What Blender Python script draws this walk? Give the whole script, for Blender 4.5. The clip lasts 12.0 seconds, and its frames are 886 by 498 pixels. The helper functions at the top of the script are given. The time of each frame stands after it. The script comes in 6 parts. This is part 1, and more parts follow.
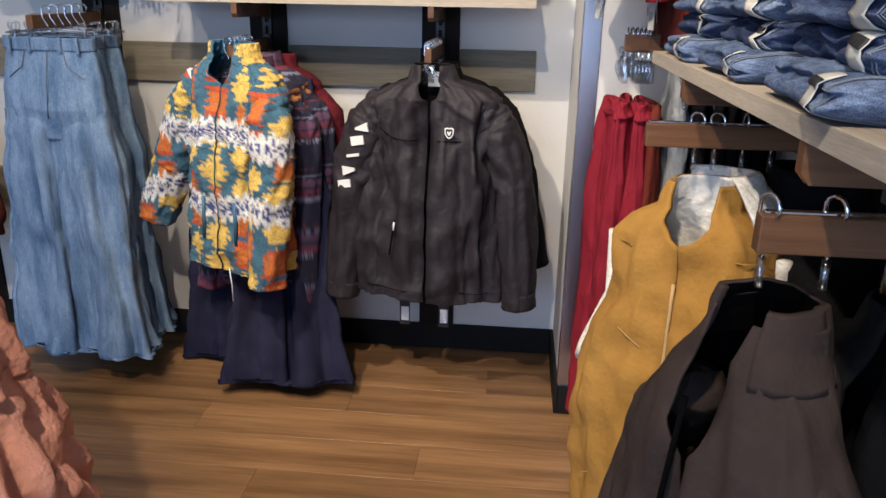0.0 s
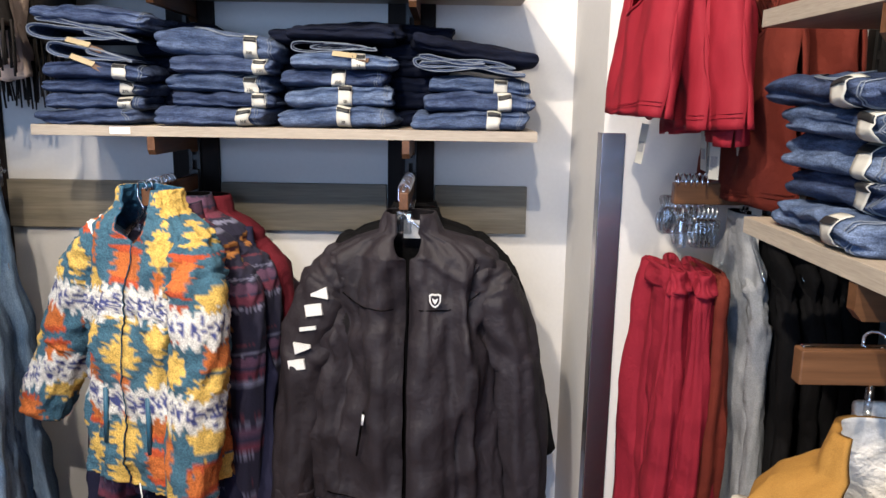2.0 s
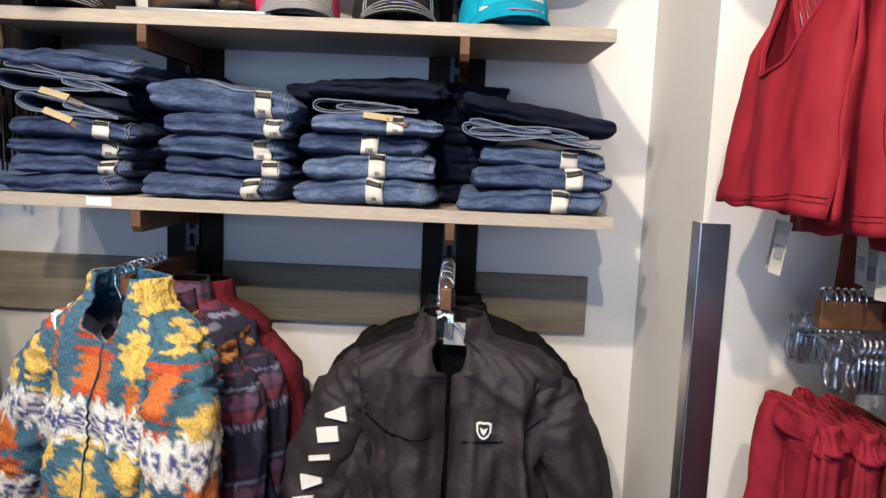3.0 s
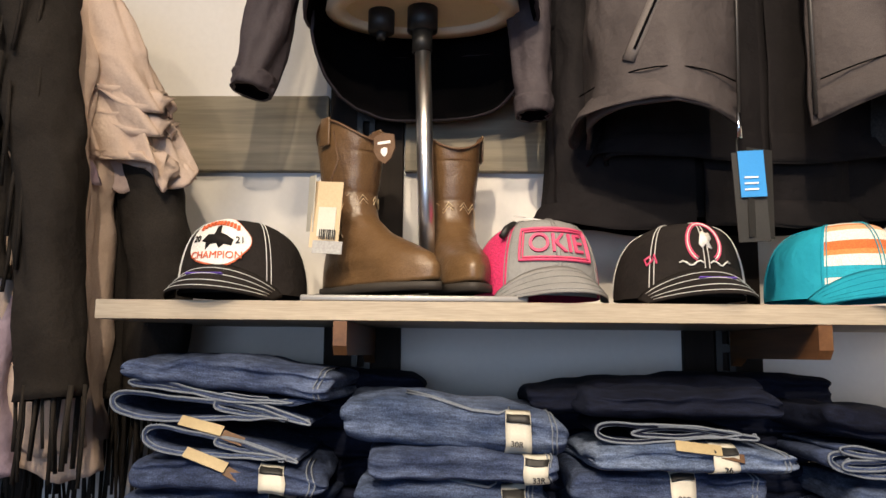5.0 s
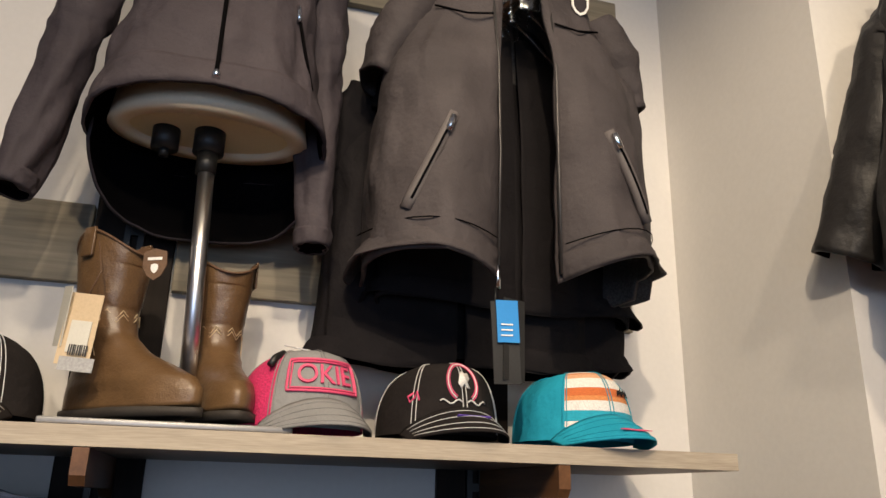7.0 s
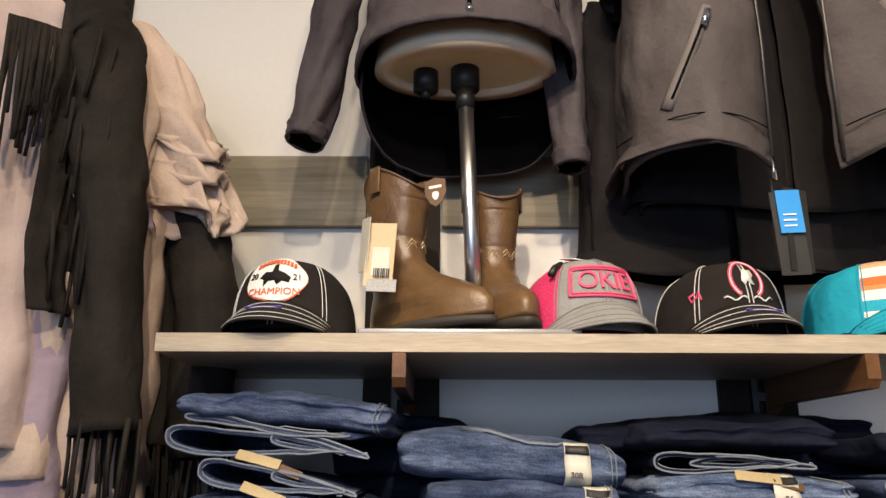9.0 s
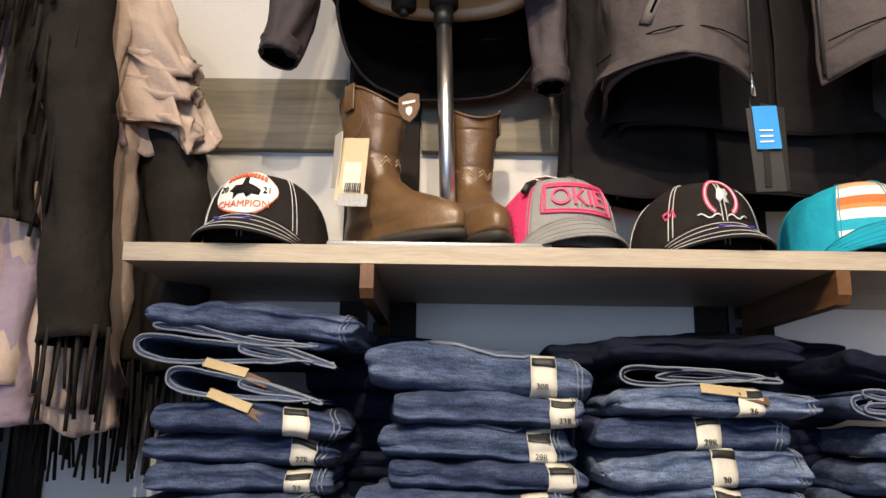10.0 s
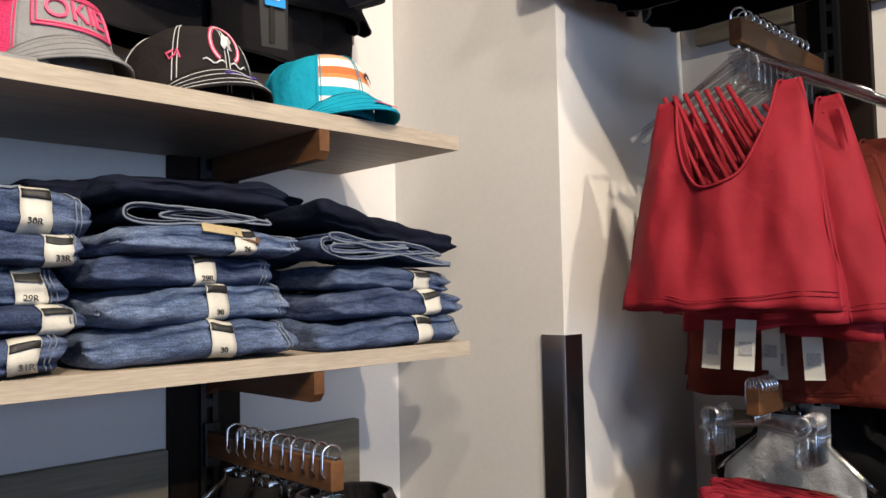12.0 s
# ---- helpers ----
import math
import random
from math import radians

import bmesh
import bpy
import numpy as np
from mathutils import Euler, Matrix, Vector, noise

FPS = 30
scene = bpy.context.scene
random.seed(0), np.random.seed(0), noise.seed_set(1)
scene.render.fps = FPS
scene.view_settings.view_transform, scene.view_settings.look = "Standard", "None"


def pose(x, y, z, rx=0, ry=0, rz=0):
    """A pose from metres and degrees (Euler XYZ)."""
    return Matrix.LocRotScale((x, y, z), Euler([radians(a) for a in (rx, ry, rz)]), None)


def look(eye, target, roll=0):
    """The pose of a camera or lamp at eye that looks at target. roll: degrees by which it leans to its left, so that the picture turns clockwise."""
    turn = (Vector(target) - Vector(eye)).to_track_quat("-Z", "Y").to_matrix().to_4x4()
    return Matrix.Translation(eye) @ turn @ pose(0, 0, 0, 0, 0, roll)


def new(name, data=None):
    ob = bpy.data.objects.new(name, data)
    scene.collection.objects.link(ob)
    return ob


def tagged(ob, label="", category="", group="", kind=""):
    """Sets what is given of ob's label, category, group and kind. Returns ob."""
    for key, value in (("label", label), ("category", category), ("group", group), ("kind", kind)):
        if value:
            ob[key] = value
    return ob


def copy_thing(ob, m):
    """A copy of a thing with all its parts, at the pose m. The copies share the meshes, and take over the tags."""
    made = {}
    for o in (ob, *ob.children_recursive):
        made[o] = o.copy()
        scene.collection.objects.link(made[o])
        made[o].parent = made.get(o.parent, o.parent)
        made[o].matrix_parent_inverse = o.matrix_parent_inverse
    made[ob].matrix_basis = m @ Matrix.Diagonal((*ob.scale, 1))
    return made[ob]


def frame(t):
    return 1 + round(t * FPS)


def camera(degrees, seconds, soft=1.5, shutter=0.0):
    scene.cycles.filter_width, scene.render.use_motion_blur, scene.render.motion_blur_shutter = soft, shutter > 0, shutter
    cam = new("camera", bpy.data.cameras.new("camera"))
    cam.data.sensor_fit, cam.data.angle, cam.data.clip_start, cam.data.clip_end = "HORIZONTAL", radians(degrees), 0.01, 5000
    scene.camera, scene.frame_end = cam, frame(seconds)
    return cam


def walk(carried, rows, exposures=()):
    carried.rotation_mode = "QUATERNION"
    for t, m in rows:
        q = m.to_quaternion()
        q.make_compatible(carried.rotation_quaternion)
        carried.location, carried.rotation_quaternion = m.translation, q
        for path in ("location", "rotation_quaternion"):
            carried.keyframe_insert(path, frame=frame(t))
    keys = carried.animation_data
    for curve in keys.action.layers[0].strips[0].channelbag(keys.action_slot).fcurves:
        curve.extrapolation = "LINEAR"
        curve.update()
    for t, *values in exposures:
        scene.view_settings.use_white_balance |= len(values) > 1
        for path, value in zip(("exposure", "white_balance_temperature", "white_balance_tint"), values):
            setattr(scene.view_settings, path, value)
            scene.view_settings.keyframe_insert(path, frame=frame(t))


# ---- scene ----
cam = camera(60.1, 12.0)
EXPOSURES = [(0, -0.18, 6000, 10), (0.8, 0.0, 5850, 10), (2.2, -0.07, 5830, 10), (3.0, -0.24, 5930, 10), (3.6, -0.36, 6050, 10), (5.5, -0.50, 6950, 10), (6.5, -0.87, 6800, 10), (8.5, -0.62, 6800, 10), (9.5, -0.36, 6700, 10), (12, -0.38, 6200, 10)]
PATH = [
    (0, (0.708, 0.396, 1.358), (0.537, 2.285, 0.724), 1.1),
    (0.5, (0.691, 0.544, 1.392), (0.55, 2.474, 0.885), 0.7),
    (1, (0.621, 0.682, 1.4), (0.5, 2.633, 0.979), 0.8),
    (1.5, (0.536, 0.812, 1.415), (0.51, 2.772, 1.018), 0.6),
    (2, (0.53, 0.957, 1.422), (0.53, 2.919, 1.034), 0.9),
    (2.5, (0.548, 1.145, 1.456), (0.576, 3.12, 1.141), 2.0),
    (3, (0.449, 1.34, 1.455), (0.415, 3.324, 1.206), 2.4),
    (3.5, (0.29, 1.52, 1.506), (0.144, 3.51, 1.364), 0.0),
    (5.5, (-0.038, 1.867, 1.65), (0.032, 3.821, 2.069), 0.7),
    (6, (-0.039, 1.852, 1.645), (0.271, 3.747, 2.207), 0.9),
    (6.5, (-0.035, 1.834, 1.639), (0.56, 3.643, 2.253), 1.6),
    (8.5, (-0.083, 1.82, 1.566), (-0.006, 3.715, 2.201), 0.1),
    (9, (-0.114, 1.829, 1.538), (-0.119, 3.757, 2.072), 0.2),
    (9.5, (-0.066, 1.836, 1.517), (-0.071, 3.768, 2.033), 0.4),
    (10, (-0.066, 1.853, 1.479), (-0.083, 3.805, 1.911), 0.9),
    (10.5, (-0.192, 1.904, 1.446), (-0.023, 3.866, 1.791), -1.0),
    (11, (-0.257, 1.935, 1.415), (0.381, 3.824, 1.578), -3.6),
    (11.5, (-0.243, 1.921, 1.418), (0.839, 3.599, 1.531), -2.6),
    (12, (-0.218, 1.906, 1.434), (1.176, 3.337, 1.539), -1.1),
]
walk(cam, [(t, look(eye, target, roll)) for t, eye, target, roll in PATH], EXPOSURES)


# ---- light ----
WALL_Y, RIGHT_X, COL_X, COL_Y = 3.2, 1.36, 0.897, 2.744
LEFT_X, FRONT_Y, TOP_Z = -3.4, -3.6, 3.3

world = bpy.data.worlds.new("sky")
world.use_nodes = True
scene.world = world
sky = world.node_tree.nodes.new("ShaderNodeTexSky")
sky.sky_type, sky.sun_disc, sky.sun_elevation, sky.sun_rotation = "NISHITA", False, radians(35), radians(200)
world.node_tree.links.new(sky.outputs[0], world.node_tree.nodes["Background"].inputs[0])
world.node_tree.nodes["Background"].inputs[1].default_value = 0.1


def lamp(name, kind, eye, target, power, colour, **more):
    data = bpy.data.lights.new(name, kind)
    data.energy, data.color = power, colour
    for key, value in more.items():
        if key == "size":
            data.size = value
        elif key == "size_y":
            data.shape, data.size_y = "RECTANGLE", value
        elif key == "cone":
            data.spot_size, data.spot_blend = radians(value), 0.6
        elif key == "soft":
            data.shadow_soft_size = value
    ob = new(name, data)
    ob.matrix_world = look(eye, target)
    return ob


WARM, COOL = (1.0, 0.83, 0.63), (0.41, 0.62, 1.0)
# ceiling spotlights over the aisle
lamp("spot_lamp", "SPOT", (0.15, 1.75, 3.2), (0.1, 3.2, 2.0), 48, WARM, cone=95, soft=0.035)
lamp("spot_lamp", "SPOT", (-0.58, 1.5, 3.2), (-0.55, 3.2, 1.75), 66, WARM, cone=95, soft=0.035)
lamp("spot_lamp", "SPOT", (-0.40, 0.75, 3.2), (0.92, 2.8, 1.15), 370, WARM, cone=64, soft=0.035)
lamp("spot_lamp", "SPOT", (0.25, -0.2, 3.2), (0.45, 3.0, 0.6), 320, WARM, cone=72, soft=0.04)
lamp("spot_lamp", "SPOT", (-0.3, 0.6, 3.2), (1.2, 1.9, 1.2), 40, WARM, cone=90, soft=0.04)
lamp("spot_lamp", "SPOT", (-1.3, 0.2, 3.2), (-0.7, 2.9, 0.8), 95, WARM, cone=75, soft=0.04)
# daylight in the shop window behind
lamp("window_light", "AREA", (-0.9, FRONT_Y + 0.02, 1.55), (-0.6, 3.0, 1.2), 150, COOL, size=3.6, size_y=2.0)

# ---- materials ----
def nodes(name, rough=0.6, metal=0.0, **more):
    m = bpy.data.materials.new(name)
    m.use_nodes = True
    b = m.node_tree.nodes["Principled BSDF"]
    b.inputs["Roughness"].default_value, b.inputs["Metallic"].default_value = rough, metal
    for key, value in more.items():
        b.inputs[key.replace("_", " ")].default_value = value
    return m, m.node_tree, b


def coords(tree, scale=(1, 1, 1)):
    c, g = tree.nodes.new("ShaderNodeTexCoord"), tree.nodes.new("ShaderNodeMapping")
    g.inputs["Scale"].default_value = scale
    tree.links.new(c.outputs["Object"], g.inputs["Vector"])
    return g.outputs["Vector"]


def noise_of(tree, vector, scale, detail=4, rough=0.55):
    n = tree.nodes.new("ShaderNodeTexNoise")
    n.inputs["Scale"].default_value, n.inputs["Detail"].default_value, n.inputs["Roughness"].default_value = scale, detail, rough
    tree.links.new(vector, n.inputs["Vector"])
    return n.outputs["Fac"]


def ramp_of(tree, fac, stops):
    r = tree.nodes.new("ShaderNodeValToRGB")
    el = r.color_ramp.elements
    while len(el) < len(stops):
        el.new(0.5)
    for e, (at, col) in zip(el, stops):
        e.position, e.color = at, (*col, 1)
    tree.links.new(fac, r.inputs["Fac"])
    return r.outputs["Color"]


def mix_of(tree, kind, fac, a, b):
    m = tree.nodes.new("ShaderNodeMix")
    m.data_type, m.blend_type = "RGBA", kind
    for socket, value in ((m.inputs[0], fac), (m.inputs[6], a), (m.inputs[7], b)):
        if isinstance(value, (int, float)):
            socket.default_value = value
        elif isinstance(value, tuple):
            socket.default_value = (*value, 1)
        else:
            tree.links.new(value, socket)
    return m.outputs[2]


def bump_of(tree, b, fac, strength, distance):
    n = tree.nodes.new("ShaderNodeBump")
    n.inputs["Strength"].default_value, n.inputs["Distance"].default_value = strength, distance
    tree.links.new(fac, n.inputs["Height"])
    old = b.inputs["Normal"].links
    if old:
        tree.links.new(old[0].from_socket, n.inputs["Normal"])
    tree.links.new(n.outputs["Normal"], b.inputs["Normal"])


def surf(name, dark, light, scale=6.0, rough=0.6, metal=0.0, grain=300.0, grain_bump=0.15, grain_mix=0.25, stretch=(1, 1, 1), broad_bump=0.0, vary=0.0, **more):
    """A plain surface: broad tone from noise, fine grain over it, and relief."""
    m, tree, b = nodes(name, rough, metal, **more)
    v = coords(tree, stretch)
    broad, fine = noise_of(tree, v, scale), noise_of(tree, v, grain, 3)
    col = ramp_of(tree, broad, [(0.3, dark), (0.7, light)])
    tone = ramp_of(tree, fine, [(0.3, (1 - grain_mix,) * 3), (0.7, (1 + grain_mix * 0.3,) * 3)])
    col = mix_of(tree, "MULTIPLY", 1.0, col, tone)
    if vary:
        info = tree.nodes.new("ShaderNodeObjectInfo")
        col = mix_of(tree, "MULTIPLY", 1.0, col, ramp_of(tree, info.outputs["Random"], [(0, (1 - vary,) * 3), (1, (1 + vary * 0.4,) * 3)]))
    tree.links.new(col, b.inputs["Base Color"])
    bump_of(tree, b, fine, grain_bump, 0.002)
    if broad_bump:
        bump_of(tree, b, noise_of(tree, v, scale * 3, 3), broad_bump, 0.02)
    return m


def cloth(name, dark, light, rough=0.85, weave=1400.0, **more):
    more.setdefault("Specular_IOR_Level", 0.18)
    return surf(name, dark, light, scale=9, rough=rough, grain=weave, grain_bump=0.3, grain_mix=0.3, broad_bump=more.pop("broad_bump", 0.3), **more)


def denim(name, dark, light, axis=(90, 90, 500), fade_axis=(1, 1, 1), wear=1.0):
    m, tree, b = nodes(name, 0.85)
    v = coords(tree)
    weave, fade = noise_of(tree, coords(tree, axis), 6.0, 2), noise_of(tree, coords(tree, fade_axis), 7, 4)
    worn = noise_of(tree, coords(tree, tuple(k * 0.12 for k in axis)), 5.0, 3)
    info = tree.nodes.new("ShaderNodeObjectInfo")
    col = ramp_of(tree, fade, [(0.34, dark), (0.66, light)])
    col = mix_of(tree, "MULTIPLY", 1.0, col, ramp_of(tree, info.outputs["Random"], [(0, (0.66, 0.69, 0.76)), (1, (1.25, 1.25, 1.22))]))
    fine = noise_of(tree, v, 520, 2)
    col = mix_of(tree, "MULTIPLY", 1.0, col, ramp_of(tree, weave, [(0.3, (1 - 0.36 * wear,) * 3), (0.7, (1 + 0.3 * wear,) * 3)]))
    col = mix_of(tree, "MULTIPLY", 1.0, col, ramp_of(tree, worn, [(0.35, (1 - 0.3 * wear,) * 3), (0.7, (1 + 0.45 * wear,) * 3)]))
    col = mix_of(tree, "MULTIPLY", 1.0, col, ramp_of(tree, fine, [(0.3, (0.6,) * 3), (0.7, (1.3,) * 3)]))
    tree.links.new(col, b.inputs["Base Color"])
    b.inputs["Specular IOR Level"].default_value = 0.15
    bump_of(tree, b, fine, 0.5, 0.0015)
    bump_of(tree, b, noise_of(tree, v, 35, 3), 0.3, 0.008)
    return m


def printed(name, rough=0.95, grain=220.0, bump=0.7):
    """Cloth dyed in the colours of its 'dye' attribute."""
    m, tree, b = nodes(name, rough)
    a = tree.nodes.new("ShaderNodeAttribute")
    a.attribute_name = "dye"
    v = coords(tree)
    fine = noise_of(tree, v, grain, 3)
    col = mix_of(tree, "MULTIPLY", 1.0, a.outputs["Color"], ramp_of(tree, fine, [(0.3, (0.6,) * 3), (0.65, (1.12,) * 3)]))
    tree.links.new(col, b.inputs["Base Color"])
    bump_of(tree, b, fine, bump, 0.006)
    return m


def wood(name, dark, light, along=0, rough=0.5, ring=1.0, vary=0.12):
    m, tree, b = nodes(name, rough)
    b.inputs["Specular IOR Level"].default_value = 0.3
    s = [28.0, 28.0, 28.0]
    s[along] = 1.6
    v = coords(tree, tuple(k * ring for k in s))
    info = tree.nodes.new("ShaderNodeObjectInfo")
    shift = tree.nodes.new("ShaderNodeVectorMath")
    shift.operation = "ADD"
    tree.links.new(v, shift.inputs[0])
    tree.links.new(info.outputs["Random"], shift.inputs[1])
    grain = noise_of(tree, shift.outputs[0], 1.0, 6, 0.65)
    fine = noise_of(tree, v, 6.0, 3)
    col = ramp_of(tree, grain, [(0.28, dark), (0.5, tuple((p + q) / 2 for p, q in zip(dark, light))), (0.72, light)])
    col = mix_of(tree, "MULTIPLY", 1.0, col, ramp_of(tree, fine, [(0.3, (0.82,) * 3), (0.7, (1.08,) * 3)]))
    col = mix_of(tree, "MULTIPLY", 1.0, col, ramp_of(tree, info.outputs["Random"], [(0, (1 - vary,) * 3), (1, (1 + vary,) * 3)]))
    tree.links.new(col, b.inputs["Base Color"])
    bump_of(tree, b, grain, 0.12, 0.002)
    return m


M_WALL = surf("wall_paint", (0.60, 0.58, 0.55), (0.66, 0.64, 0.61), scale=1.5, rough=0.75, grain=90, grain_bump=0.12, grain_mix=0.03)
M_CEIL = surf("ceiling_paint", (0.7, 0.68, 0.65), (0.76, 0.74, 0.71), scale=2, rough=0.9, grain=120, grain_mix=0.04)
M_BASE = surf("baseboard_paint", (0.009, 0.008, 0.008), (0.014, 0.013, 0.012), rough=0.65, grain_mix=0.1, Specular_IOR_Level=0.15)
M_FLOOR = wood("floor_vinyl", (0.105, 0.050, 0.021), (0.36, 0.195, 0.086), along=0, rough=0.32, ring=0.55, vary=0.14)
M_SHELF = wood("shelf_oak", (0.31, 0.25, 0.185), (0.43, 0.36, 0.28), along=0, rough=0.5, ring=2.2, vary=0.04)
M_EDGE = wood("edge_oak", (0.34, 0.29, 0.225), (0.45, 0.39, 0.31), along=0, rough=0.5, ring=3.0, vary=0.03)
M_BOARD = wood("board_stain", (0.13, 0.114, 0.084), (0.25, 0.215, 0.155), along=0, rough=0.6, ring=0.9, vary=0.06)
M_BOARD_Y = wood("board_stain_long", (0.13, 0.115, 0.085), (0.24, 0.21, 0.155), along=1, rough=0.6, ring=0.9, vary=0.06)
M_UPRIGHT = wood("upright_walnut", (0.006, 0.0042, 0.0035), (0.016, 0.010, 0.007), along=2, rough=0.6)
M_UPRIGHT.node_tree.nodes["Principled BSDF"].inputs["Specular IOR Level"].default_value = 0.12
M_ARM = wood("arm_walnut", (0.08, 0.035, 0.014), (0.17, 0.08, 0.035), along=1, rough=0.45)
M_BLACKMETAL = surf("black_metal", (0.006, 0.006, 0.006), (0.010, 0.010, 0.010), rough=0.5, metal=0.0, grain_mix=0.1)
M_STEEL = surf("brushed_steel", (0.50, 0.47, 0.49), (0.60, 0.57, 0.59), scale=3, rough=0.26, metal=1.0, grain=40, grain_bump=0.0, grain_mix=0.03)
M_POLE = surf("satin_steel_pole", (0.62, 0.62, 0.64), (0.72, 0.72, 0.74), rough=0.3, metal=1.0, grain_bump=0.03, grain_mix=0.05)
M_CHROME = surf("chrome", (0.75, 0.76, 0.78), (0.85, 0.85, 0.86), rough=0.08, metal=1.0, grain_bump=0.02, grain_mix=0.03)
M_CLEAR, _t, _b = nodes("clear_plastic", 0.08)
_clear, _gloss, _mix = _t.nodes.new("ShaderNodeBsdfTransparent"), _t.nodes.new("ShaderNodeBsdfGlossy"), _t.nodes.new("ShaderNodeMixShader")
_clear.inputs[0].default_value, _gloss.inputs["Roughness"].default_value, _mix.inputs[0].default_value = (0.86, 0.88, 0.90, 1), 0.12, 0.22
_t.links.new(_clear.outputs[0], _mix.inputs[1])
_t.links.new(_gloss.outputs[0], _mix.inputs[2])
_t.links.new(_mix.outputs[0], _t.nodes["Material Output"].inputs["Surface"])
M_CHAR = cloth("charcoal_softshell", (0.018, 0.0142, 0.0175), (0.029, 0.0232, 0.028), rough=0.6, weave=1100, Specular_IOR_Level=0.3)
M_GRAPHITE = cloth("graphite_softshell", (0.045, 0.037, 0.043), (0.067, 0.056, 0.063), rough=0.68, weave=1100)
M_VESTGREY = cloth("grey_brown_softshell", (0.049, 0.042, 0.0435), (0.072, 0.062, 0.064), rough=0.7, weave=1100)
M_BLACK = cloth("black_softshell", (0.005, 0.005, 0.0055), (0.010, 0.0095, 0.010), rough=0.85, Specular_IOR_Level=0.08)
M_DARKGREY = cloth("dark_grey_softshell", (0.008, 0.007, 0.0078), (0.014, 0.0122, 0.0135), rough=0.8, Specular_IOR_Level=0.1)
M_WELT = surf("grey_bonded_welt", (0.095, 0.083, 0.082), (0.12, 0.105, 0.104), grain=900, rough=0.7)
M_ZIP = surf("dull_zip", (0.05, 0.048, 0.048), (0.09, 0.085, 0.085), rough=0.45, metal=0.5, grain=400)
M_SUEDE = cloth("black_suede", (0.013, 0.0105, 0.009), (0.031, 0.026, 0.022), rough=0.95, weave=500)
# Near-black inner faces: deep shade inside garments put into colour; also dark seams, zips.
M_SHADED_LINING = cloth("shaded_lining", (0.002, 0.002, 0.0022), (0.004, 0.0035, 0.004), rough=0.95, Specular_IOR_Level=0.03)
M_MESH = surf("grey_mesh_lining", (0.035, 0.032, 0.032), (0.055, 0.05, 0.05), grain=260, rough=0.85, grain_bump=0.8, grain_mix=0.6)
M_RED = cloth("red_jersey", (0.20, 0.010, 0.022), (0.27, 0.016, 0.030), rough=0.8, weave=1600)
M_REDTOP = cloth("red_stretch", (0.245, 0.012, 0.022), (0.305, 0.018, 0.031), rough=0.7, weave=1600, broad_bump=0.1)
M_RUST = cloth("rust_jersey", (0.105, 0.016, 0.010), (0.15, 0.025, 0.014), rough=0.85)
M_MAROON = cloth("maroon_fleece", (0.11, 0.010, 0.018), (0.16, 0.018, 0.027), rough=0.95, weave=500)
M_DARKRED = cloth("dark_red_print", (0.06, 0.008, 0.006), (0.16, 0.035, 0.02), rough=0.9, weave=120)
M_NAVY = cloth("navy_twill", (0.014, 0.014, 0.036), (0.026, 0.026, 0.058), rough=0.85)
M_GREY = cloth("heather_grey_knit", (0.20, 0.21, 0.22), (0.36, 0.37, 0.38), rough=0.95, weave=500)
M_MUSTARD = cloth("mustard_canvas", (0.29, 0.145, 0.029), (0.39, 0.205, 0.045), rough=0.9, weave=900, broad_bump=0.3)
M_SHERPA = surf("cream_sherpa", (0.68, 0.62, 0.52), (0.86, 0.81, 0.71), scale=40, rough=1.0, grain=160, grain_bump=0.9, grain_mix=0.25)
M_SATIN = surf("white_quilted_satin", (0.74, 0.70, 0.62), (0.84, 0.80, 0.73), scale=18, rough=0.4, grain=600, grain_mix=0.08, broad_bump=0.4)
M_BROWN = cloth("brown_canvas", (0.036, 0.024, 0.0195), (0.056, 0.039, 0.032), rough=0.9)
M_BEIGE = cloth("dusty_pink_cotton", (0.54, 0.41, 0.33), (0.64, 0.50, 0.41), rough=0.9)
M_PINK = cloth("pale_pink_cotton", (0.52, 0.40, 0.36), (0.62, 0.49, 0.45), rough=0.9)
M_LILAC = cloth("lilac_cotton", (0.34, 0.26, 0.32), (0.44, 0.35, 0.41), rough=0.9)
M_PEACH = cloth("peach_crepe", (0.66, 0.29, 0.20), (0.80, 0.39, 0.28), rough=0.75, broad_bump=0.6)
M_PUFF = surf("black_puffer_nylon", (0.012, 0.011, 0.011), (0.020, 0.018, 0.018), scale=14, rough=0.55, grain=700, broad_bump=0.15)
M_TAN = cloth("tan_canvas", (0.42, 0.27, 0.12), (0.52, 0.35, 0.17))
M_DENIM = denim("mid_blue_denim", (0.018, 0.028, 0.066), (0.094, 0.124, 0.212))
M_DENIM_L = denim("light_blue_denim", (0.085, 0.145, 0.25), (0.23, 0.32, 0.45), axis=(500, 500, 60), fade_axis=(2.5, 2.5, 0.5), wear=0.4)
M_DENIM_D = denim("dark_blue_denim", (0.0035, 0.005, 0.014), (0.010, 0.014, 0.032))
M_DENIM_M = denim("washed_blue_denim", (0.042, 0.064, 0.124), (0.165, 0.210, 0.315))
M_STITCH = surf("pale_stitching", (0.12, 0.145, 0.19), (0.21, 0.24, 0.29), rough=0.9)
M_WHITESTITCH = surf("white_stitching", (0.6, 0.6, 0.58), (0.72, 0.72, 0.7), rough=0.9)
M_GOLD = surf("kraft_gold_paper", (0.30, 0.23, 0.12), (0.44, 0.355, 0.21), rough=0.45, grain_mix=0.1)
M_PAPER = surf("cream_paper", (0.50, 0.485, 0.42), (0.60, 0.58, 0.51), rough=0.55, grain_mix=0.05)
M_WHITE = surf("white_card", (0.74, 0.74, 0.74), (0.8, 0.8, 0.8), rough=0.5, grain_mix=0.03)
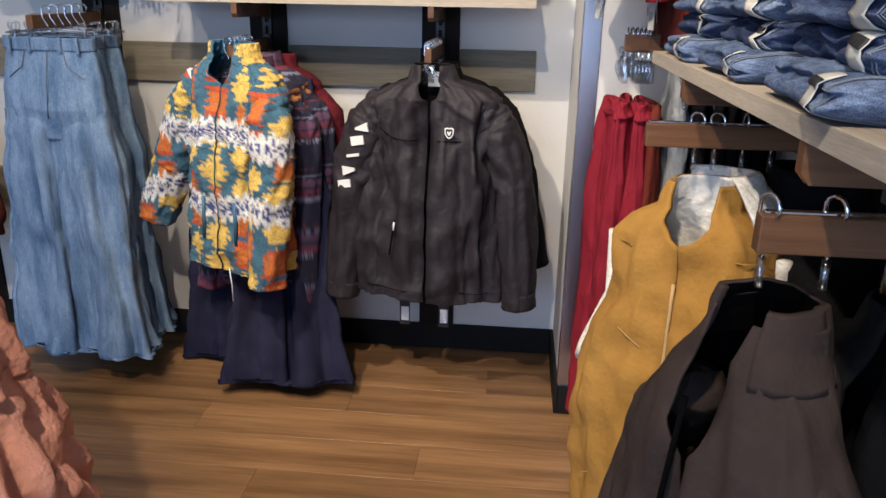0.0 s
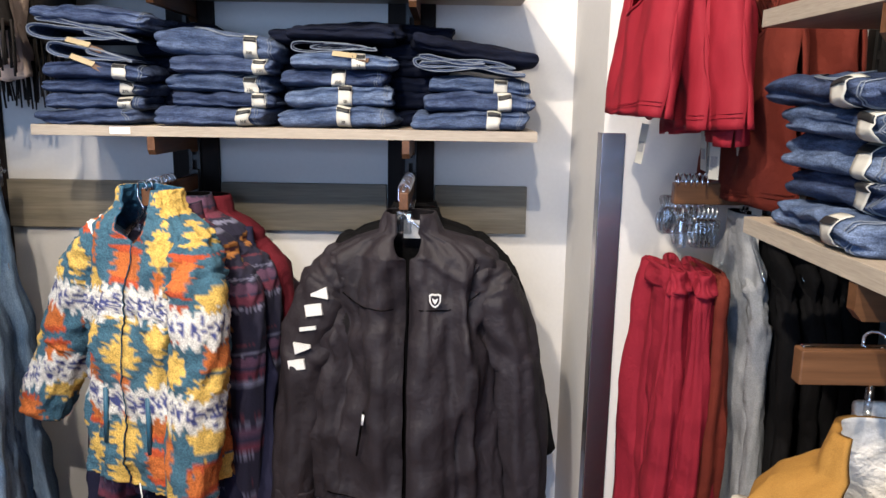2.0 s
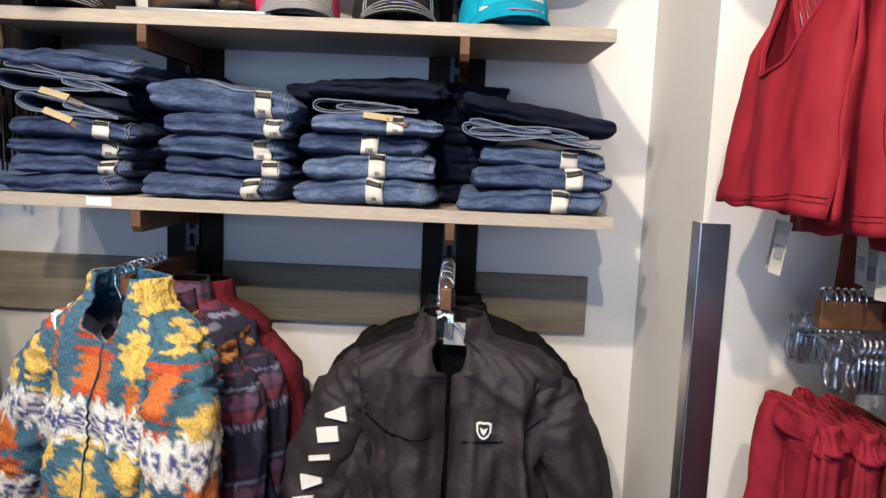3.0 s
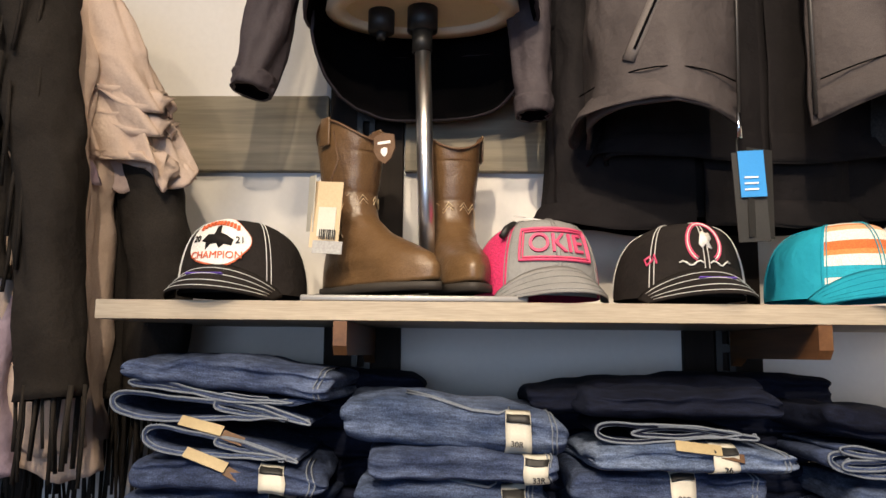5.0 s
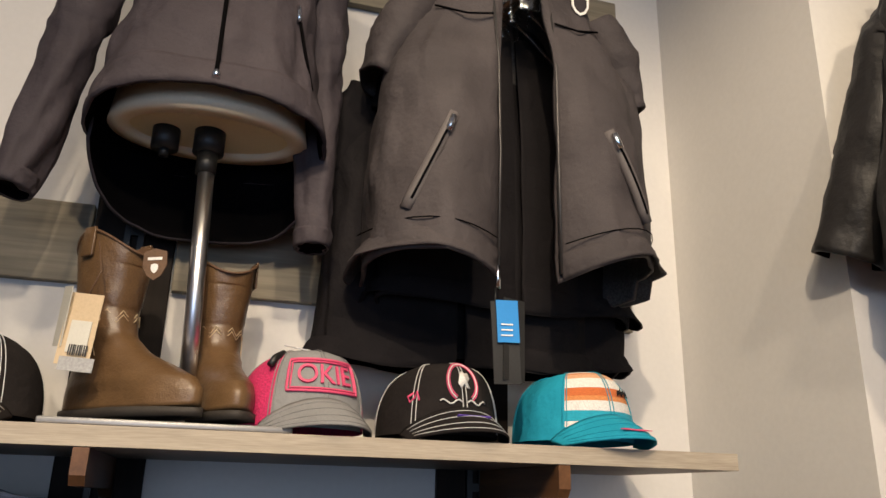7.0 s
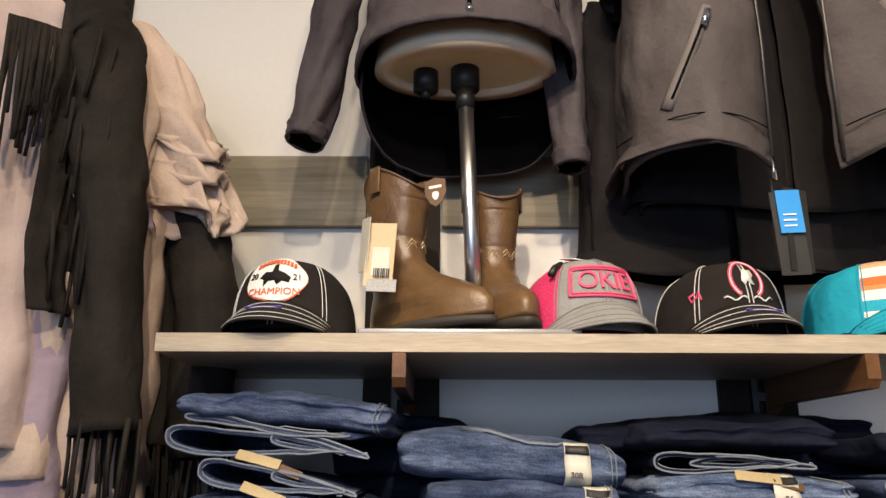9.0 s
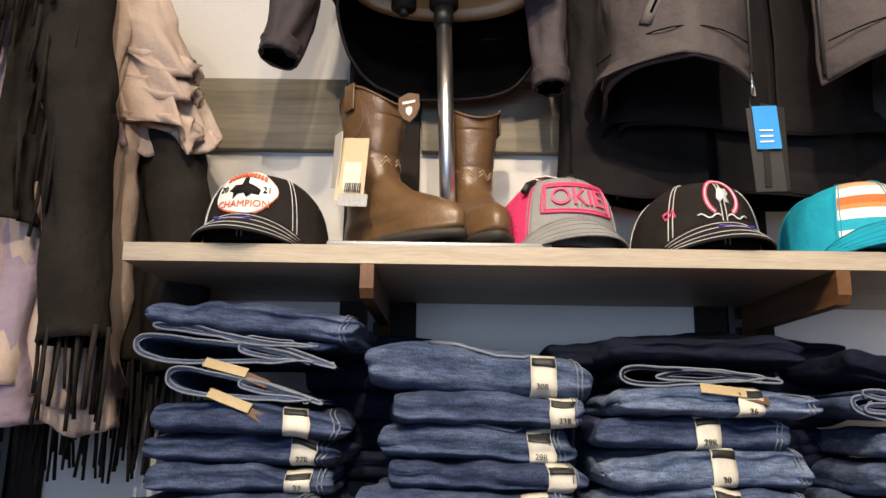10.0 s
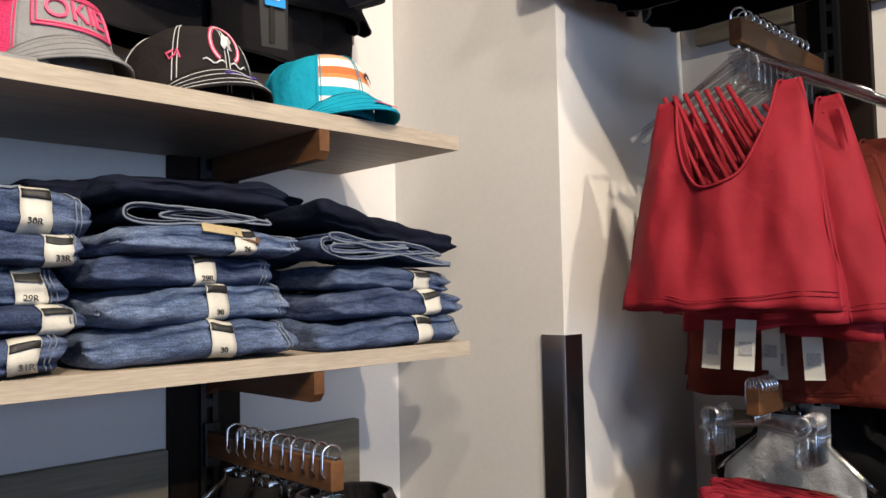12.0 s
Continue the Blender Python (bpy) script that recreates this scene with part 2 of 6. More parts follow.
M_INK = surf("black_ink", (0.012, 0.012, 0.012), (0.02, 0.02, 0.02), rough=0.6)
M_PALE = surf("pale_grey_ink", (0.3, 0.3, 0.3), (0.4, 0.4, 0.4), rough=0.6)
M_BLUE = surf("bright_blue_card", (0.02, 0.22, 0.58), (0.03, 0.27, 0.66), rough=0.4, grain_mix=0.04)
M_KRAFT = surf("kraft_card", (0.50, 0.38, 0.24), (0.58, 0.45, 0.29), rough=0.7, grain_mix=0.08)
M_LEATHER = surf("brown_boot_leather", (0.085, 0.045, 0.020), (0.145, 0.083, 0.038), scale=9, rough=0.36, grain=420, grain_bump=0.25, grain_mix=0.25, broad_bump=0.15)
M_SOLE = surf("dark_rubber_sole", (0.02, 0.016, 0.013), (0.035, 0.028, 0.022), rough=0.7)
M_PATCH = surf("dark_leather_tag", (0.09, 0.045, 0.022), (0.13, 0.07, 0.035), rough=0.6)
M_CREAM = surf("mannequin_fibreglass", (0.68, 0.58, 0.42), (0.76, 0.66, 0.49), scale=4, rough=0.5, grain_mix=0.06)
M_CREAM2 = surf("mannequin_base_disc", (0.64, 0.54, 0.32), (0.72, 0.61, 0.39), scale=4, rough=0.55, grain_mix=0.06)
M_PLATE = surf("grey_base_plate", (0.26, 0.26, 0.26), (0.32, 0.32, 0.32), rough=0.4, metal=0.5, grain_mix=0.05)
M_CAPBLACK = cloth("washed_black_cotton", (0.011, 0.009, 0.009), (0.024, 0.020, 0.019), rough=0.95, weave=700)
M_CAPGREY = cloth("grey_cap_twill", (0.22, 0.22, 0.22), (0.30, 0.30, 0.30), rough=0.9)
M_HOTPINK = surf("hot_pink_mesh", (0.55, 0.02, 0.10), (0.68, 0.03, 0.15), grain=350, rough=0.8, grain_bump=0.8, grain_mix=0.4)
M_PINKTHREAD = surf("pink_embroidery", (0.62, 0.05, 0.14), (0.75, 0.09, 0.20), grain=500, rough=0.6)
M_TEAL = cloth("turquoise_cotton", (0.008, 0.27, 0.40), (0.015, 0.36, 0.50), rough=0.8)
M_BADGE = surf("white_embroidery", (0.7, 0.69, 0.66), (0.8, 0.79, 0.76), grain=500, rough=0.7)
M_ORANGE = surf("orange_embroidery", (0.6, 0.10, 0.03), (0.7, 0.14, 0.05), grain=500, rough=0.7)
M_VIOLET = surf("violet_sticker", (0.16, 0.10, 0.55), (0.28, 0.16, 0.75), scale=60, rough=0.2, metal=0.3)
M_PRINT = printed("ikat_sherpa")
M_SERAPE = printed("striped_blanket_cloth", grain=500, bump=0.3)
M_CAPPRINT = printed("striped_cap_cloth", grain=700, bump=0.2)


# ---- mesh helpers ----
def part(name, bm, material, parent=None, label="", smooth=True):
    me = bpy.data.meshes.new(name)
    bm.normal_update()
    for f in bm.faces:
        f.smooth = smooth
    bm.to_mesh(me)
    bm.free()
    for mt in (material if isinstance(material, (list, tuple)) else [material]):
        me.materials.append(mt)
    ob = new(name, me)
    if parent is not None:
        ob.parent = parent
    return tagged(ob, label)


def thing(name, m, label, category, group="", kind=""):
    ob = new(name)
    ob.empty_display_size = 0.05
    ob.matrix_world = m
    return tagged(ob, label, category, group, kind)


def box(x0, x1, y0, y1, z0, z1, bevel=0.0, seg=2, bm=None):
    bm = bm or bmesh.new()
    made = bmesh.ops.create_cube(bm, size=1)["verts"]
    for v in made:
        v.co = Vector(((x0 + x1) / 2 + v.co.x * (x1 - x0), (y0 + y1) / 2 + v.co.y * (y1 - y0), (z0 + z1) / 2 + v.co.z * (z1 - z0)))
    if bevel:
        edges = {e for v in made for e in v.link_edges}
        bmesh.ops.bevel(bm, geom=list(edges), offset=bevel, segments=seg, affect="EDGES", profile=0.5)
    return bm


def turned(bm, m):
    bmesh.ops.transform(bm, matrix=m, verts=bm.verts)
    return bm


def wire(points, r, n=7, bm=None, closed=False):
    """A round wire along points."""
    bm = bm or bmesh.new()
    pts = [Vector(p) for p in points]
    rings, up = [], Vector((0.123, 0.31, 0.94)).normalized()
    for i, p in enumerate(pts):
        d = (pts[(i + 1) % len(pts)] if closed or i + 1 < len(pts) else p) - (pts[i - 1] if closed or i else p)
        d.normalize()
        side = d.cross(up)
        side = side.normalized() if side.length > 1e-4 else d.orthogonal().normalized()
        up = side.cross(d)
        rings.append([bm.verts.new(p + r * (math.cos(a) * side + math.sin(a) * up)) for a in (2 * math.pi * k / n for k in range(n))])
    for i in range(len(rings) - (0 if closed else 1)):
        a, b = rings[i], rings[(i + 1) % len(rings)]
        for k in range(n):
            bm.faces.new((a[k], a[(k + 1) % n], b[(k + 1) % n], b[k]))
    if not closed:
        bm.faces.new(rings[0][::-1])
        bm.faces.new(rings[-1])
    return bm


def rows_at(rows, t):
    """Smooth values between the given rows; the first number of a row is its place from 0 to 1."""
    for a, b in zip(rows, rows[1:]):
        if t <= b[0] or b is rows[-1]:
            f = min(1, max(0, (t - a[0]) / max(1e-6, b[0] - a[0])))
            f = f * f * (3 - 2 * f) * 0.5 + f * 0.5
            return [p + (q - p) * f for p, q in zip(a[1:], b[1:])]


def shell(rows, n=56, m=48, a0=0, a1=360, power=0.75, fold=0.0, waves=5, crease=0.004, seed=0, thick=0.004, dye=None, gather=1.3, hem=0.0, bm=None, grain=0.0, vee=(0.0, 0.3), drape=0.0):
    """A hanging piece of cloth. Rows: (place from top 0 to hem 1, z, centre x, centre y, half width, half depth). Front is -y.
    a0 to a1: the stretch of angle that the cloth covers, 270 being the front. It has an inside, and open ends."""
    bm = bm or bmesh.new()
    whole = a1 - a0 >= 360
    cols = n if whole else n + 1
    sheets = []
    off = Vector((seed * 7.31, seed * 3.17, seed * 1.7))
    lay = bm.loops.layers.float_color.get("dye") or (bm.loops.layers.float_color.new("dye") if dye else None)
    uv = {}
    for inner in (0, 1):
        grid = []
        for j in range(m + 1):
            t = j / m
            z, cx, cy, a, b = rows_at(rows, t)
            line = []
            for i in range(cols):
                gap = 0.0 if whole else vee[0] * max(0.0, 1 - t / vee[1]) ** 0.8
                th = radians(a0 + gap + (a1 - a0 - 2 * gap) * i / n)
                c, s = math.cos(th), math.sin(th)
                sc, ss = math.copysign(abs(c) ** power, c), math.copysign(abs(s) ** power, s)
                w = noise.noise(Vector((c * 1.6, s * 1.6, t * 2.2)) * 1.0 + off)
                f = fold * t ** gather * math.sin(waves * th + 3 * w + seed) + crease * 1.8 * noise.noise(Vector((cx + a * c, (cy + b * s), z)) * 11 + off)
                f += crease * noise.noise(Vector((cx + a * c, (cy + b * s), z * 0.6)) * 30 + off)
                if drape:
                    q = Vector((c * 2.6 + 0.35 * t * s, s * 2.6, t * 1.7)) + off
                    f += drape * min(1, t * 3) * (0.8 * noise.noise(q) + 1.3 * (0.35 - abs(noise.noise(q * 1.3 + Vector((t * 1.2, 0, 0))))) + 0.5 * (0.3 - abs(noise.noise(q * 3.1 + Vector((t * 3, 0, t))))))
                if grain:
                    f += grain * noise.noise(Vector((cx + a * c, cy + b * s, z)) * 95 + off)
                f -= inner * thick
                dz = hem * noise.noise(Vector((c, s, 0)) * 1.3 + off) * t
                v = bm.verts.new((cx + (a + f) * sc, cy + (b + f) * ss, z + dz))
                line.append(v)
                uv[v] = (cx + a * c, z, s)
            grid.append(line)
        sheets.append(grid)
    for inner, grid in enumerate(sheets):
        for j in range(m):
            for i in range(n):
                k = (i + 1) % cols
                q = (grid[j][i], grid[j + 1][i], grid[j + 1][k], grid[j][k])
                f = bm.faces.new(q[::-1] if inner else q)
                f.material_index = inner
                if dye:
                    for lp in f.loops:
                        x, z, _ = uv[lp.vert]
                        k = noise.noise(Vector((x * 160, z * 160, 2))) * 0.005
                        lp[lay] = (*(dye(x + k, z - k) if not inner else (0.022, 0.10, 0.19)), 1)
    o, n2 = sheets
    for j in (0, m):
        for i in range(n):
            k = (i + 1) % cols
            f = bm.faces.new((o[j][i], o[j][k], n2[j][k], n2[j][i]) if j == 0 else (o[j][k], o[j][i], n2[j][i], n2[j][k]))
            if dye:
                for lp in f.loops:
                    lp[lay] = (*dye(uv[o[j][i]][0], uv[o[j][i]][1]), 1)
    if not whole:
        for i in (0, n):
            for j in range(m):
                f = bm.faces.new((o[j][i], n2[j][i], n2[j + 1][i], o[j + 1][i]) if i == 0 else (o[j + 1][i], n2[j + 1][i], n2[j][i], o[j][i]))
                if dye:
                    for lp in f.loops:
                        lp[lay] = (0.022, 0.10, 0.19, 1)
    return bm


def sleeve(points, n=26, m=30, crease=0.006, seed=0, dye=None, grain=0.0, bm=None, recess=0.02):
    """A sleeve along points of (x, y, z, half width, half depth), open at the cuff, with wrinkles across."""
    bm = bm or bmesh.new()
    lay = bm.loops.layers.float_color.new("dye") if dye else None
    rows = [(i / (len(points) - 1), *p) for i, p in enumerate(points)]
    rings, off = [], Vector((seed * 3.3, 1.7 * seed, 9))
    for j in range(m + 3):
        t = min(1, j / m)
        x, y, z, a, b = rows_at(rows, t)
        x2, y2, z2, _, _ = rows_at(rows, min(1, t + 0.02)) if t < 1 else rows_at(rows, 1)
        x1, y1, z1, _, _ = rows_at(rows, max(0, t - 0.02))
        d = Vector((x2 - x1, y2 - y1, z2 - z1)).normalized()
        side = d.cross(Vector((0, 1, 0))).normalized()
        fore = side.cross(d)
        k = 1.0 if j <= m else 0.86
        back = d * (-recess * (j - m - 1)) if j > m else Vector()
        ring = []
        for i in range(n):
            th = 2 * math.pi * i / n
            p = Vector((x, y, z)) + back
            f = crease * noise.noise(Vector((math.cos(th), math.sin(th), t * 9 + 1.5 * math.sin(th))) + off) + crease * 0.9 * (0.4 - abs(noise.noise(Vector((1.4 * math.cos(th), 1.4 * math.sin(th), t * 6 + 1.2 * math.cos(th))) + off * 2))) + 0.6 * crease * noise.noise(Vector((2 * math.cos(th), 2 * math.sin(th), t * 22)) + off)
            q = p + side * (a * k + f) * math.cos(th) + fore * (b * k + f) * math.sin(th)
            if grain:
                q += (side * math.cos(th) + fore * math.sin(th)) * grain * noise.noise(q * 95)
            ring.append(bm.verts.new(q))
        rings.append(ring)
    for j in range(len(rings) - 1):
        for i in range(n):
            k = (i + 1) % n
            f = bm.faces.new((rings[j][i], rings[j][k], rings[j + 1][k], rings[j + 1][i]))
            if j > m:
                f.material_index = 1
            if dye:
                for lp in f.loops:
                    c = lp.vert.co
                    k = noise.noise(c * 160) * 0.005
                    lp[lay] = (*dye(c.x + k, c.z - k), 1)
    f = bm.faces.new(rings[-1])
    f.material_index = 1
    f = bm.faces.new(rings[0][::-1])
    return bm


def pleat(bm, lines, front=True):
    """Presses folds into a hanging piece. Lines: (x top, z top, x bottom, z bottom, width, height), ridges positive."""
    for v in bm.verts:
        if front and v.co.y > 0.0:
            continue
        x, z, push = v.co.x, v.co.z, 0.0
        for x0, z0, x1, z1, w, h in lines:
            q = (z - z0) / (z1 - z0)
            if -0.15 < q < 1.15:
                ends = min(1.0, (q + 0.15) / 0.3, (1.15 - q) / 0.3)
                d = (x - x0 - (x1 - x0) * q + 0.012 * noise.noise(Vector((x0 * 9, z * 9, 3)))) / w
                push += h * ends * (math.exp(-d * d) if h > 0 else math.exp(-abs(d) ** 1.4))
        v.co.y -= push
    return bm


def lettering(text, size, depth=0.001):
    """Text as a mesh in the x z plane, facing -y, centred."""
    cu = bpy.data.curves.new("text", "FONT")
    cu.body, cu.size, cu.extrude, cu.align_x, cu.align_y = text, size, depth, "CENTER", "CENTER"
    ob = bpy.data.objects.new("text", cu)
    scene.collection.objects.link(ob)
    me = bpy.data.meshes.new_from_object(ob.evaluated_get(bpy.context.evaluated_depsgraph_get()))
    bm = bmesh.new()
    bm.from_mesh(me)
    bpy.data.objects.remove(ob)
    bpy.data.meshes.remove(me)
    return turned(bm, pose(0, 0, 0, 90))


def outline(points, y0, y1, bm=None):
    """A flat piece cut to an outline of (x, z), from y0 to y1."""
    bm = bm or bmesh.new()
    f = [bm.verts.new((x, y0, z)) for x, z in points]
    b = [bm.verts.new((x, y1, z)) for x, z in points]
    bm.faces.new(f)
    bm.faces.new(b[::-1])
    for i in range(len(f)):
        k = (i + 1) % len(f)
        bm.faces.new((f[k], f[i], b[i], b[k]))
    bmesh.ops.recalc_face_normals(bm, faces=bm.faces)
    return bm


# ---- structure ----
def fixed(name, bm, material, label, category, smooth=False):
    return tagged(part(name, bm, material, None, "", smooth), label, category, "", "structure")


fixed("wall_north", box(LEFT_X - 0.15, COL_X, WALL_Y, WALL_Y + 0.15, 0, TOP_Z), M_WALL, "warm white painted shop wall behind the shelves", "wall")
fixed("wall_column", box(COL_X, RIGHT_X, COL_Y, WALL_Y + 0.15, 0, TOP_Z), M_WALL, "white painted wall column with a steel corner guard", "column")
fixed("wall_east", box(RIGHT_X, RIGHT_X + 0.15, FRONT_Y - 0.15, WALL_Y + 0.15, 0, TOP_Z), M_WALL, "white painted side wall behind the garment arms", "wall")
fixed("wall_west", box(LEFT_X - 0.15, LEFT_X, FRONT_Y - 0.15, WALL_Y, 0, TOP_Z), M_WALL, "plain white painted shop wall", "wall")
south = bmesh.new()
for x0, x1, z0, z1 in ((LEFT_X, -2.7, 0, TOP_Z), (0.9, RIGHT_X, 0, TOP_Z), (-2.7, 0.9, 0, 0.55), (-2.7, 0.9, 2.55, TOP_Z)):
    box(x0, x1, FRONT_Y - 0.15, FRONT_Y, z0, z1, bm=south)
fixed("wall_south", south, M_WALL, "shop front wall with a wide window opening", "wall")
fixed("ceiling", box(LEFT_X - 0.15, RIGHT_X + 0.15, FRONT_Y - 0.15, WALL_Y + 0.15, TOP_Z, TOP_Z + 0.1), M_CEIL, "plain white painted shop ceiling", "ceiling")
base = fixed("baseboard", box(LEFT_X, COL_X - 0.012, WALL_Y - 0.012, WALL_Y, 0, 0.105, 0.003), M_BASE, "black painted baseboard along the walls", "baseboard")
part("baseboard_return", box(COL_X - 0.012, COL_X, COL_Y - 0.012, WALL_Y, 0, 0.105, 0.003), M_BASE, base, smooth=False)
part("baseboard_front", box(COL_X, RIGHT_X - 0.012, COL_Y - 0.012, COL_Y, 0, 0.105, 0.003), M_BASE, base, smooth=False)
part("baseboard_side", box(RIGHT_X - 0.012, RIGHT_X, FRONT_Y, COL_Y - 0.012, 0, 0.105, 0.003), M_BASE, base, smooth=False)
guard = thing("corner_guard", pose(COL_X, COL_Y, 0), "dark reflective steel corner guard on the column", "corner guard", kind="structure")
part("guard_face", box(-0.004, 0.05, -0.004, 0, 0.107, 1.348, 0.0015), M_STEEL, guard, smooth=False)
part("guard_return", box(-0.004, 0, 0, 0.05, 0.107, 1.348, 0.0015), M_STEEL, guard, smooth=False)


def upright(m):
    """A wall upright: a walnut board with a slotted black steel strip. Its front looks to -y."""
    u = thing("wall_upright", m, "dark walnut wall upright with a slotted black strip", "wall upright", "wall uprights", "structure")
    part("board", box(-0.067, 0.067, -0.018, 0, 0.107, 2.95, 0.002), M_UPRIGHT, u, smooth=False)
    bm = bmesh.new()
    box(-0.016, -0.006, -0.030, -0.018, 0.2, 2.9, bm=bm)
    box(0.006, 0.016, -0.030, -0.018, 0.2, 2.9, bm=bm)
    z = 0.2
    while z < 2.88:
        box(-0.006, 0.006, -0.029, -0.018, z, z + 0.014, bm=bm)
        z += 0.045
    part("slotted_strip", bm, M_BLACKMETAL, u, "black slotted steel strip", smooth=False)
    return u


BACK_X, SIDE_Y = (-0.815, -0.190, 0.433), (2.42, 1.81, 1.20, 0.59)
first = upright(pose(BACK_X[0], WALL_Y, 0))
for x in (BACK_X[1], BACK_X[2], BACK_X[0] - 0.625):
    copy_thing(first, pose(x, WALL_Y, 0))
for y in SIDE_Y:
    copy_thing(first, pose(RIGHT_X, y, 0, 0, 0, -90))

for z0, z1, spans in ((1.03, 1.17, ((-1.37, -0.885), (-0.745, -0.26), (-0.12, 0.363), (0.503, 0.772))), (1.956, 2.095, ((-1.37, -0.885), (-0.745, -0.26), (-0.12, 0.363), (0.503, 0.772))),
                      (2.6, 2.74, ((-0.745, -0.26), (-0.12, 0.363), (0.503, 0.772))), (0.54, 0.68, ((-1.37, -0.885),))):
    for x0, x1 in spans:
        fixed("wall_board", box(x0, x1, WALL_Y - 0.02, WALL_Y, z0, z1, 0.002), M_BOARD, "grey-brown stained wooden board between wall uprights", "wall board")["group"] = "wall boards"
for z0, z1 in ((1.03, 1.17), (1.956, 2.095)):
    for y0, y1 in ((2.49, 2.70), (1.88, 2.35), (1.27, 1.74)):
        fixed("wall_board", box(RIGHT_X - 0.02, RIGHT_X, y0, y1, z0, z1, 0.002), M_BOARD_Y, "grey-brown stained wooden board between wall uprights", "wall board")["group"] = "wall boards"


def bracket(m, length=0.335, tall=0.045):
    """A shelf bracket under z = 0, from the wall at y = 0 out to -y, with a rounded tip."""
    b = thing("shelf_bracket", m, "brown wooden shelf bracket with a rounded tip", "bracket", "shelf brackets")
    pts = [(0.0, -0.001), (length, -0.001)] + [(length + 0.004 * math.sin(a), -tall + 0.012 - 0.012 * math.cos(a) * -1 - 0.012) for a in (0.0,)] + [(length - 0.01, -tall), (0.03, -tall - 0.002), (0.0, -0.06)]
    bm = outline([(-y, z) for y, z in pts], -0.009, 0.009)
    part("bracket_blade", turned(bm, pose(0, 0, 0, 0, 0, 90)), M_ARM, b, smooth=False)
    return b


def arm(m, length=0.40, tall=0.042):
    """A face-out garment arm from the wall at y = 0 out to -y; its top is z = 0."""
    a = thing("clothes_rail", m, "dark brown wooden face-out rail holding hangers", "clothes rail", "clothes rails")
    part("bar", box(-0.011, 0.011, -length, 0, -tall, 0, 0.002), M_ARM, a, smooth=False)
    part("rail", box(-0.004, 0.004, -length + 0.004, 0, 0.0, 0.004, 0.001), M_CHROME, a, "chrome strip on top", smooth=False)
    part("wall_clip", box(-0.014, 0.014, -0.012, 0.0, -tall - 0.02, 0.014, 0.002), M_BLACKMETAL, a, "black steel clip", smooth=False)
    return a


def shelf(name, m, length, depth, material, label):
    s = thing(name, m, label, "shelf", "wall shelves")
    part("shelf_board", box(-length / 2, length / 2, -depth + 0.0015, 0, -0.025, 0, 0.001), material, s, smooth=False)
    part("edge_band", box(-length / 2, length / 2, -depth, -depth + 0.0015, -0.025, 0, 0.0005), M_EDGE, s, "pale oak edge band", smooth=False)
    return s


HAT_Z, JEAN_Z = 1.702, 1.343
shelf("wall_shelf", pose(0.119, WALL_Y - 0.005, HAT_Z), 1.236, 0.353, M_SHELF, "light oak wall shelf holding caps and boots")
price = shelf("wall_shelf", pose(0.138, WALL_Y - 0.005, JEAN_Z), 1.236, 0.353, M_SHELF, "light oak wall shelf holding folded jeans")
part("price_label", box(-0.425, -0.375, -0.3545, -0.353, -0.02, -0.003), M_WHITE, price, "small white price label", smooth=False)
for z in (HAT_Z, JEAN_Z):
    for x in BACK_X[1:]:
        bracket(pose(x + (0.016 if z == HAT_Z else 0.002), WALL_Y - 0.03, z - 0.025), 0.33)
RSH = (1.248, 1.556)
for z in RSH:
    shelf("wall_shelf", pose(RIGHT_X - 0.005, 1.52, z, 0, 0, -90), 1.236, 0.357, M_SHELF, "light oak side wall shelf with folded jeans")
    for y in SIDE_Y[1:3]:
        bracket(pose(RIGHT_X - 0.03, y, z - 0.025, 0, 0, -90), 0.33)

LOW_Z, UP_Z = 1.195, 2.56
for x in BACK_X[1:]:
    arm(pose(x, WALL_Y - 0.03, LOW_Z), 0.375)
arm(pose(BACK_X[0], WALL_Y - 0.03, 1.27), 0.42)
arm(pose(BACK_X[0], WALL_Y - 0.03, 2.38), 0.42)
arm(pose(BACK_X[2], WALL_Y - 0.03, UP_Z), 0.36)
for y, z, length in ((2.44, 1.268, 0.355), (2.44, 1.86, 0.365), (2.44, 2.56, 0.385), (1.81, 1.143, 0.385), (1.20, 1.145, 0.362)):
    arm(pose(RIGHT_X - 0.03, y, z, 0, 0, -90), length)

# ---- hangers ----
def hook_wire(bm=None, r=0.0023, top=0.010, down=0.055, spread=0.0145):
    """The hook of a hanger over a bar whose top is z = 0, in the x z plane turned to face along y."""
    pts = [(spread * math.cos(a), 0, top - 0.006 + spread * math.sin(a)) for a in [radians(d) for d in range(-35, 181, 24)]]
    pts += [(-spread, 0, -0.02), (-spread * 0.4, 0, -0.034), (0, 0, -0.042), (0, 0, -down)]
    return wire(pts, r, 6, bm)


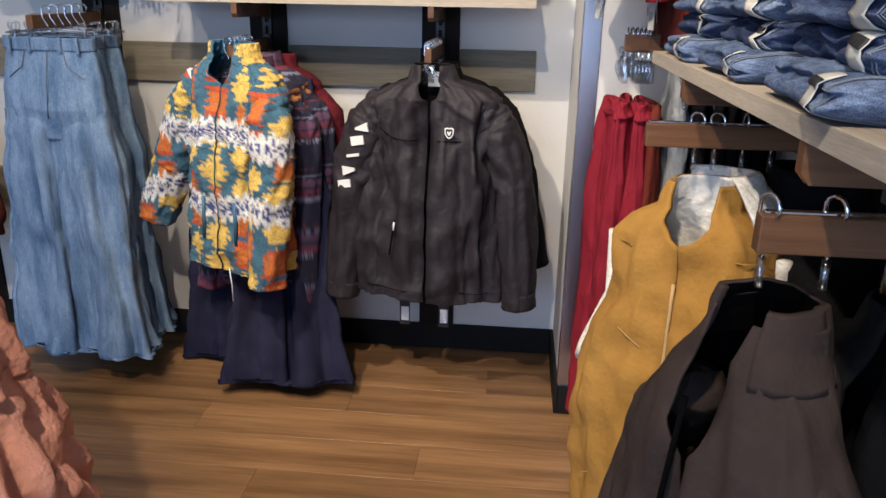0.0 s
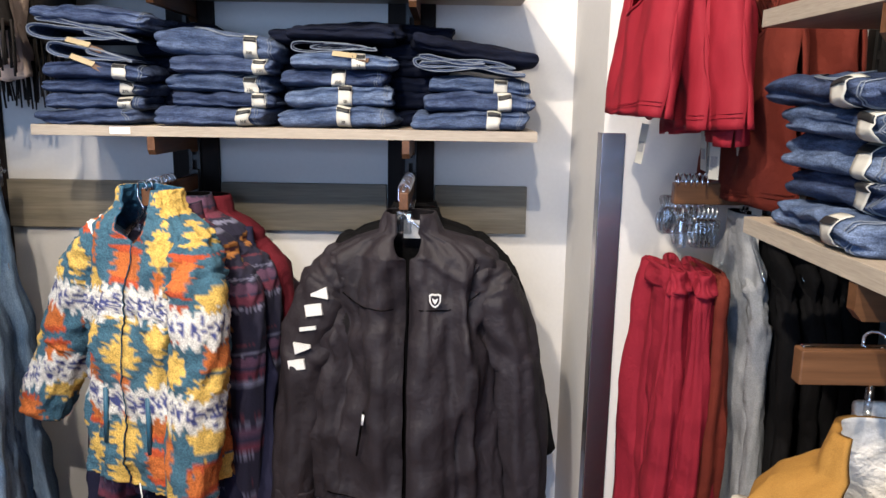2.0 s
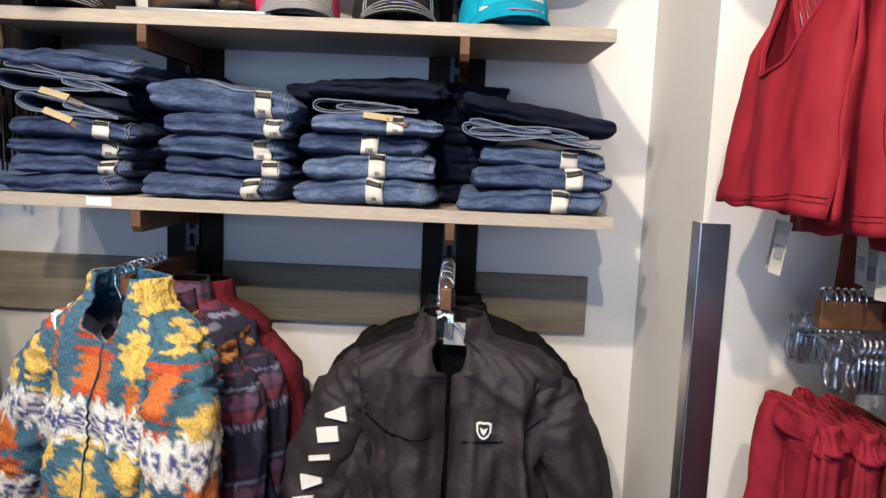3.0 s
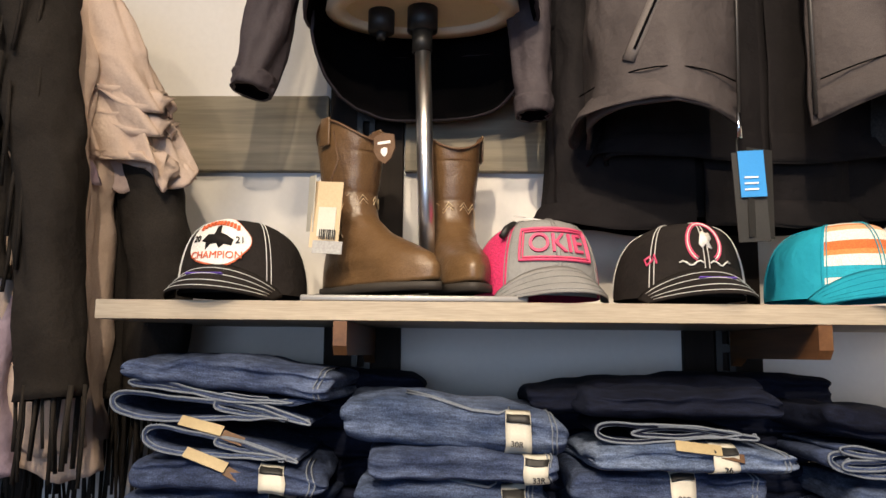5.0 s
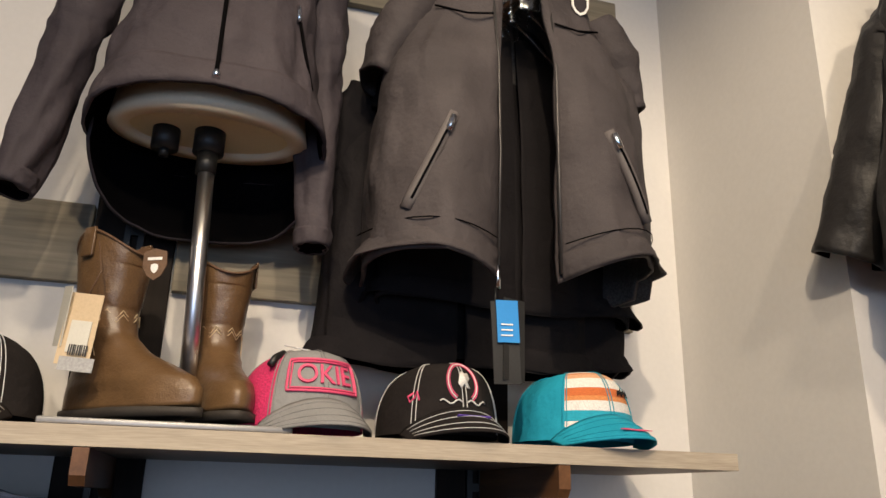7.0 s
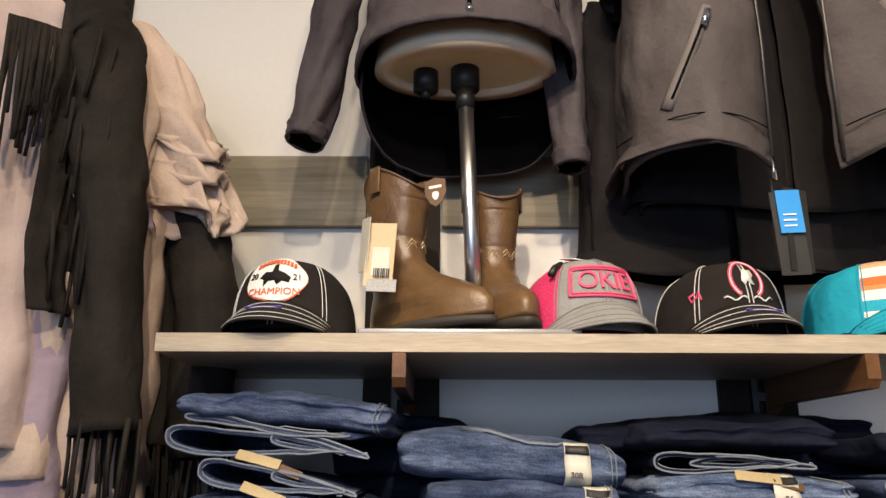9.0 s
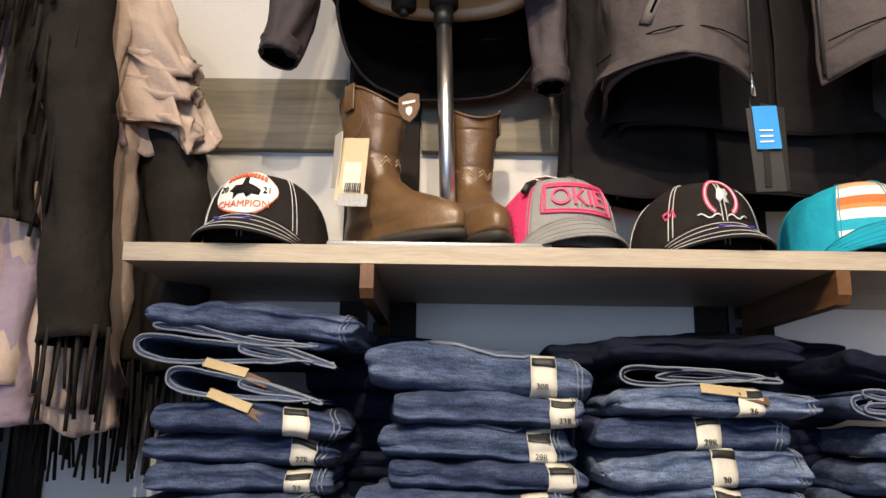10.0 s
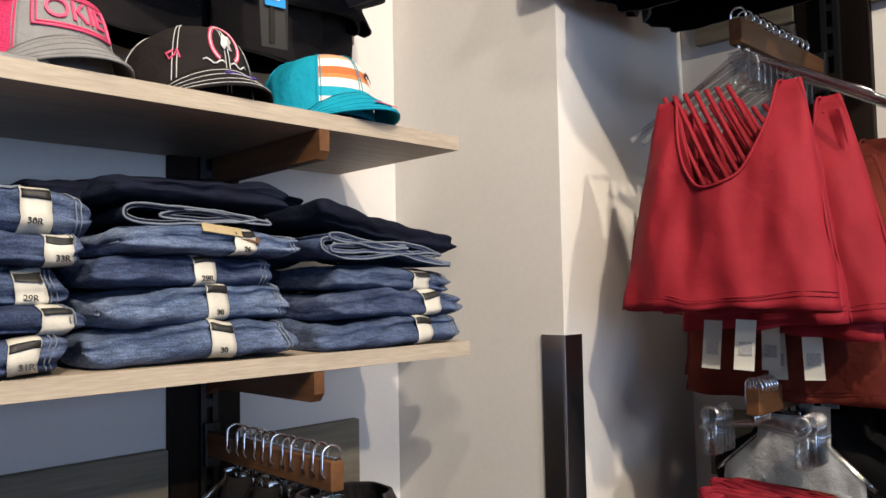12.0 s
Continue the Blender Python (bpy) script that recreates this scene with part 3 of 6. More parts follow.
def hanger(m, kind="top", width=0.36, low=True):
    h = thing("clothes_hanger", m, "clear plastic hanger with a chrome hook on a garment arm", "hanger", "clothes hangers")
    part("hook", hook_wire(), M_CHROME, h, "chrome hook")
    if kind == "hook":
        part("hanger_neck", wire([(0, 0, -0.05), (0, 0, -0.085)], 0.005, 7), M_CLEAR, h)
        return h
    w = width / 2
    if kind == "top":
        w *= 0.72
        pts = [(-w, 0, -0.168), (-w * 0.85, 0, -0.150), (-w * 0.35, 0, -0.092), (0, 0, -0.055), (w * 0.35, 0, -0.092), (w * 0.85, 0, -0.150), (w, 0, -0.168)] if low else [(-w, 0, -0.125), (-w * 0.85, 0, -0.108), (-w * 0.35, 0, -0.078), (0, 0, -0.055), (w * 0.35, 0, -0.078), (w * 0.85, 0, -0.108), (w, 0, -0.125)]
        hbm = wire(pts, 0.005, 7)
        box(-0.020, 0.020, -0.003, 0.003, -0.105, -0.052, 0.003, 2, hbm)
        part("hanger_body", hbm, M_CLEAR, h)
    else:
        bm = wire([(-w, 0, -0.068), (-w * 0.5, 0, -0.062), (0, 0, -0.054), (w * 0.5, 0, -0.062), (w, 0, -0.068)], 0.004, 7)
        part("hanger_body", bm, M_CLEAR, h)
        for s in (-1, 1):
            cb = box(s * w * 0.8 - 0.012, s * w * 0.8 + 0.012, -0.009, 0.009, -0.112, -0.058, 0.004)
            wire([(s * w * 0.8, -0.012, -0.068), (s * w * 0.8, -0.016, -0.085), (s * w * 0.8, -0.010, -0.105)], 0.005, 6, cb)
            wire([(s * w * 0.8 + 0.013 * math.cos(a), -0.004 + 0.004 * math.sin(2 * a), -0.050 + 0.016 * math.sin(a)) for a in [radians(d) for d in range(0, 360, 30)]], 0.0034, 6, cb, closed=True)
            part("clip", cb, M_CLEAR, h, "clear plastic clip")
    return h


# ---- garments ----
def level(rows, z):
    lo, hi = 0.0, 1.0
    for _ in range(24):
        mid = (lo + hi) / 2
        if rows_at(rows, mid)[0] > z:
            lo = mid
        else:
            hi = mid
    return rows_at(rows, lo)


def front(rows, x, z, out=0.004, power=0.75):
    """A point on a garment's front."""
    _, cx, cy, a, b = level(rows, z)
    k = min(0.999, abs((x - cx) / a))
    return (x, cy - b * (1 - k ** (2 / power)) ** (power / 2) - out, z)


def laid(rows, pts, r, out=0.004):
    return wire([front(rows, x, z, out) for x, z in pts], r, 6)


def card(m, w, h, material, name="swing_tag", label="", parent=None, t=0.0012):
    return part(name, turned(box(-w / 2, w / 2, -t / 2, t / 2, -h, 0), m), material, parent, label, smooth=False)


def jacket(m, mats, label, body, arms, seed=0, shape=None, dye=None, open_front=0.0, crease=0.006, grain=0.0, group="", res=1.0, name="jacket", fold=0.006, hem=0.0, category="jacket", vee=(0.0, 0.3), drape=0.012, cuffs=False):
    """mats: outside and lining. body: rows as for shell(). arms: two lists of sleeve points."""
    j = thing(name, m, label, category, group)
    n, k = int(72 * res), int(64 * res)
    bm = shell(body, n, k, 270 + open_front, 630 - open_front, fold=fold, crease=crease, seed=seed, dye=dye, grain=grain, hem=hem, vee=vee, drape=drape)
    part("body", shape(bm) if shape else bm, mats, j)
    for i, pts in enumerate(arms):
        part("sleeve", sleeve(pts, int(30 * res), int(46 * res), crease=crease * 1.5, seed=seed + i + 1, dye=dye, grain=grain), mats, j)
        if cuffs:
            a, b = rows_at([(k / (len(pts) - 1), *p) for k, p in enumerate(pts)], 0.955), pts[-1]
            part("cuff", sleeve([(*a[:3], a[3] + 0.0035, a[4] + 0.0035), (*b[:3], b[3] + 0.003, b[4] + 0.003)], 30, 5, 0.003, seed, recess=0.01), mats, j)
    return j


def soft_body(sh=0.195, hip=0.235, hem=-0.79, neck=0.062, deep=0.11, top=-0.045):
    return [(0, top, 0, 0.0, neck, 0.05), (0.07, top - 0.045, 0, 0.0, neck + 0.012, 0.058), (0.13, top - 0.065, 0, 0, sh * 0.72, 0.062), (0.19, top - 0.10, 0, 0, sh, 0.078),
            (0.45, top - 0.28, 0, 0, sh * 1.03, deep * 0.95), (1, hem, 0, 0, hip, deep)]


def soft_arms(sh=0.19, cuff=0.335, z=-0.78, out=0.27, thick=0.062, top=-0.135, fore=-0.03, mid=-0.42):
    return [[(s * (sh - 0.07), 0, top - 0.02, thick * 0.45, thick * 0.75), (s * (sh - 0.022), 0, top - 0.045, thick * 0.85, thick), (s * (sh + 0.02), -0.005, top - 0.105, thick * 1.08, thick * 1.12), (s * out, fore * 0.5, mid, thick, thick), (s * cuff, fore, z, thick * 0.82, thick * 0.85)] for s in (-1, 1)]


JY = 2.83
# charcoal soft-shell jacket and the black ones behind it
cb = soft_body()
CREASES = [(-0.05, -0.16, -0.075, -0.80, 0.030, 0.022), (-0.02, -0.22, -0.018, -0.80, 0.016, -0.028), (0.045, -0.30, 0.06, -0.80, 0.045, 0.020), (0.115, -0.30, 0.105, -0.78, 0.020, -0.020),
           (0.15, -0.22, 0.165, -0.75, 0.028, 0.018), (-0.15, -0.25, -0.155, -0.78, 0.022, -0.016), (-0.02, -0.13, -0.11, -0.23, 0.018, 0.010), (0.03, -0.13, 0.14, -0.20, 0.016, 0.010)]
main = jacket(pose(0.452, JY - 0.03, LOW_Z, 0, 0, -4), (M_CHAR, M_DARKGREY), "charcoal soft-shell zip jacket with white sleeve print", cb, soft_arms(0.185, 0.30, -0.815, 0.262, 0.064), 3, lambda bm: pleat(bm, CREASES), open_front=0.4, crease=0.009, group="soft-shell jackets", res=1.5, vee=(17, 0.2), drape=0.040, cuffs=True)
part("zip_placket", pleat(laid(cb, [(0.002, -0.20 - 0.045 * k) for k in range(14)], 0.0025, 0.006), CREASES), M_SHADED_LINING, main, "black zip placket")
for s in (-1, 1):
    part("yoke_seam", pleat(laid(cb, [(s * (0.03 + 0.0115 * k), -0.265 + 0.0035 * max(0, k - 6) ** 1.3) for k in range(14)], 0.0016, 0.005), CREASES), M_SHADED_LINING, main)
    part("pocket_zip", pleat(laid(cb, [(s * (0.1 + 0.0025 * k), -0.52 - 0.015 * k) for k in range(9)], 0.0028, 0.006), CREASES), M_SHADED_LINING, main)
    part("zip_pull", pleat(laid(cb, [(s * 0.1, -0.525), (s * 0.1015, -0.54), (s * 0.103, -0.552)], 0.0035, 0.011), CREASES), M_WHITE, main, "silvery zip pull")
part("hem_seam", pleat(laid(cb, [(-0.2 + 0.02 * i, -0.755) for i in range(21)], 0.0016, 0.004), CREASES), M_SHADED_LINING, main)
shield = [(-0.019, 0.018), (-0.010, 0.022), (0, 0.020), (0.010, 0.022), (0.019, 0.018), (0.018, -0.004), (0.011, -0.017), (0, -0.024), (-0.011, -0.017), (-0.018, -0.004)]
lg = part("chest_emblem", turned(outline([(x * 0.74, z * 0.74) for x, z in shield], -0.002, 0), pose(*front(cb, 0.07, -0.235, 0.030))), M_BADGE, main, "small white shield emblem", smooth=False)
part("emblem_field", turned(outline([(x * 0.56, z * 0.56) for x, z in shield], -0.0026, -0.001), pose(*front(cb, 0.07, -0.235, 0.030))), M_CHAR, lg, smooth=False)
part("emblem_mark", turned(outline([(-0.007, 0.006), (0, 0.002), (0.007, 0.006), (0.0045, -0.003), (0, -0.009), (-0.0045, -0.003)], -0.0036, -0.0020), pose(*front(cb, 0.07, -0.235, 0.030))), M_BADGE, lg, smooth=False)
# white block marks down the sleeve
sleeve_rows = [(k / 4, *p) for k, p in enumerate(soft_arms(0.185, 0.30, -0.815, 0.262, 0.064)[0])]
MARKS = (([(-0.020, 0.003), (0.022, 0.015), (0.022, -0.015), (-0.020, -0.003)], 0.49), ([(-0.021, 0.014), (0.021, 0.014), (0.021, -0.014), (-0.021, -0.014)], 0.565), ([(-0.021, 0.0045), (0.021, 0.0045), (0.021, -0.0045), (-0.021, -0.0045)], 0.62),
         ([(-0.020, 0.015), (0.022, 0.004), (0.022, -0.004), (-0.020, -0.015)], 0.675), ([(-0.021, 0.0125), (0.021, 0.0125), (0.021, -0.0125), (-0.021, -0.0125)], 0.745))
for pts, t in MARKS:
    x, y, z, a, b = rows_at(sleeve_rows, t)
    part("sleeve_mark", turned(outline(pts, -0.003, 0.004), pose(x - 0.008, y - b - 0.006, z, -4, -10, -6)), M_BADGE, main, "white printed block on the sleeve", smooth=False)
for x, z in ((-0.09, -0.83), (0.045, -0.83)):
    tg = part("swing_tag", box(x - 0.018, x + 0.018, -0.001, 0.001, z - 0.095, z), M_INK, main, "black swing tag", smooth=False)
    part("tag_print", box(x - 0.012, x + 0.014, -0.002, -0.001, z - 0.08, z - 0.03), M_WHITE, tg, smooth=False)
    part("tag_cord", wire([(x, 0, z), (x, 0.01, z + 0.06)], 0.0008, 4), M_INK, main)
part("neck_label", box(-0.021, 0.021, 0.018, 0.020, -0.115, -0.070), M_PALE, main, "pale woven neck label", smooth=False)
behind = jacket(pose(0.458, JY + 0.075, LOW_Z - 0.018, 0, 0, 6) @ Matrix.Diagonal((1, 0.55, 1, 1)), (M_BLACK, M_SHADED_LINING), "black soft-shell zip jacket hanging behind another", soft_body(0.192, 0.235, -0.80), soft_arms(0.19, 0.335, -0.72, 0.27), 8, group="soft-shell jackets", res=0.7)
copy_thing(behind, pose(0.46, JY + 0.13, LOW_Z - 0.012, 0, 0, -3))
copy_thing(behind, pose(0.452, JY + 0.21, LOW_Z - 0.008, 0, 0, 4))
for i in range(11):
    hanger(pose(0.433, JY - 0.02 + i * 0.027, LOW_Z + 0.002, 0, 0, (-14, 8, 15, -6, 11)[i % 5]))

# printed fleece jacket
TEALD, YELL, ORNG, RUSTD, CREAMD, NAVD = (0.052, 0.135, 0.20), (0.72, 0.48, 0.11), (0.55, 0.15, 0.03), (0.48, 0.075, 0.02), (0.72, 0.71, 0.67), (0.06, 0.075, 0.24)


def ikat(x, z):
    """Serrated flames and stacked ovals in columns between white leaf bands."""
    tooth = abs(((z / 0.021) % 1) - 0.5) * 2
    comb = abs(((x / 0.026) % 1) - 0.5) * 2
    for mid in (-0.255, -0.475):
        d = abs(z - mid + 0.016 * math.sin(x * 17 + mid * 9)) + 0.026 * comb
        if d < 0.052:
            leaf = abs((((x + 1.2 * z) / 0.019) % 1) - 0.5) < 0.17 or abs((((x - 1.2 * z) / 0.019) % 1) - 0.5) < 0.17
            return NAVD if leaf and d < 0.030 else CREAMD
    u = x / 0.082 + 0.5
    cell = math.floor(u)
    fx = abs(u - cell - 0.5) * 2
    r = z / 0.105 + 0.5 * (cell % 2)
    row = math.floor(r)
    q = abs(r - row - 0.5) * 2
    pick = (cell * 5 + row * 3) % 7
    wide = 1.12 - 0.95 * q - 0.52 * tooth
    if pick in (1, 4):
        if fx < 0.86 - 0.30 * tooth and q < 0.84:
            return RUSTD if q > 0.55 else ORNG
    elif pick == 6:
        if fx < 0.45 - 0.3 * tooth:
            return ORNG
    elif fx < wide + 0.10:
        return YELL
    return TEALD


fb = soft_body(0.16, 0.175, -0.70, 0.075, 0.105, 0.02)
fleece = jacket(pose(-0.165, JY - 0.07, LOW_Z - 0.01, 0, 2, -24), (M_PRINT, M_PRINT), "sherpa fleece jacket in a blue, yellow and orange geometric print", fb,
                [[(-0.12, 0, -0.11, 0.06, 0.06), (-0.19, -0.01, -0.2, 0.068, 0.072), (-0.27, -0.02, -0.40, 0.066, 0.07), (-0.345, -0.05, -0.60, 0.054, 0.060)],
                 [(0.12, 0, -0.11, 0.06, 0.06), (0.17, -0.03, -0.2, 0.065, 0.072), (0.185, -0.06, -0.42, 0.062, 0.066), (0.185, -0.09, -0.72, 0.05, 0.055)]], 5, None, ikat, 0.3, 0.008, 0.006, res=2.1, vee=(30, 0.24), drape=0.020)
for s, x in ((-1, -0.055), (1, 0.075)):
    part("pocket_trim", laid(fb, [(x, -0.46), (x + 0.003 * s, -0.60)], 0.006, 0.007), surf("blue_nylon_trim", (0.03, 0.11, 0.19), (0.045, 0.15, 0.24), rough=0.5), fleece, "blue nylon pocket trim")
part("leather_patch", turned(box(-0.02, 0.02, -0.003, 0, -0.013, 0.013, 0.002), pose(*front(fb, 0.115, -0.20, 0.014))), M_TAN, fleece, "small tan leather patch", smooth=False)
part("drawcord", wire([front(fb, 0.05, -0.68, 0.01), (0.055, -0.11, -0.74), (0.052, -0.105, -0.80)], 0.002, 5), M_WHITE, fleece, "white drawcord")


def serape(x, z):
    k = (z / 0.19) % 1
    if abs(((x / 0.105) % 1) - 0.5) * 0.105 + abs(k - 0.30) * 0.19 < 0.021:
        return (0.44, 0.18, 0.04) if abs(((x / 0.105) % 1) - 0.5) * 0.105 + abs(k - 0.30) * 0.19 > 0.008 else (0.05, 0.01, 0.02)
    for lo, hi, col in ((0.52, 0.56, (0.22, 0.22, 0.32)), (0.60, 0.72, (0.17, 0.035, 0.065)), (0.72, 0.76, (0.03, 0.03, 0.07)), (0.76, 0.88, (0.12, 0.055, 0.105)), (0.92, 0.95, (0.16, 0.16, 0.24)), (0.06, 0.09, (0.12, 0.03, 0.05))):
        if lo <= k < hi:
            return col
    return (0.020, 0.018, 0.042)


sb = soft_body(0.155, 0.175, -0.80, 0.06, 0.075, -0.02)
sr = jacket(pose(-0.150, JY + 0.055, LOW_Z - 0.02, 0, 1, -10), (M_SERAPE, M_SHADED_LINING), "navy and maroon striped blanket-pattern jacket", sb, soft_arms(0.150, 0.185, -0.84, 0.180, 0.052), 11, None, serape, 0.0, 0.007, group="patterned jackets", res=2.2)
copy_thing(sr, pose(-0.14, JY + 0.12, LOW_Z - 0.01, 0, 0, 4))
jacket(pose(-0.125, JY + 0.19, LOW_Z - 0.01, 0, 0, 10), (M_MAROON, M_SHADED_LINING), "maroon fleece jacket hanging behind patterned jackets", soft_body(0.16, 0.18, -0.66, 0.065, 0.07, -0.03), soft_arms(0.155, 0.215, -0.62, 0.20, 0.05), 13, res=0.7)
jacket(pose(-0.14, JY + 0.05, LOW_Z - 0.04, 0, 4, -8), (M_TAN, M_SHADED_LINING), "tan canvas jacket mostly hidden between others", soft_body(0.168, 0.17, -0.55, 0.06, 0.05, -0.04), [], 17, res=0.6)
for i in range(7):
    hanger(pose(-0.19, JY - 0.055 + i * 0.032, LOW_Z + 0.002, 0, 0, (-20, -12, 5, 10, -4)[i % 5]), "top", 0.32)

# navy wide trousers whose hems lie on the floor
def trouser(m, mats, label, name="trousers", waist=0.17, hip=0.18, leg=0.085, hem=0.12, length=1.04, seed=0, fold=0.016, group="", gap=0.0, deep=0.05, stitch=None, cloth_b=0.03):
    t = thing(name, m, label, "trousers", group)
    top, crotch, end = -0.07, -0.07 - length * 0.26, -0.07 - length
    part("waist", shell([(0, top, 0, 0, waist, cloth_b), (0.3, top - 0.05, 0, 0, waist * 1.02, cloth_b * 1.1), (0.7, crotch + 0.06, 0, 0, hip, deep), (1, crotch - 0.04, 0, 0, hip * 0.96, deep * 0.6)], 72, 30, fold=0.006, waves=5, gather=0.5, crease=0.005, seed=seed), mats, t)
    for s in (-1, 1):
        cx = s * hip * 0.5
        rows = [(0, crotch + 0.08, cx, 0, hip * 0.46, deep * 0.55), (0.12, crotch, cx, 0, hip * 0.51, deep * 0.9), (0.25, crotch - 0.12, cx * 1.05, 0, leg * 1.02, deep * 0.95), (0.55, crotch + (end - crotch) * 0.5, cx * 1.1 + s * gap, 0, leg, deep), (1, end, cx * 1.25 + s * gap * 2, 0, hem, deep * 1.15)]
        lg = part("leg", shell(rows, 60, 44, fold=fold, waves=5, crease=0.005, seed=seed + s, hem=0.010, drape=0.018, gather=0.6), mats, t)
        z1, x1, y1, a1, b1 = rows_at(rows, 0.972)
        part("leg_hem", shell([(0, z1, x1, y1, a1 + 0.003, b1 + 0.003), (1, end - 0.001, rows[-1][2], 0, hem + 0.003, deep * 1.15 + 0.003)], 60, 3, fold=fold, waves=5, crease=0.005, seed=seed + s, hem=0.010, drape=0.012, gather=0.02), mats, t)
        if stitch:
            part("side_seam", wire([(cx * (1 + 0.25 * q) + s * (hip * 0.52 + (hem - hip * 0.52) * q) * 0.93, -deep * 0.4, crotch + 0.05 + (end - crotch - 0.05) * q) for q in [k / 12 for k in range(13)]], 0.0018, 5), stitch, lg)
    if stitch:
        wb = shell([(0, top + 0.002, 0, 0, waist + 0.004, cloth_b + 0.004), (1, top - 0.038, 0, 0, waist * 1.01 + 0.005, cloth_b * 1.05 + 0.004)], 56, 6, crease=0.002, seed=seed)
        part("waistband", wb, mats, t)
        for x in (-0.12, -0.05, 0.06, 0.12):
            part("belt_loop", box(x - 0.006, x + 0.006, -cloth_b - 0.010, -cloth_b - 0.003, top - 0.044, top + 0.004, 0.001), mats[0], t, smooth=False)
        part("fly_seam", wire([(0.01, -cloth_b - 0.006, top - 0.04), (0.012, -deep - 0.004, top - 0.14), (0, -deep - 0.003, crotch + 0.03)], 0.0016, 5), stitch, t)
        for s in (-1, 1):
            part("pocket_seam", wire([(s * 0.07, -cloth_b - 0.007, top - 0.04), (s * 0.08, -cloth_b - 0.012, top - 0.085), (s * 0.13, -cloth_b - 0.010, top - 0.12), (s * waist * 0.98, -0.01, top - 0.125)], 0.0016, 5), stitch, t)
    return t


nav = trouser(pose(-0.29, JY + 0.15, LOW_Z - 0.06, 0, 0, -8), (M_NAVY, M_SHADED_LINING), "navy wide-leg trousers with hems trailing on the floor", waist=0.105, hip=0.115, length=1.05, leg=0.085, hem=0.15, seed=2, fold=0.026, group="navy trousers", deep=0.05)
copy_thing(nav, pose(-0.08, JY + 0.15, LOW_Z - 0.05, -11, 0, 6))
copy_thing(nav, pose(-0.19, JY + 0.2, LOW_Z - 0.06, 0, 0, 3))
for pts, m in (([(-0.17, 0.0), (0.12, -0.02), (0.14, 0.14), (0.06, 0.28), (-0.06, 0.24)], pose(-0.06, 2.70, 0.008)), ([(-0.12, 0), (0.1, 0.02), (0.12, 0.1), (-0.06, 0.12)], pose(-0.50, 2.92, 0.008)), ([(-0.1, 0), (0.16, 0.02), (0.13, 0.12), (-0.06, 0.14)], pose(0.14, 2.86, 0.008))):
    bm = outline(pts, -0.006, 0.004)
    bmesh.ops.subdivide_edges(bm, edges=bm.edges, cuts=3, use_grid_fill=True)
    for v in bm.verts:
        v.co.y += 0.012 * noise.noise(v.co * 14) - 0.004
    part("trouser_hem", turned(bm, m @ pose(0, 0, 0.01, -90)), M_NAVY, nav)["label"] = "navy hem lying on the floorboards"
    bpy.context.view_layer.update()
    ob = nav.children[-1]
    ob.matrix_parent_inverse = nav.matrix_world.inverted()

# pale flared jeans on clip hangers
FJ = dict(waist=0.150, hip=0.175, leg=0.098, hem=0.122, length=1.07, fold=0.026, deep=0.055, stitch=M_STITCH, gap=0.004)
# Dark denim on the inner faces puts shade into the leg openings.
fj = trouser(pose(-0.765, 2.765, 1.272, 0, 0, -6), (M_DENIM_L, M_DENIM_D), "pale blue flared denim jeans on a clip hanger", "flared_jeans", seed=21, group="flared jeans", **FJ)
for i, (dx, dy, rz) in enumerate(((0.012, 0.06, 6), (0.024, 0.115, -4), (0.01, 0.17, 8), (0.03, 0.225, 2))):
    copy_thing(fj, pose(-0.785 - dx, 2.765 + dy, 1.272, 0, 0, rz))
for i in range(6):
    hanger(pose(-0.765 - 0.004 * i, 2.765 + i * 0.05, 1.282, 0, 0, (-6, 8, -4, 12, 2, -9)[i]), "clip", 0.31)

# dark red printed top at the far left
jacket(pose(-1.44, 2.9, 1.0), (M_DARKRED, M_SHADED_LINING), "dark red printed blouse on a garment arm", soft_body(0.18, 0.22, -0.55), soft_arms(0.18, 0.27, -0.5), 31, res=0.6, name="blouse", category="blouse")
arm(pose(-1.44, WALL_Y - 0.03, 1.0), 0.36)
hanger(pose(-1.44, 2.9, 1.002))


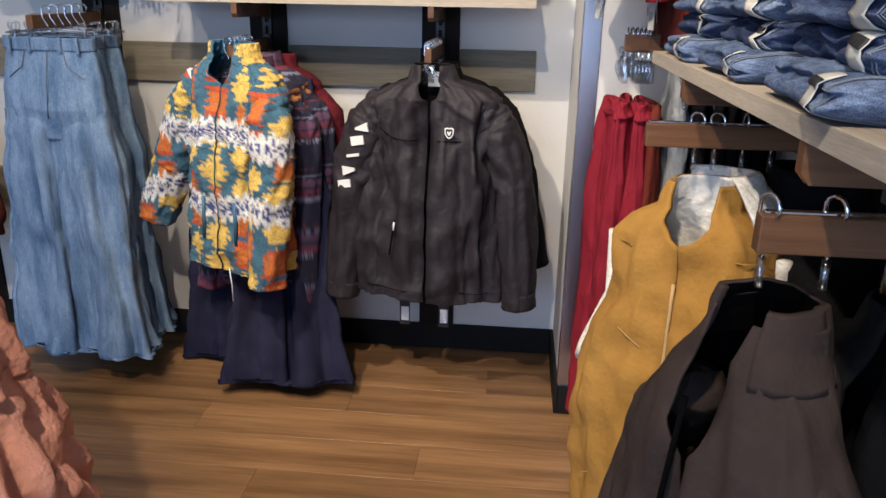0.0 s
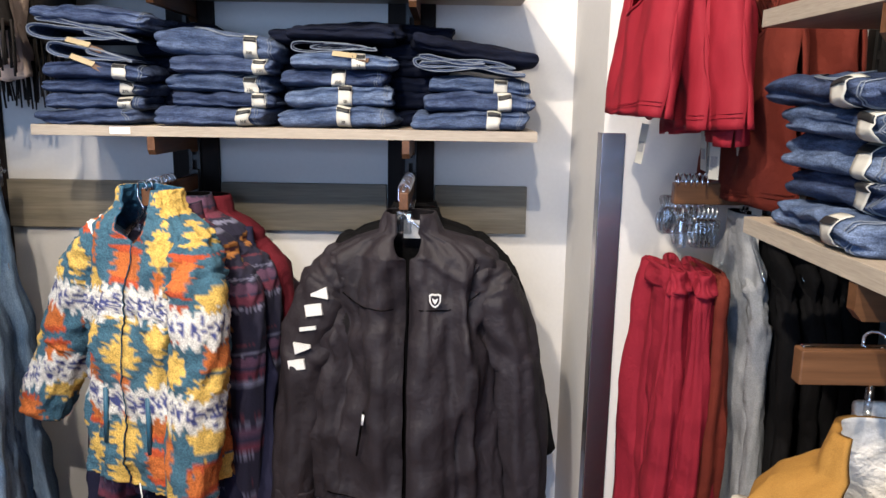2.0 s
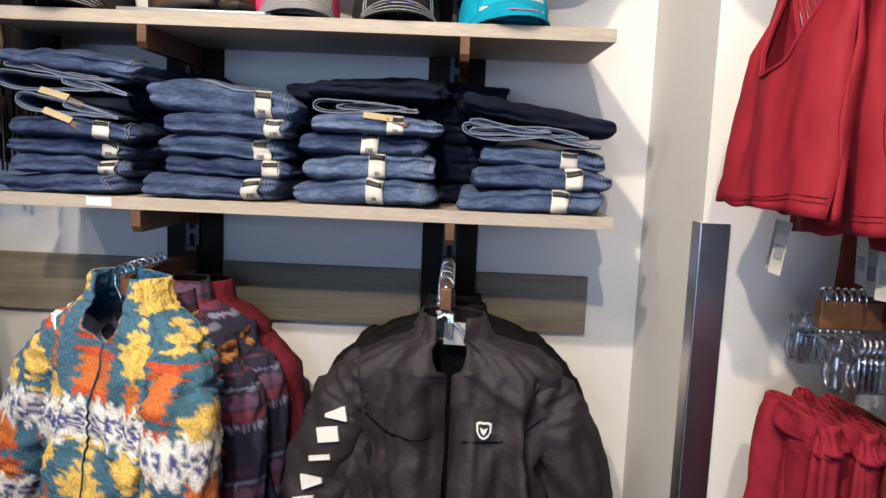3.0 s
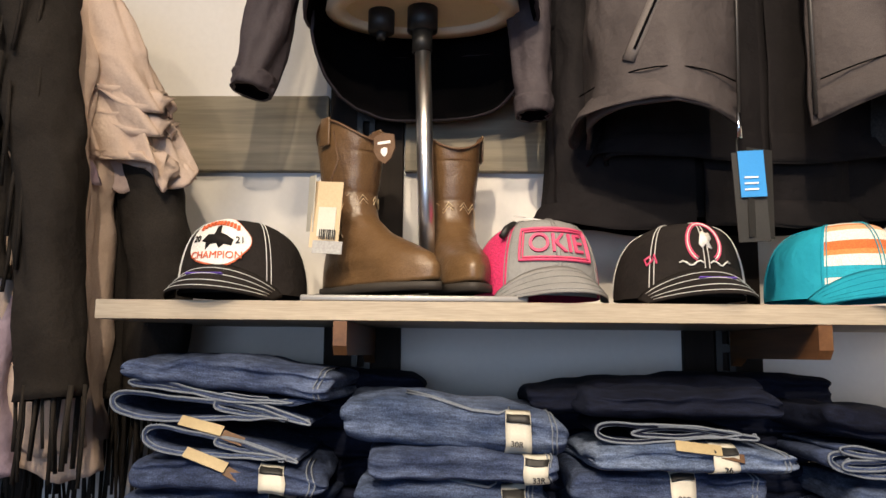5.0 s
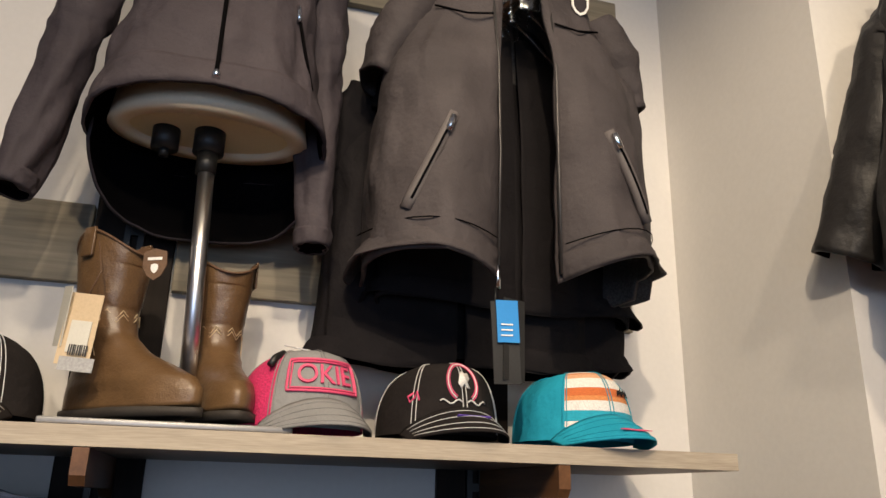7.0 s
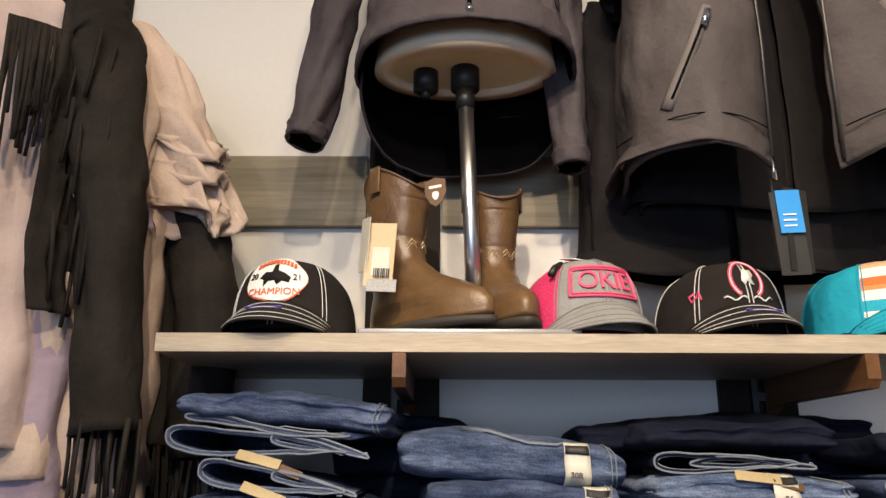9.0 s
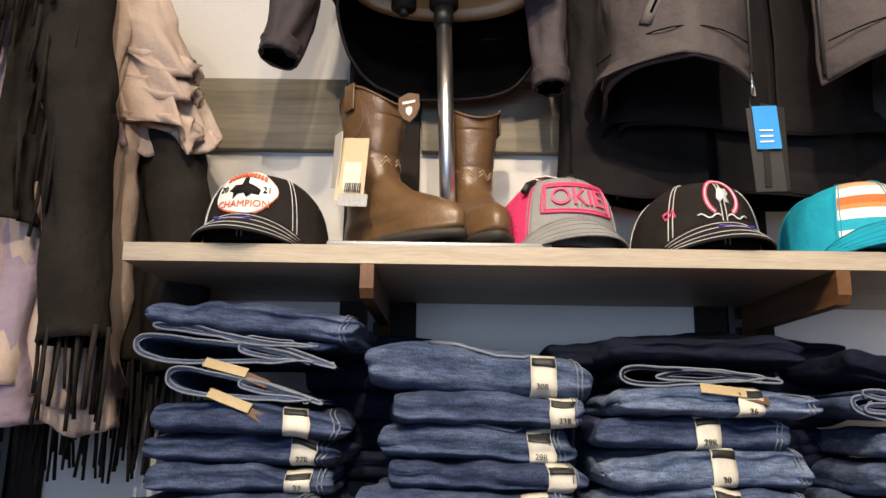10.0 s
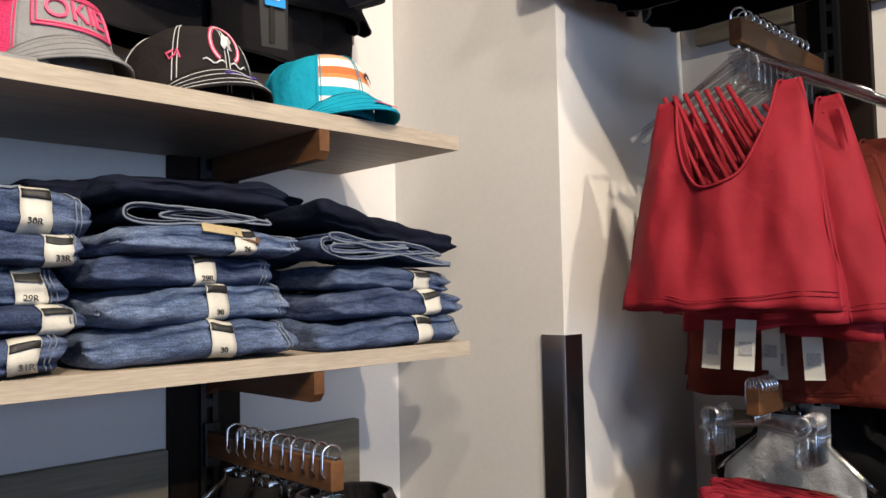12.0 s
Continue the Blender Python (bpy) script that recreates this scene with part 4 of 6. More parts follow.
# ---- folded jeans ----
def fold_point(x, th, w, d, h, seed, lobes, puff=0.0):
    u = max(-1, min(1, 2 * x / w))
    e = (1 - abs(u) ** 12) ** 0.3 if abs(u) < 1 else 0.0
    c, s = math.cos(th), math.sin(th)
    y = d / 2 + d / 2 * (0.82 + 0.18 * e) * math.copysign(abs(c) ** 0.42, c)
    z = h / 2 * (0.18 + 0.82 * e) * math.copysign(abs(s) ** 0.56, s)
    if c < 0.2:
        gz = h * 0.16 * math.sin(seed * 7.7) + 0.05 * x * math.sin(seed * 3.3)
        y += 0.016 * math.exp(-((z - gz) / (h * 0.09)) ** 2) * lobes
        y += 0.006 * max(0, u) ** 2 * math.sin(z / h * 14 + seed)
    q = Vector((x * 7 + seed * 3.1, y * 7, seed * 1.37))
    z += (0.011 * noise.noise(q) + 0.006 * noise.noise(q * 3.1)) * (0.3 + 0.7 * (s > 0)) * min(1, h / 0.03)
    y += 0.006 * (0.3 - abs(noise.noise(Vector((x * 13 + seed, z * 46, seed * 2))))) + 0.018 * noise.noise(Vector((x * 6 + seed, z * 18, seed)))
    z += 0.004 * (0.3 - abs(noise.noise(Vector((x * 17 - seed, y * 12, seed))))) * (s > 0) + 0.004 * noise.noise(Vector((x * 26 + seed, z * 40, seed)))
    x += 0.010 * noise.noise(Vector((seed * 2.2, y * 9, z * 30))) * abs(u) + 0.004 * math.sin(z * 160 + seed) * max(0, u) ** 3
    z -= 0.006 * abs(u) ** 3 * (s > 0) * (1 + math.sin(seed * 5)) * 0.5
    return Vector((x, y, h / 2 + z))


def slab(w, d, h, seed, lobes, nx=52, nt=56):
    bm = bmesh.new()
    rings = [[bm.verts.new(fold_point(w / 2 * math.sin(math.pi / 2 * (2 * i / nx - 1)), 2 * math.pi * k / nt, w, d, h, seed, lobes)) for k in range(nt)] for i in range(nx + 1)]
    for i in range(nx):
        for k in range(nt):
            l = (k + 1) % nt
            bm.faces.new((rings[i][k], rings[i + 1][k], rings[i + 1][l], rings[i][l]))
    bm.faces.new(rings[0])
    bm.faces.new(rings[-1][::-1])
    bmesh.ops.recalc_face_normals(bm, faces=bm.faces)
    return bm


def folded(m, w, d, h, mat, seed, tag=None, text="", lobes=0.8, label="folded blue denim jeans in a shelf stack", group="folded jeans", pocket=False, hem=True):
    """Jeans folded flat: the front fold looks to -y at y = 0, the base is z = 0."""
    j = thing("folded_jeans", m, label, "jeans", group)
    bm = slab(w, d, h, seed, lobes)
    part("folded_leg", bm, mat, j)

    def strip(x0, x1, t0, t1, out, n=10):
        bm = bmesh.new()
        g = []
        for i in range(5):
            x = x0 + (x1 - x0) * i / 4
            line = []
            for k in range(n + 1):
                p = fold_point(x, radians(t0 + (t1 - t0) * k / n), w, d, h, seed, lobes * 0.3)
                mid = Vector((x, d / 2, h / 2))
                dirn = Vector((0, -1, 0.0)) * 0.8 + Vector((0, 0, (p - mid).z * 12))
                line.append(bm.verts.new(p + dirn.normalized() * out))
            g.append(line)
        for i in range(4):
            for k in range(n):
                bm.faces.new((g[i][k], g[i + 1][k], g[i + 1][k + 1], g[i][k + 1]))
        bmesh.ops.recalc_face_normals(bm, faces=bm.faces)
        bmesh.ops.solidify(bm, geom=bm.faces[:], thickness=-0.0008)
        return bm

    if tag is not None:
        tg = part("size_band", strip(tag - 0.0165, tag + 0.0165, 130, 232, 0.003), M_PAPER, j, "cream paper size band")
        part("band_print", strip(tag - 0.0155, tag + 0.0155, 150, 172, 0.0046, 5), M_INK, tg, "black printed strip")
        if text:
            p = fold_point(tag, radians(196), w, d, h, seed, 0)
            part("size_number", turned(lettering(text, 0.0105), pose(tag, p.y - 0.007, p.z, -6)), M_INK, tg, smooth=False)
    if hem:
        for x in (w / 2 - 0.016, w / 2 - 0.022):
            pts = []
            for k in range(14):
                p = fold_point(x, radians(95 + 170 * k / 13), w, d, h, seed, lobes)
                pts.append(p + Vector((0, -0.0022, 0.0015 if k < 6 else 0)))
            part("hem_stitching", wire(pts, 0.0011, 4), M_STITCH, j)
    if pocket:
        for dz in (0.0, 0.005):
            pts = [fold_point(x, radians(t), w, d, h, seed, lobes) + Vector((0, -0.002, 0.002)) for x, t in ((-w * 0.22, 104 + dz * 900), (-w * 0.1, 122 + dz * 900), (w * 0.08, 140 + dz * 900), (w * 0.2, 150 + dz * 900), (w * 0.24, 132), (w * 0.25, 112))]
            part("pocket_stitching", wire(pts, 0.0013, 5), M_STITCH, j)
    return j


def loose_fold(m, loops, mat, label, depth=0.26, group="folded jeans", band=None):
    """Jeans whose leg openings face the front as flattened loops, fat at one end and pinched at the other."""
    j = thing("folded_jeans", m, label, "jeans", group)
    for i, (cx, cz, w, h, tilt, wave) in enumerate(loops):
        pts, count = [], 56
        for k in range(count):
            a = 2 * math.pi * k / count
            c, s = math.cos(a), math.sin(a)
            x = w / 2 * math.copysign(abs(c) ** 0.7, c)
            z = h / 2 * math.copysign(abs(s) ** 0.8, s) * (0.62 - 0.5 * c) / 0.8 + wave * math.sin(x * 26 + i * 1.9) + 0.003 * noise.noise(Vector((x * 24, i, s)))
            pts.append((cx + x, cz + z - x * math.tan(radians(tilt))))
        bm = bmesh.new()
        g = []
        for r in range(7):
            f = r / 6
            g.append([bm.verts.new((cx + (x - cx) * (1 - 0.06 * f) + 0.005 * noise.noise(Vector((x * 9, f * 3, z * 20))), depth * f + 0.006 * noise.noise(Vector((x * 14, i, z * 9))), cz + (z - cz) * (1 - 0.25 * f))) for x, z in pts])
        for r in range(6):
            for k in range(count):
                l = (k + 1) % count
                bm.faces.new((g[r][k], g[r][l], g[r + 1][l], g[r + 1][k]))
        bm.faces.new(g[6])
        bmesh.ops.recalc_face_normals(bm, faces=bm.faces)
        bmesh.ops.solidify(bm, geom=bm.faces[:], thickness=0.0045)
        rim = [(v.co.x, v.co.y - 0.0006, v.co.z) for v in g[0]]
        lg = part("leg_opening", bm, mat, j)
        mx, mz = cx, cz
        part("hem_edge", wire(rim, 0.0016, 5, closed=True), M_STITCH, lg, "pale frayed hem edge")
        part("hem_lining", wire([(mx + (x - mx) * 0.965, y + 0.002, z + (0.0042 if z < mz - (x - mx) * math.tan(radians(tilt)) else -0.0042)) for x, y, z in rim], 0.0011, 5, closed=True), M_STITCH, lg)
    if band:
        bx, bz, tilt = band
        cd = part("waist_card", turned(box(-0.028, 0.030, -0.0015, 0.0, -0.0075, 0.0075), pose(bx, -0.006, bz, -38, tilt, 0)), M_GOLD, j, "gold kraft card", smooth=False)
        part("card_stub", turned(box(0.030, 0.060, -0.001, 0.0, -0.007, 0.006), pose(bx, -0.004, bz, -38, tilt + 6, 0)), M_PATCH, cd, "brown card stub", smooth=False)
    return j


def stack(x, items, y=2.85, z0=JEAN_Z):
    z = z0
    for k, (h, w, dx, mat, tag, text, tilt, extra) in enumerate(items):
        folded(pose(x + dx + 0.006 * ((k * 23) % 5 - 2), y + 0.006 * ((k * 37) % 5 - 2), z, 0, tilt + ((k * 17) % 5 - 2) * 0.5, (k * 29) % 11 - 5), w, 0.27, h * 1.07, mat, k * 1.7 + x * 10, tag, text, **extra)
        z += h
    return z


E_ = {}
P_ = {"pocket": True}
D_ = {"hem": False, "label": "dark indigo folded jeans on top of a stack"}
stack(-0.335, [(0.037, 0.255, 0.0, M_DENIM, None, "", 0, E_), (0.036, 0.245, 0.0, M_DENIM, 0.075, "27", 0, E_), (0.036, 0.255, 0.005, M_DENIM, 0.085, "27R", 1, E_), (0.04, 0.255, 0.005, M_DENIM, 0.06, "", 2, E_)])
loose_fold(pose(-0.345, 2.852, JEAN_Z + 0.150), [(0.01, 0.020, 0.19, 0.034, 9, 0.002), (0.065, 0.014, 0.11, 0.014, 11, 0.003)], M_DENIM, "folded jeans with open hems and a gold card", band=(0.0, 0.004, 20))
loose_fold(pose(-0.345, 2.86, JEAN_Z + 0.190), [(-0.015, 0.026, 0.24, 0.036, 5, 0.003), (0.07, 0.022, 0.13, 0.020, 9, 0.004), (0.0, 0.047, 0.22, 0.010, 6, 0.004)], M_DENIM, "folded jeans with open hems and a gold card", band=(-0.01, 0.006, 14))
folded(pose(-0.33, 2.845, JEAN_Z + 0.238, 0, 6, -3), 0.29, 0.27, 0.042, M_DENIM, 4.4, None)
stack(-0.030, [(0.045, 0.275, -0.005, M_DENIM, 0.09, "31R", 0, E_), (0.036, 0.25, 0.01, M_DENIM, 0.09, "", 0, E_), (0.045, 0.255, 0.005, M_DENIM_M, 0.085, "29R", 1, P_), (0.04, 0.25, 0.01, M_DENIM, 0.09, "33R", 1, E_), (0.062, 0.30, 0.0, M_DENIM_M, 0.085, "30R", 4, P_)])
stack(0.265, [(0.05, 0.285, 0.0, M_DENIM_M, 0.03, "30", 0, E_), (0.05, 0.265, 0.0, M_DENIM_M, 0.015, "30", 0, E_), (0.042, 0.255, -0.005, M_DENIM, 0.015, "29R", 0, E_), (0.034, 0.26, 0.008, M_DENIM_M, 0.035, "26", 1, E_)])
loose_fold(pose(0.255, 2.855, JEAN_Z + 0.178), [(-0.005, 0.016, 0.185, 0.026, 2, 0.003), (0.03, 0.014, 0.16, 0.014, 1, 0.003)], M_DENIM_D, "dark folded jeans with open hems", band=(0.03, -0.002, 6))
folded(pose(0.275, 2.85, JEAN_Z + 0.208, 0, 1, 2), 0.26, 0.27, 0.040, M_DENIM_D, 9.1, None, **D_)
folded(pose(0.25, 2.95, JEAN_Z + 0.212, 0, -2, 0), 0.34, 0.2, 0.045, M_DENIM_D, 3.1, None, **D_)
stack(0.600, [(0.045, 0.285, 0.0, M_DENIM_M, 0.06, "", 0, E_), (0.042, 0.27, 0.008, M_DENIM, 0.06, "", 0, E_), (0.038, 0.25, 0.02, M_DENIM_M, 0.05, "", 1, E_)])
loose_fold(pose(0.595, 2.855, JEAN_Z + 0.127), [(-0.02, 0.03, 0.25, 0.03, 3, 0.006), (0.0, 0.024, 0.26, 0.016, 5, 0.006), (-0.05, 0.040, 0.16, 0.012, 4, 0.004)], M_DENIM, "folded jeans with wavy open hems")
folded(pose(0.60, 2.86, JEAN_Z + 0.172, 0, 9, 3), 0.31, 0.26, 0.042, M_DENIM_D, 6.3, None, **D_)


# Back rows of dark denim; they also carry the shade between the front stacks.
for x, w, count in ((-0.185, 0.20, 6), (0.105, 0.19, 5), (0.445, 0.20, 6)):
    for k in range(count):
        folded(pose(x + 0.006 * ((k * 7) % 3 - 1), 3.03, JEAN_Z + 0.043 * k, 0, 0, (k * 5) % 7 - 3), w, 0.13, 0.046, M_DENIM_D, 20 + x * 7 + k * 1.3, None, hem=False, label="dark indigo folded jeans darkening the shaded gaps between stacks")


def side_stack(y, z0, items):
    z = z0
    for k, (h, w, mat, tag) in enumerate(items):
        folded(pose(1.0 + 0.012 * ((k * 3) % 4), y + 0.01 * ((k * 5) % 3 - 1), z, 0, 0, -90 + (k * 31) % 9 - 4), w, 0.29, h * 1.12, mat, k * 2.3 + y * 5 + z0, tag, "", label="folded jeans stacked on a side shelf", pocket=k == len(items) - 1)
        z += h


for y, n in ((1.955, 5), (1.62, 6), (1.27, 6)):
    side_stack(y, RSH[0], [((0.038, 0.042, 0.05)[k % 3], 0.27 + 0.01 * (k % 2), (M_DENIM_M, M_DENIM, M_DENIM_M)[k % 3], 0.075 + 0.015 * (k % 2)) for k in range(n)])
for y, n in ((1.80, 4), (1.42, 5)):
    side_stack(y, RSH[1], [((0.045, 0.04, 0.05)[k % 3], 0.28, (M_DENIM_M, M_DENIM)[k % 2], 0.07) for k in range(n)])


# ---- caps ----
def cap(m, mats, label, badge, button=True, dye=None, height=0.105):
    """A baseball cap; its front looks to -y and its rim is z = 0."""
    c = thing("baseball_cap", m, label, "cap", "baseball caps")
    W, D = 0.092, 0.102

    def crown(u, v, out=0.0):
        th = radians(270) + u
        c_, s_ = math.cos(th), math.sin(th)
        lean = max(0, -s_)
        p = v * math.pi / 2
        r = math.cos(p) ** (0.62 - 0.12 * lean)
        zz = math.sin(p) ** 0.9 * (height + 0.012 * lean * math.sin(p * 2))
        return Vector((W * (r + out / W) * c_, D * (r + out / D) * s_, 0.012 + zz + out * math.sin(p)))

    def panel(u0, u1, v0, v1, n, k, thick=0.0025, out=0.0, cut=None, dyed=None):
        bm = bmesh.new()
        lay = bm.loops.layers.float_color.new("dye") if dyed else None
        g = [[bm.verts.new(crown(u0 + (u1 - u0) * i / n, v0 + (v1 - v0) * j / k, out)) for j in range(k + 1)] for i in range(n + 1)]
        for i in range(n):
            for j in range(k):
                f = bm.faces.new((g[i][j], g[i + 1][j], g[i + 1][j + 1], g[i][j + 1]))
                if dyed:
                    for lp in f.loops:
                        lp[lay] = (*dyed((j + 0.5) / k), 1)
        bmesh.ops.remove_doubles(bm, verts=bm.verts, dist=0.0003)
        bmesh.ops.recalc_face_normals(bm, faces=bm.faces)
        return bm

    cuts = [radians(d) for d in (0, 47, 114, 180, 246, 313, 360)]
    for i in range(6):
        frontal = i in (0, 5)
        mt = mats[0] if frontal else mats[1]
        bm = panel(cuts[i], cuts[i + 1], 0, 1, 12, 22 if frontal and dye else 14, dyed=dye if frontal else None)
        part("crown_panel", bm, M_CAPPRINT if frontal and dye else mt, c)
    for i in range(6):
        for du in (-0.035, 0.035):
            part("crown_stitching", wire([crown(cuts[i] + du, 0.02 + 0.93 * k / 10, 0.0012) for k in range(11)], 0.0007, 4), mats[3], c)
    # peak
    bm = bmesh.new()
    g = []
    for layer in (0, 1):
        rows = []
        for i in range(25):
            s = -1 + 2 * i / 24
            u = s * radians(60)
            root = crown(u, 0.20 * (1 - s * s), 0.001)
            row = []
            for j in range(8):
                r = j / 7
                q = Vector((root.x * (1 - 0.03 * r), root.y - 0.064 * r * (1 - 0.55 * s * s), root.z + (0.005 + 0.010 * (1 - s * s) - root.z) * r ** 1.15 - layer * 0.0035))
                row.append(bm.verts.new(q))
            rows.append(row)
        g.append(rows)
    for layer in (0, 1):
        for i in range(24):
            for j in range(7):
                bm.faces.new((g[layer][i][j], g[layer][i + 1][j], g[layer][i + 1][j + 1], g[layer][i][j + 1]))
    for i in range(24):
        for j in (0, 7):
            bm.faces.new((g[0][i][j], g[0][i + 1][j], g[1][i + 1][j], g[1][i][j]))
    for j in range(7):
        for i in (0, 24):
            bm.faces.new((g[0][i][j], g[0][i][j + 1], g[1][i][j + 1], g[1][i][j]))
    bmesh.ops.recalc_face_normals(bm, faces=bm.faces)
    pk = part("peak", bm, mats[2], c)
    for r in (0.25, 0.5, 0.75, 0.95):
        pts = []
        for i in range(21):
            s = -0.92 + 1.84 * i / 20
            root = crown(s * radians(60), 0.20 * (1 - s * s), 0.001)
            pts.append((root.x * (1 - 0.03 * r), root.y - 0.064 * r * (1 - 0.55 * s * s), root.z + (0.005 + 0.010 * (1 - s * s) - root.z) * r ** 1.15 + 0.0006))
        part("peak_stitching", wire(pts, 0.0006, 4), mats[3], pk)
    if button:
        bm = bmesh.new()
        bmesh.ops.create_uvsphere(bm, u_segments=12, v_segments=8, radius=0.007, matrix=Matrix.Translation((0, 0, 0.012 + height)) @ Matrix.Diagonal((1, 1, 0.55, 1)))
        part("crown_button", bm, mats[2], c)

    def bend(bm, out, z0=0.080):
        """Wrap a flat piece round the front of the crown."""
        for v in bm.verts:
            zz = max(0.0, min(height * 0.98, v.co.z + z0 - 0.012))
            vv = math.asin(min(1, (zz / (height * 1.05)) ** (1 / 0.9))) / (math.pi / 2)
            v.co = crown(v.co.x / 0.078, vv, out - v.co.y)
        return bm

    badge(c, bend)
    return c


def disc(rx, rz, n=32, wob=0.0, rings=5):
    bm = bmesh.new()
    mid = bm.verts.new((0, 0, 0))
    prev = None
    for r in range(1, rings + 1):
        ring = [bm.verts.new((rx * r / rings * math.cos(a) * (1 + wob * math.cos(5 * a)), 0, rz * r / rings * math.sin(a) * (1 + wob * math.cos(5 * a)))) for a in (2 * math.pi * k / n for k in range(n))]
        for k in range(n):
            l = (k + 1) % n
            bm.faces.new((mid, ring[k], ring[l])) if prev is None else bm.faces.new((prev[k], ring[k], ring[l], prev[l]))
        prev = ring
    return bm


def badge_rodeo(c, bend):
    b = part("front_badge", bend(disc(0.042, 0.033, 40, 0.04), 0.002), M_ORANGE, c, "round embroidered rodeo badge")
    part("badge_field", bend(disc(0.041, 0.031, 40, 0.04), 0.003), M_BADGE, b)
    beast = [(-0.020, -0.002), (-0.013, 0.006), (-0.004, 0.006), (-0.002, 0.016), (0.003, 0.018), (0.004, 0.008), (0.012, 0.005), (0.021, -0.001), (0.019, -0.008), (0.010, -0.006), (0.004, -0.011), (0.0, -0.005), (-0.008, -0.006), (-0.013, -0.013), (-0.014, -0.004)]
    bm = outline(beast, -0.0005, 0.0005)
    part("badge_figure", bend(bm, 0.0042), M_CAPBLACK, b)
    for text, x, z, size, mt in (("CHAMPION", 0.0, -0.020, 0.0125, M_ORANGE), ("20", -0.029, 0.001, 0.0115, M_CAPBLACK), ("21", 0.029, -0.001, 0.0115, M_CAPBLACK)):
        part("badge_lettering", bend(turned(lettering(text, size, 0.0004), pose(x, 0, z)), 0.0042), mt, b, smooth=False)
    bm = bmesh.new()
    for i in range(11):
        x = -0.026 + 0.0052 * i
        box(x - 0.0019, x + 0.0019, -0.0005, 0.0005, 0.019 - 10 * x * x, 0.0255 - 10 * x * x, bm=bm)
    part("badge_print", bend(bm, 0.0042), M_ORANGE, b, smooth=False)


def badge_word(c, bend):
    for k in (0.0, 1.0):
        w, h = 0.048 - 0.004 * k, 0.0205 - 0.0035 * k
        pts = []
        for x0, x1, z0, z1 in ((-w, w, h, h), (w, w, h, -h), (w, -w, -h, -h), (-w, -w, -h, h)):
            pts += [(x0 + (x1 - x0) * i / 10, 0, z0 + (z1 - z0) * i / 10) for i in range(10)]
        part("badge_frame", bend(wire(pts, 0.0012 if k else 0.0018, 5, closed=True), 0.002), M_PINKTHREAD, c, "raised pink embroidered frame")
    part("badge_lettering", bend(lettering("OKIE", 0.034, 0.0012), 0.002), M_PINKTHREAD, c, "raised pink block letters", smooth=False)


def badge_horse(c, bend):
    for r, mt in ((0.029, M_PINKTHREAD), (0.0265, M_BADGE), (0.024, M_PINKTHREAD)):
        part("horseshoe", bend(wire([(r * 0.8 * math.cos(a), 0, 0.004 + r * math.sin(a)) for a in [radians(-60 + 300 * k / 24) for k in range(25)]], 0.0009, 5), 0.002), mt, c, "embroidered horseshoe outline")
    head = [(-0.010, -0.004), (-0.006, 0.010), (-0.002, 0.017), (0.004, 0.013), (0.010, 0.014), (0.012, 0.004), (0.007, -0.002), (0.010, -0.012), (0.004, -0.010), (0.001, -0.004), (-0.005, -0.012)]
    part("horse_head", bend(outline([(x * 0.8, z * 0.8 + 0.003) for x, z in head], -0.0005, 0.0005), 0.003), M_BADGE, c, "white embroidered horse")
    for s in (-1, 1):
        part("scroll", bend(wire([(s * (0.004 + 0.004 * k), 0, -0.024 + 0.003 * math.sin(k * 1.3)) for k in range(8)], 0.0011, 5), 0.002), M_WHITESTITCH, c, "white stitched scroll")
    part("side_monogram", bend(wire([(-0.066, 0, -0.012), (-0.074, 0, -0.016), (-0.07, 0, -0.024), (-0.064, 0, -0.018), (-0.062, 0, -0.010), (-0.058, 0, -0.022)], 0.0014, 5), 0.002), M_PINKTHREAD, c, "pink stitched monogram")


def badge_plain(c, bend):
    for x in (0.02, 0.03, 0.04):
        part("small_horse", bend(outline([(x - 0.006, -0.004), (x - 0.004, 0.003), (x + 0.003, 0.004), (x + 0.007, 0.008), (x + 0.006, -0.004), (x + 0.002, 0.0)], -0.0004, 0.0004), 0.003), M_CAPBLACK, c, "small dark running horse")


def sunset(v):
    for hi, col in ((0.10, (0.012, 0.33, 0.46)), (0.15, (0.7, 0.69, 0.65)), (0.22, (0.012, 0.33, 0.46)), (0.30, (0.7, 0.69, 0.66)), (0.36, (0.62, 0.24, 0.08)), (0.44, (0.55, 0.14, 0.04)), (0.60, (0.72, 0.70, 0.65)), (0.66, (0.66, 0.36, 0.20)), (0.74, (0.58, 0.2, 0.07)), (0.82, (0.72, 0.7, 0.65)), (2, (0.35, 0.5, 0.55))):
        if v < hi:
            return col


CAPZ = HAT_Z + 0.0005
k1 = cap(pose(-0.341, 2.975, CAPZ, 0, 0, -8), (M_CAPBLACK, M_CAPBLACK, M_CAPBLACK, M_WHITESTITCH), "washed black baseball cap with a white rodeo badge", badge_rodeo)
k2 = cap(pose(0.093, 2.985, CAPZ, 0, 0, 14), (M_CAPGREY, M_HOTPINK, M_CAPGREY, M_CAPGREY), "grey trucker cap with hot pink mesh and raised lettering", badge_word, height=0.11)
k3 = cap(pose(0.303, 2.985, CAPZ, 0, 0, 8), (M_CAPBLACK, M_CAPBLACK, M_CAPBLACK, M_WHITESTITCH), "black baseball cap with a pink horseshoe emblem", badge_horse)
k4 = cap(pose(0.525, 2.97, CAPZ, 0, 0, 12), (M_TEAL, M_TEAL, M_TEAL, M_TEAL), "turquoise baseball cap with a striped sunset front", badge_plain, dye=sunset)
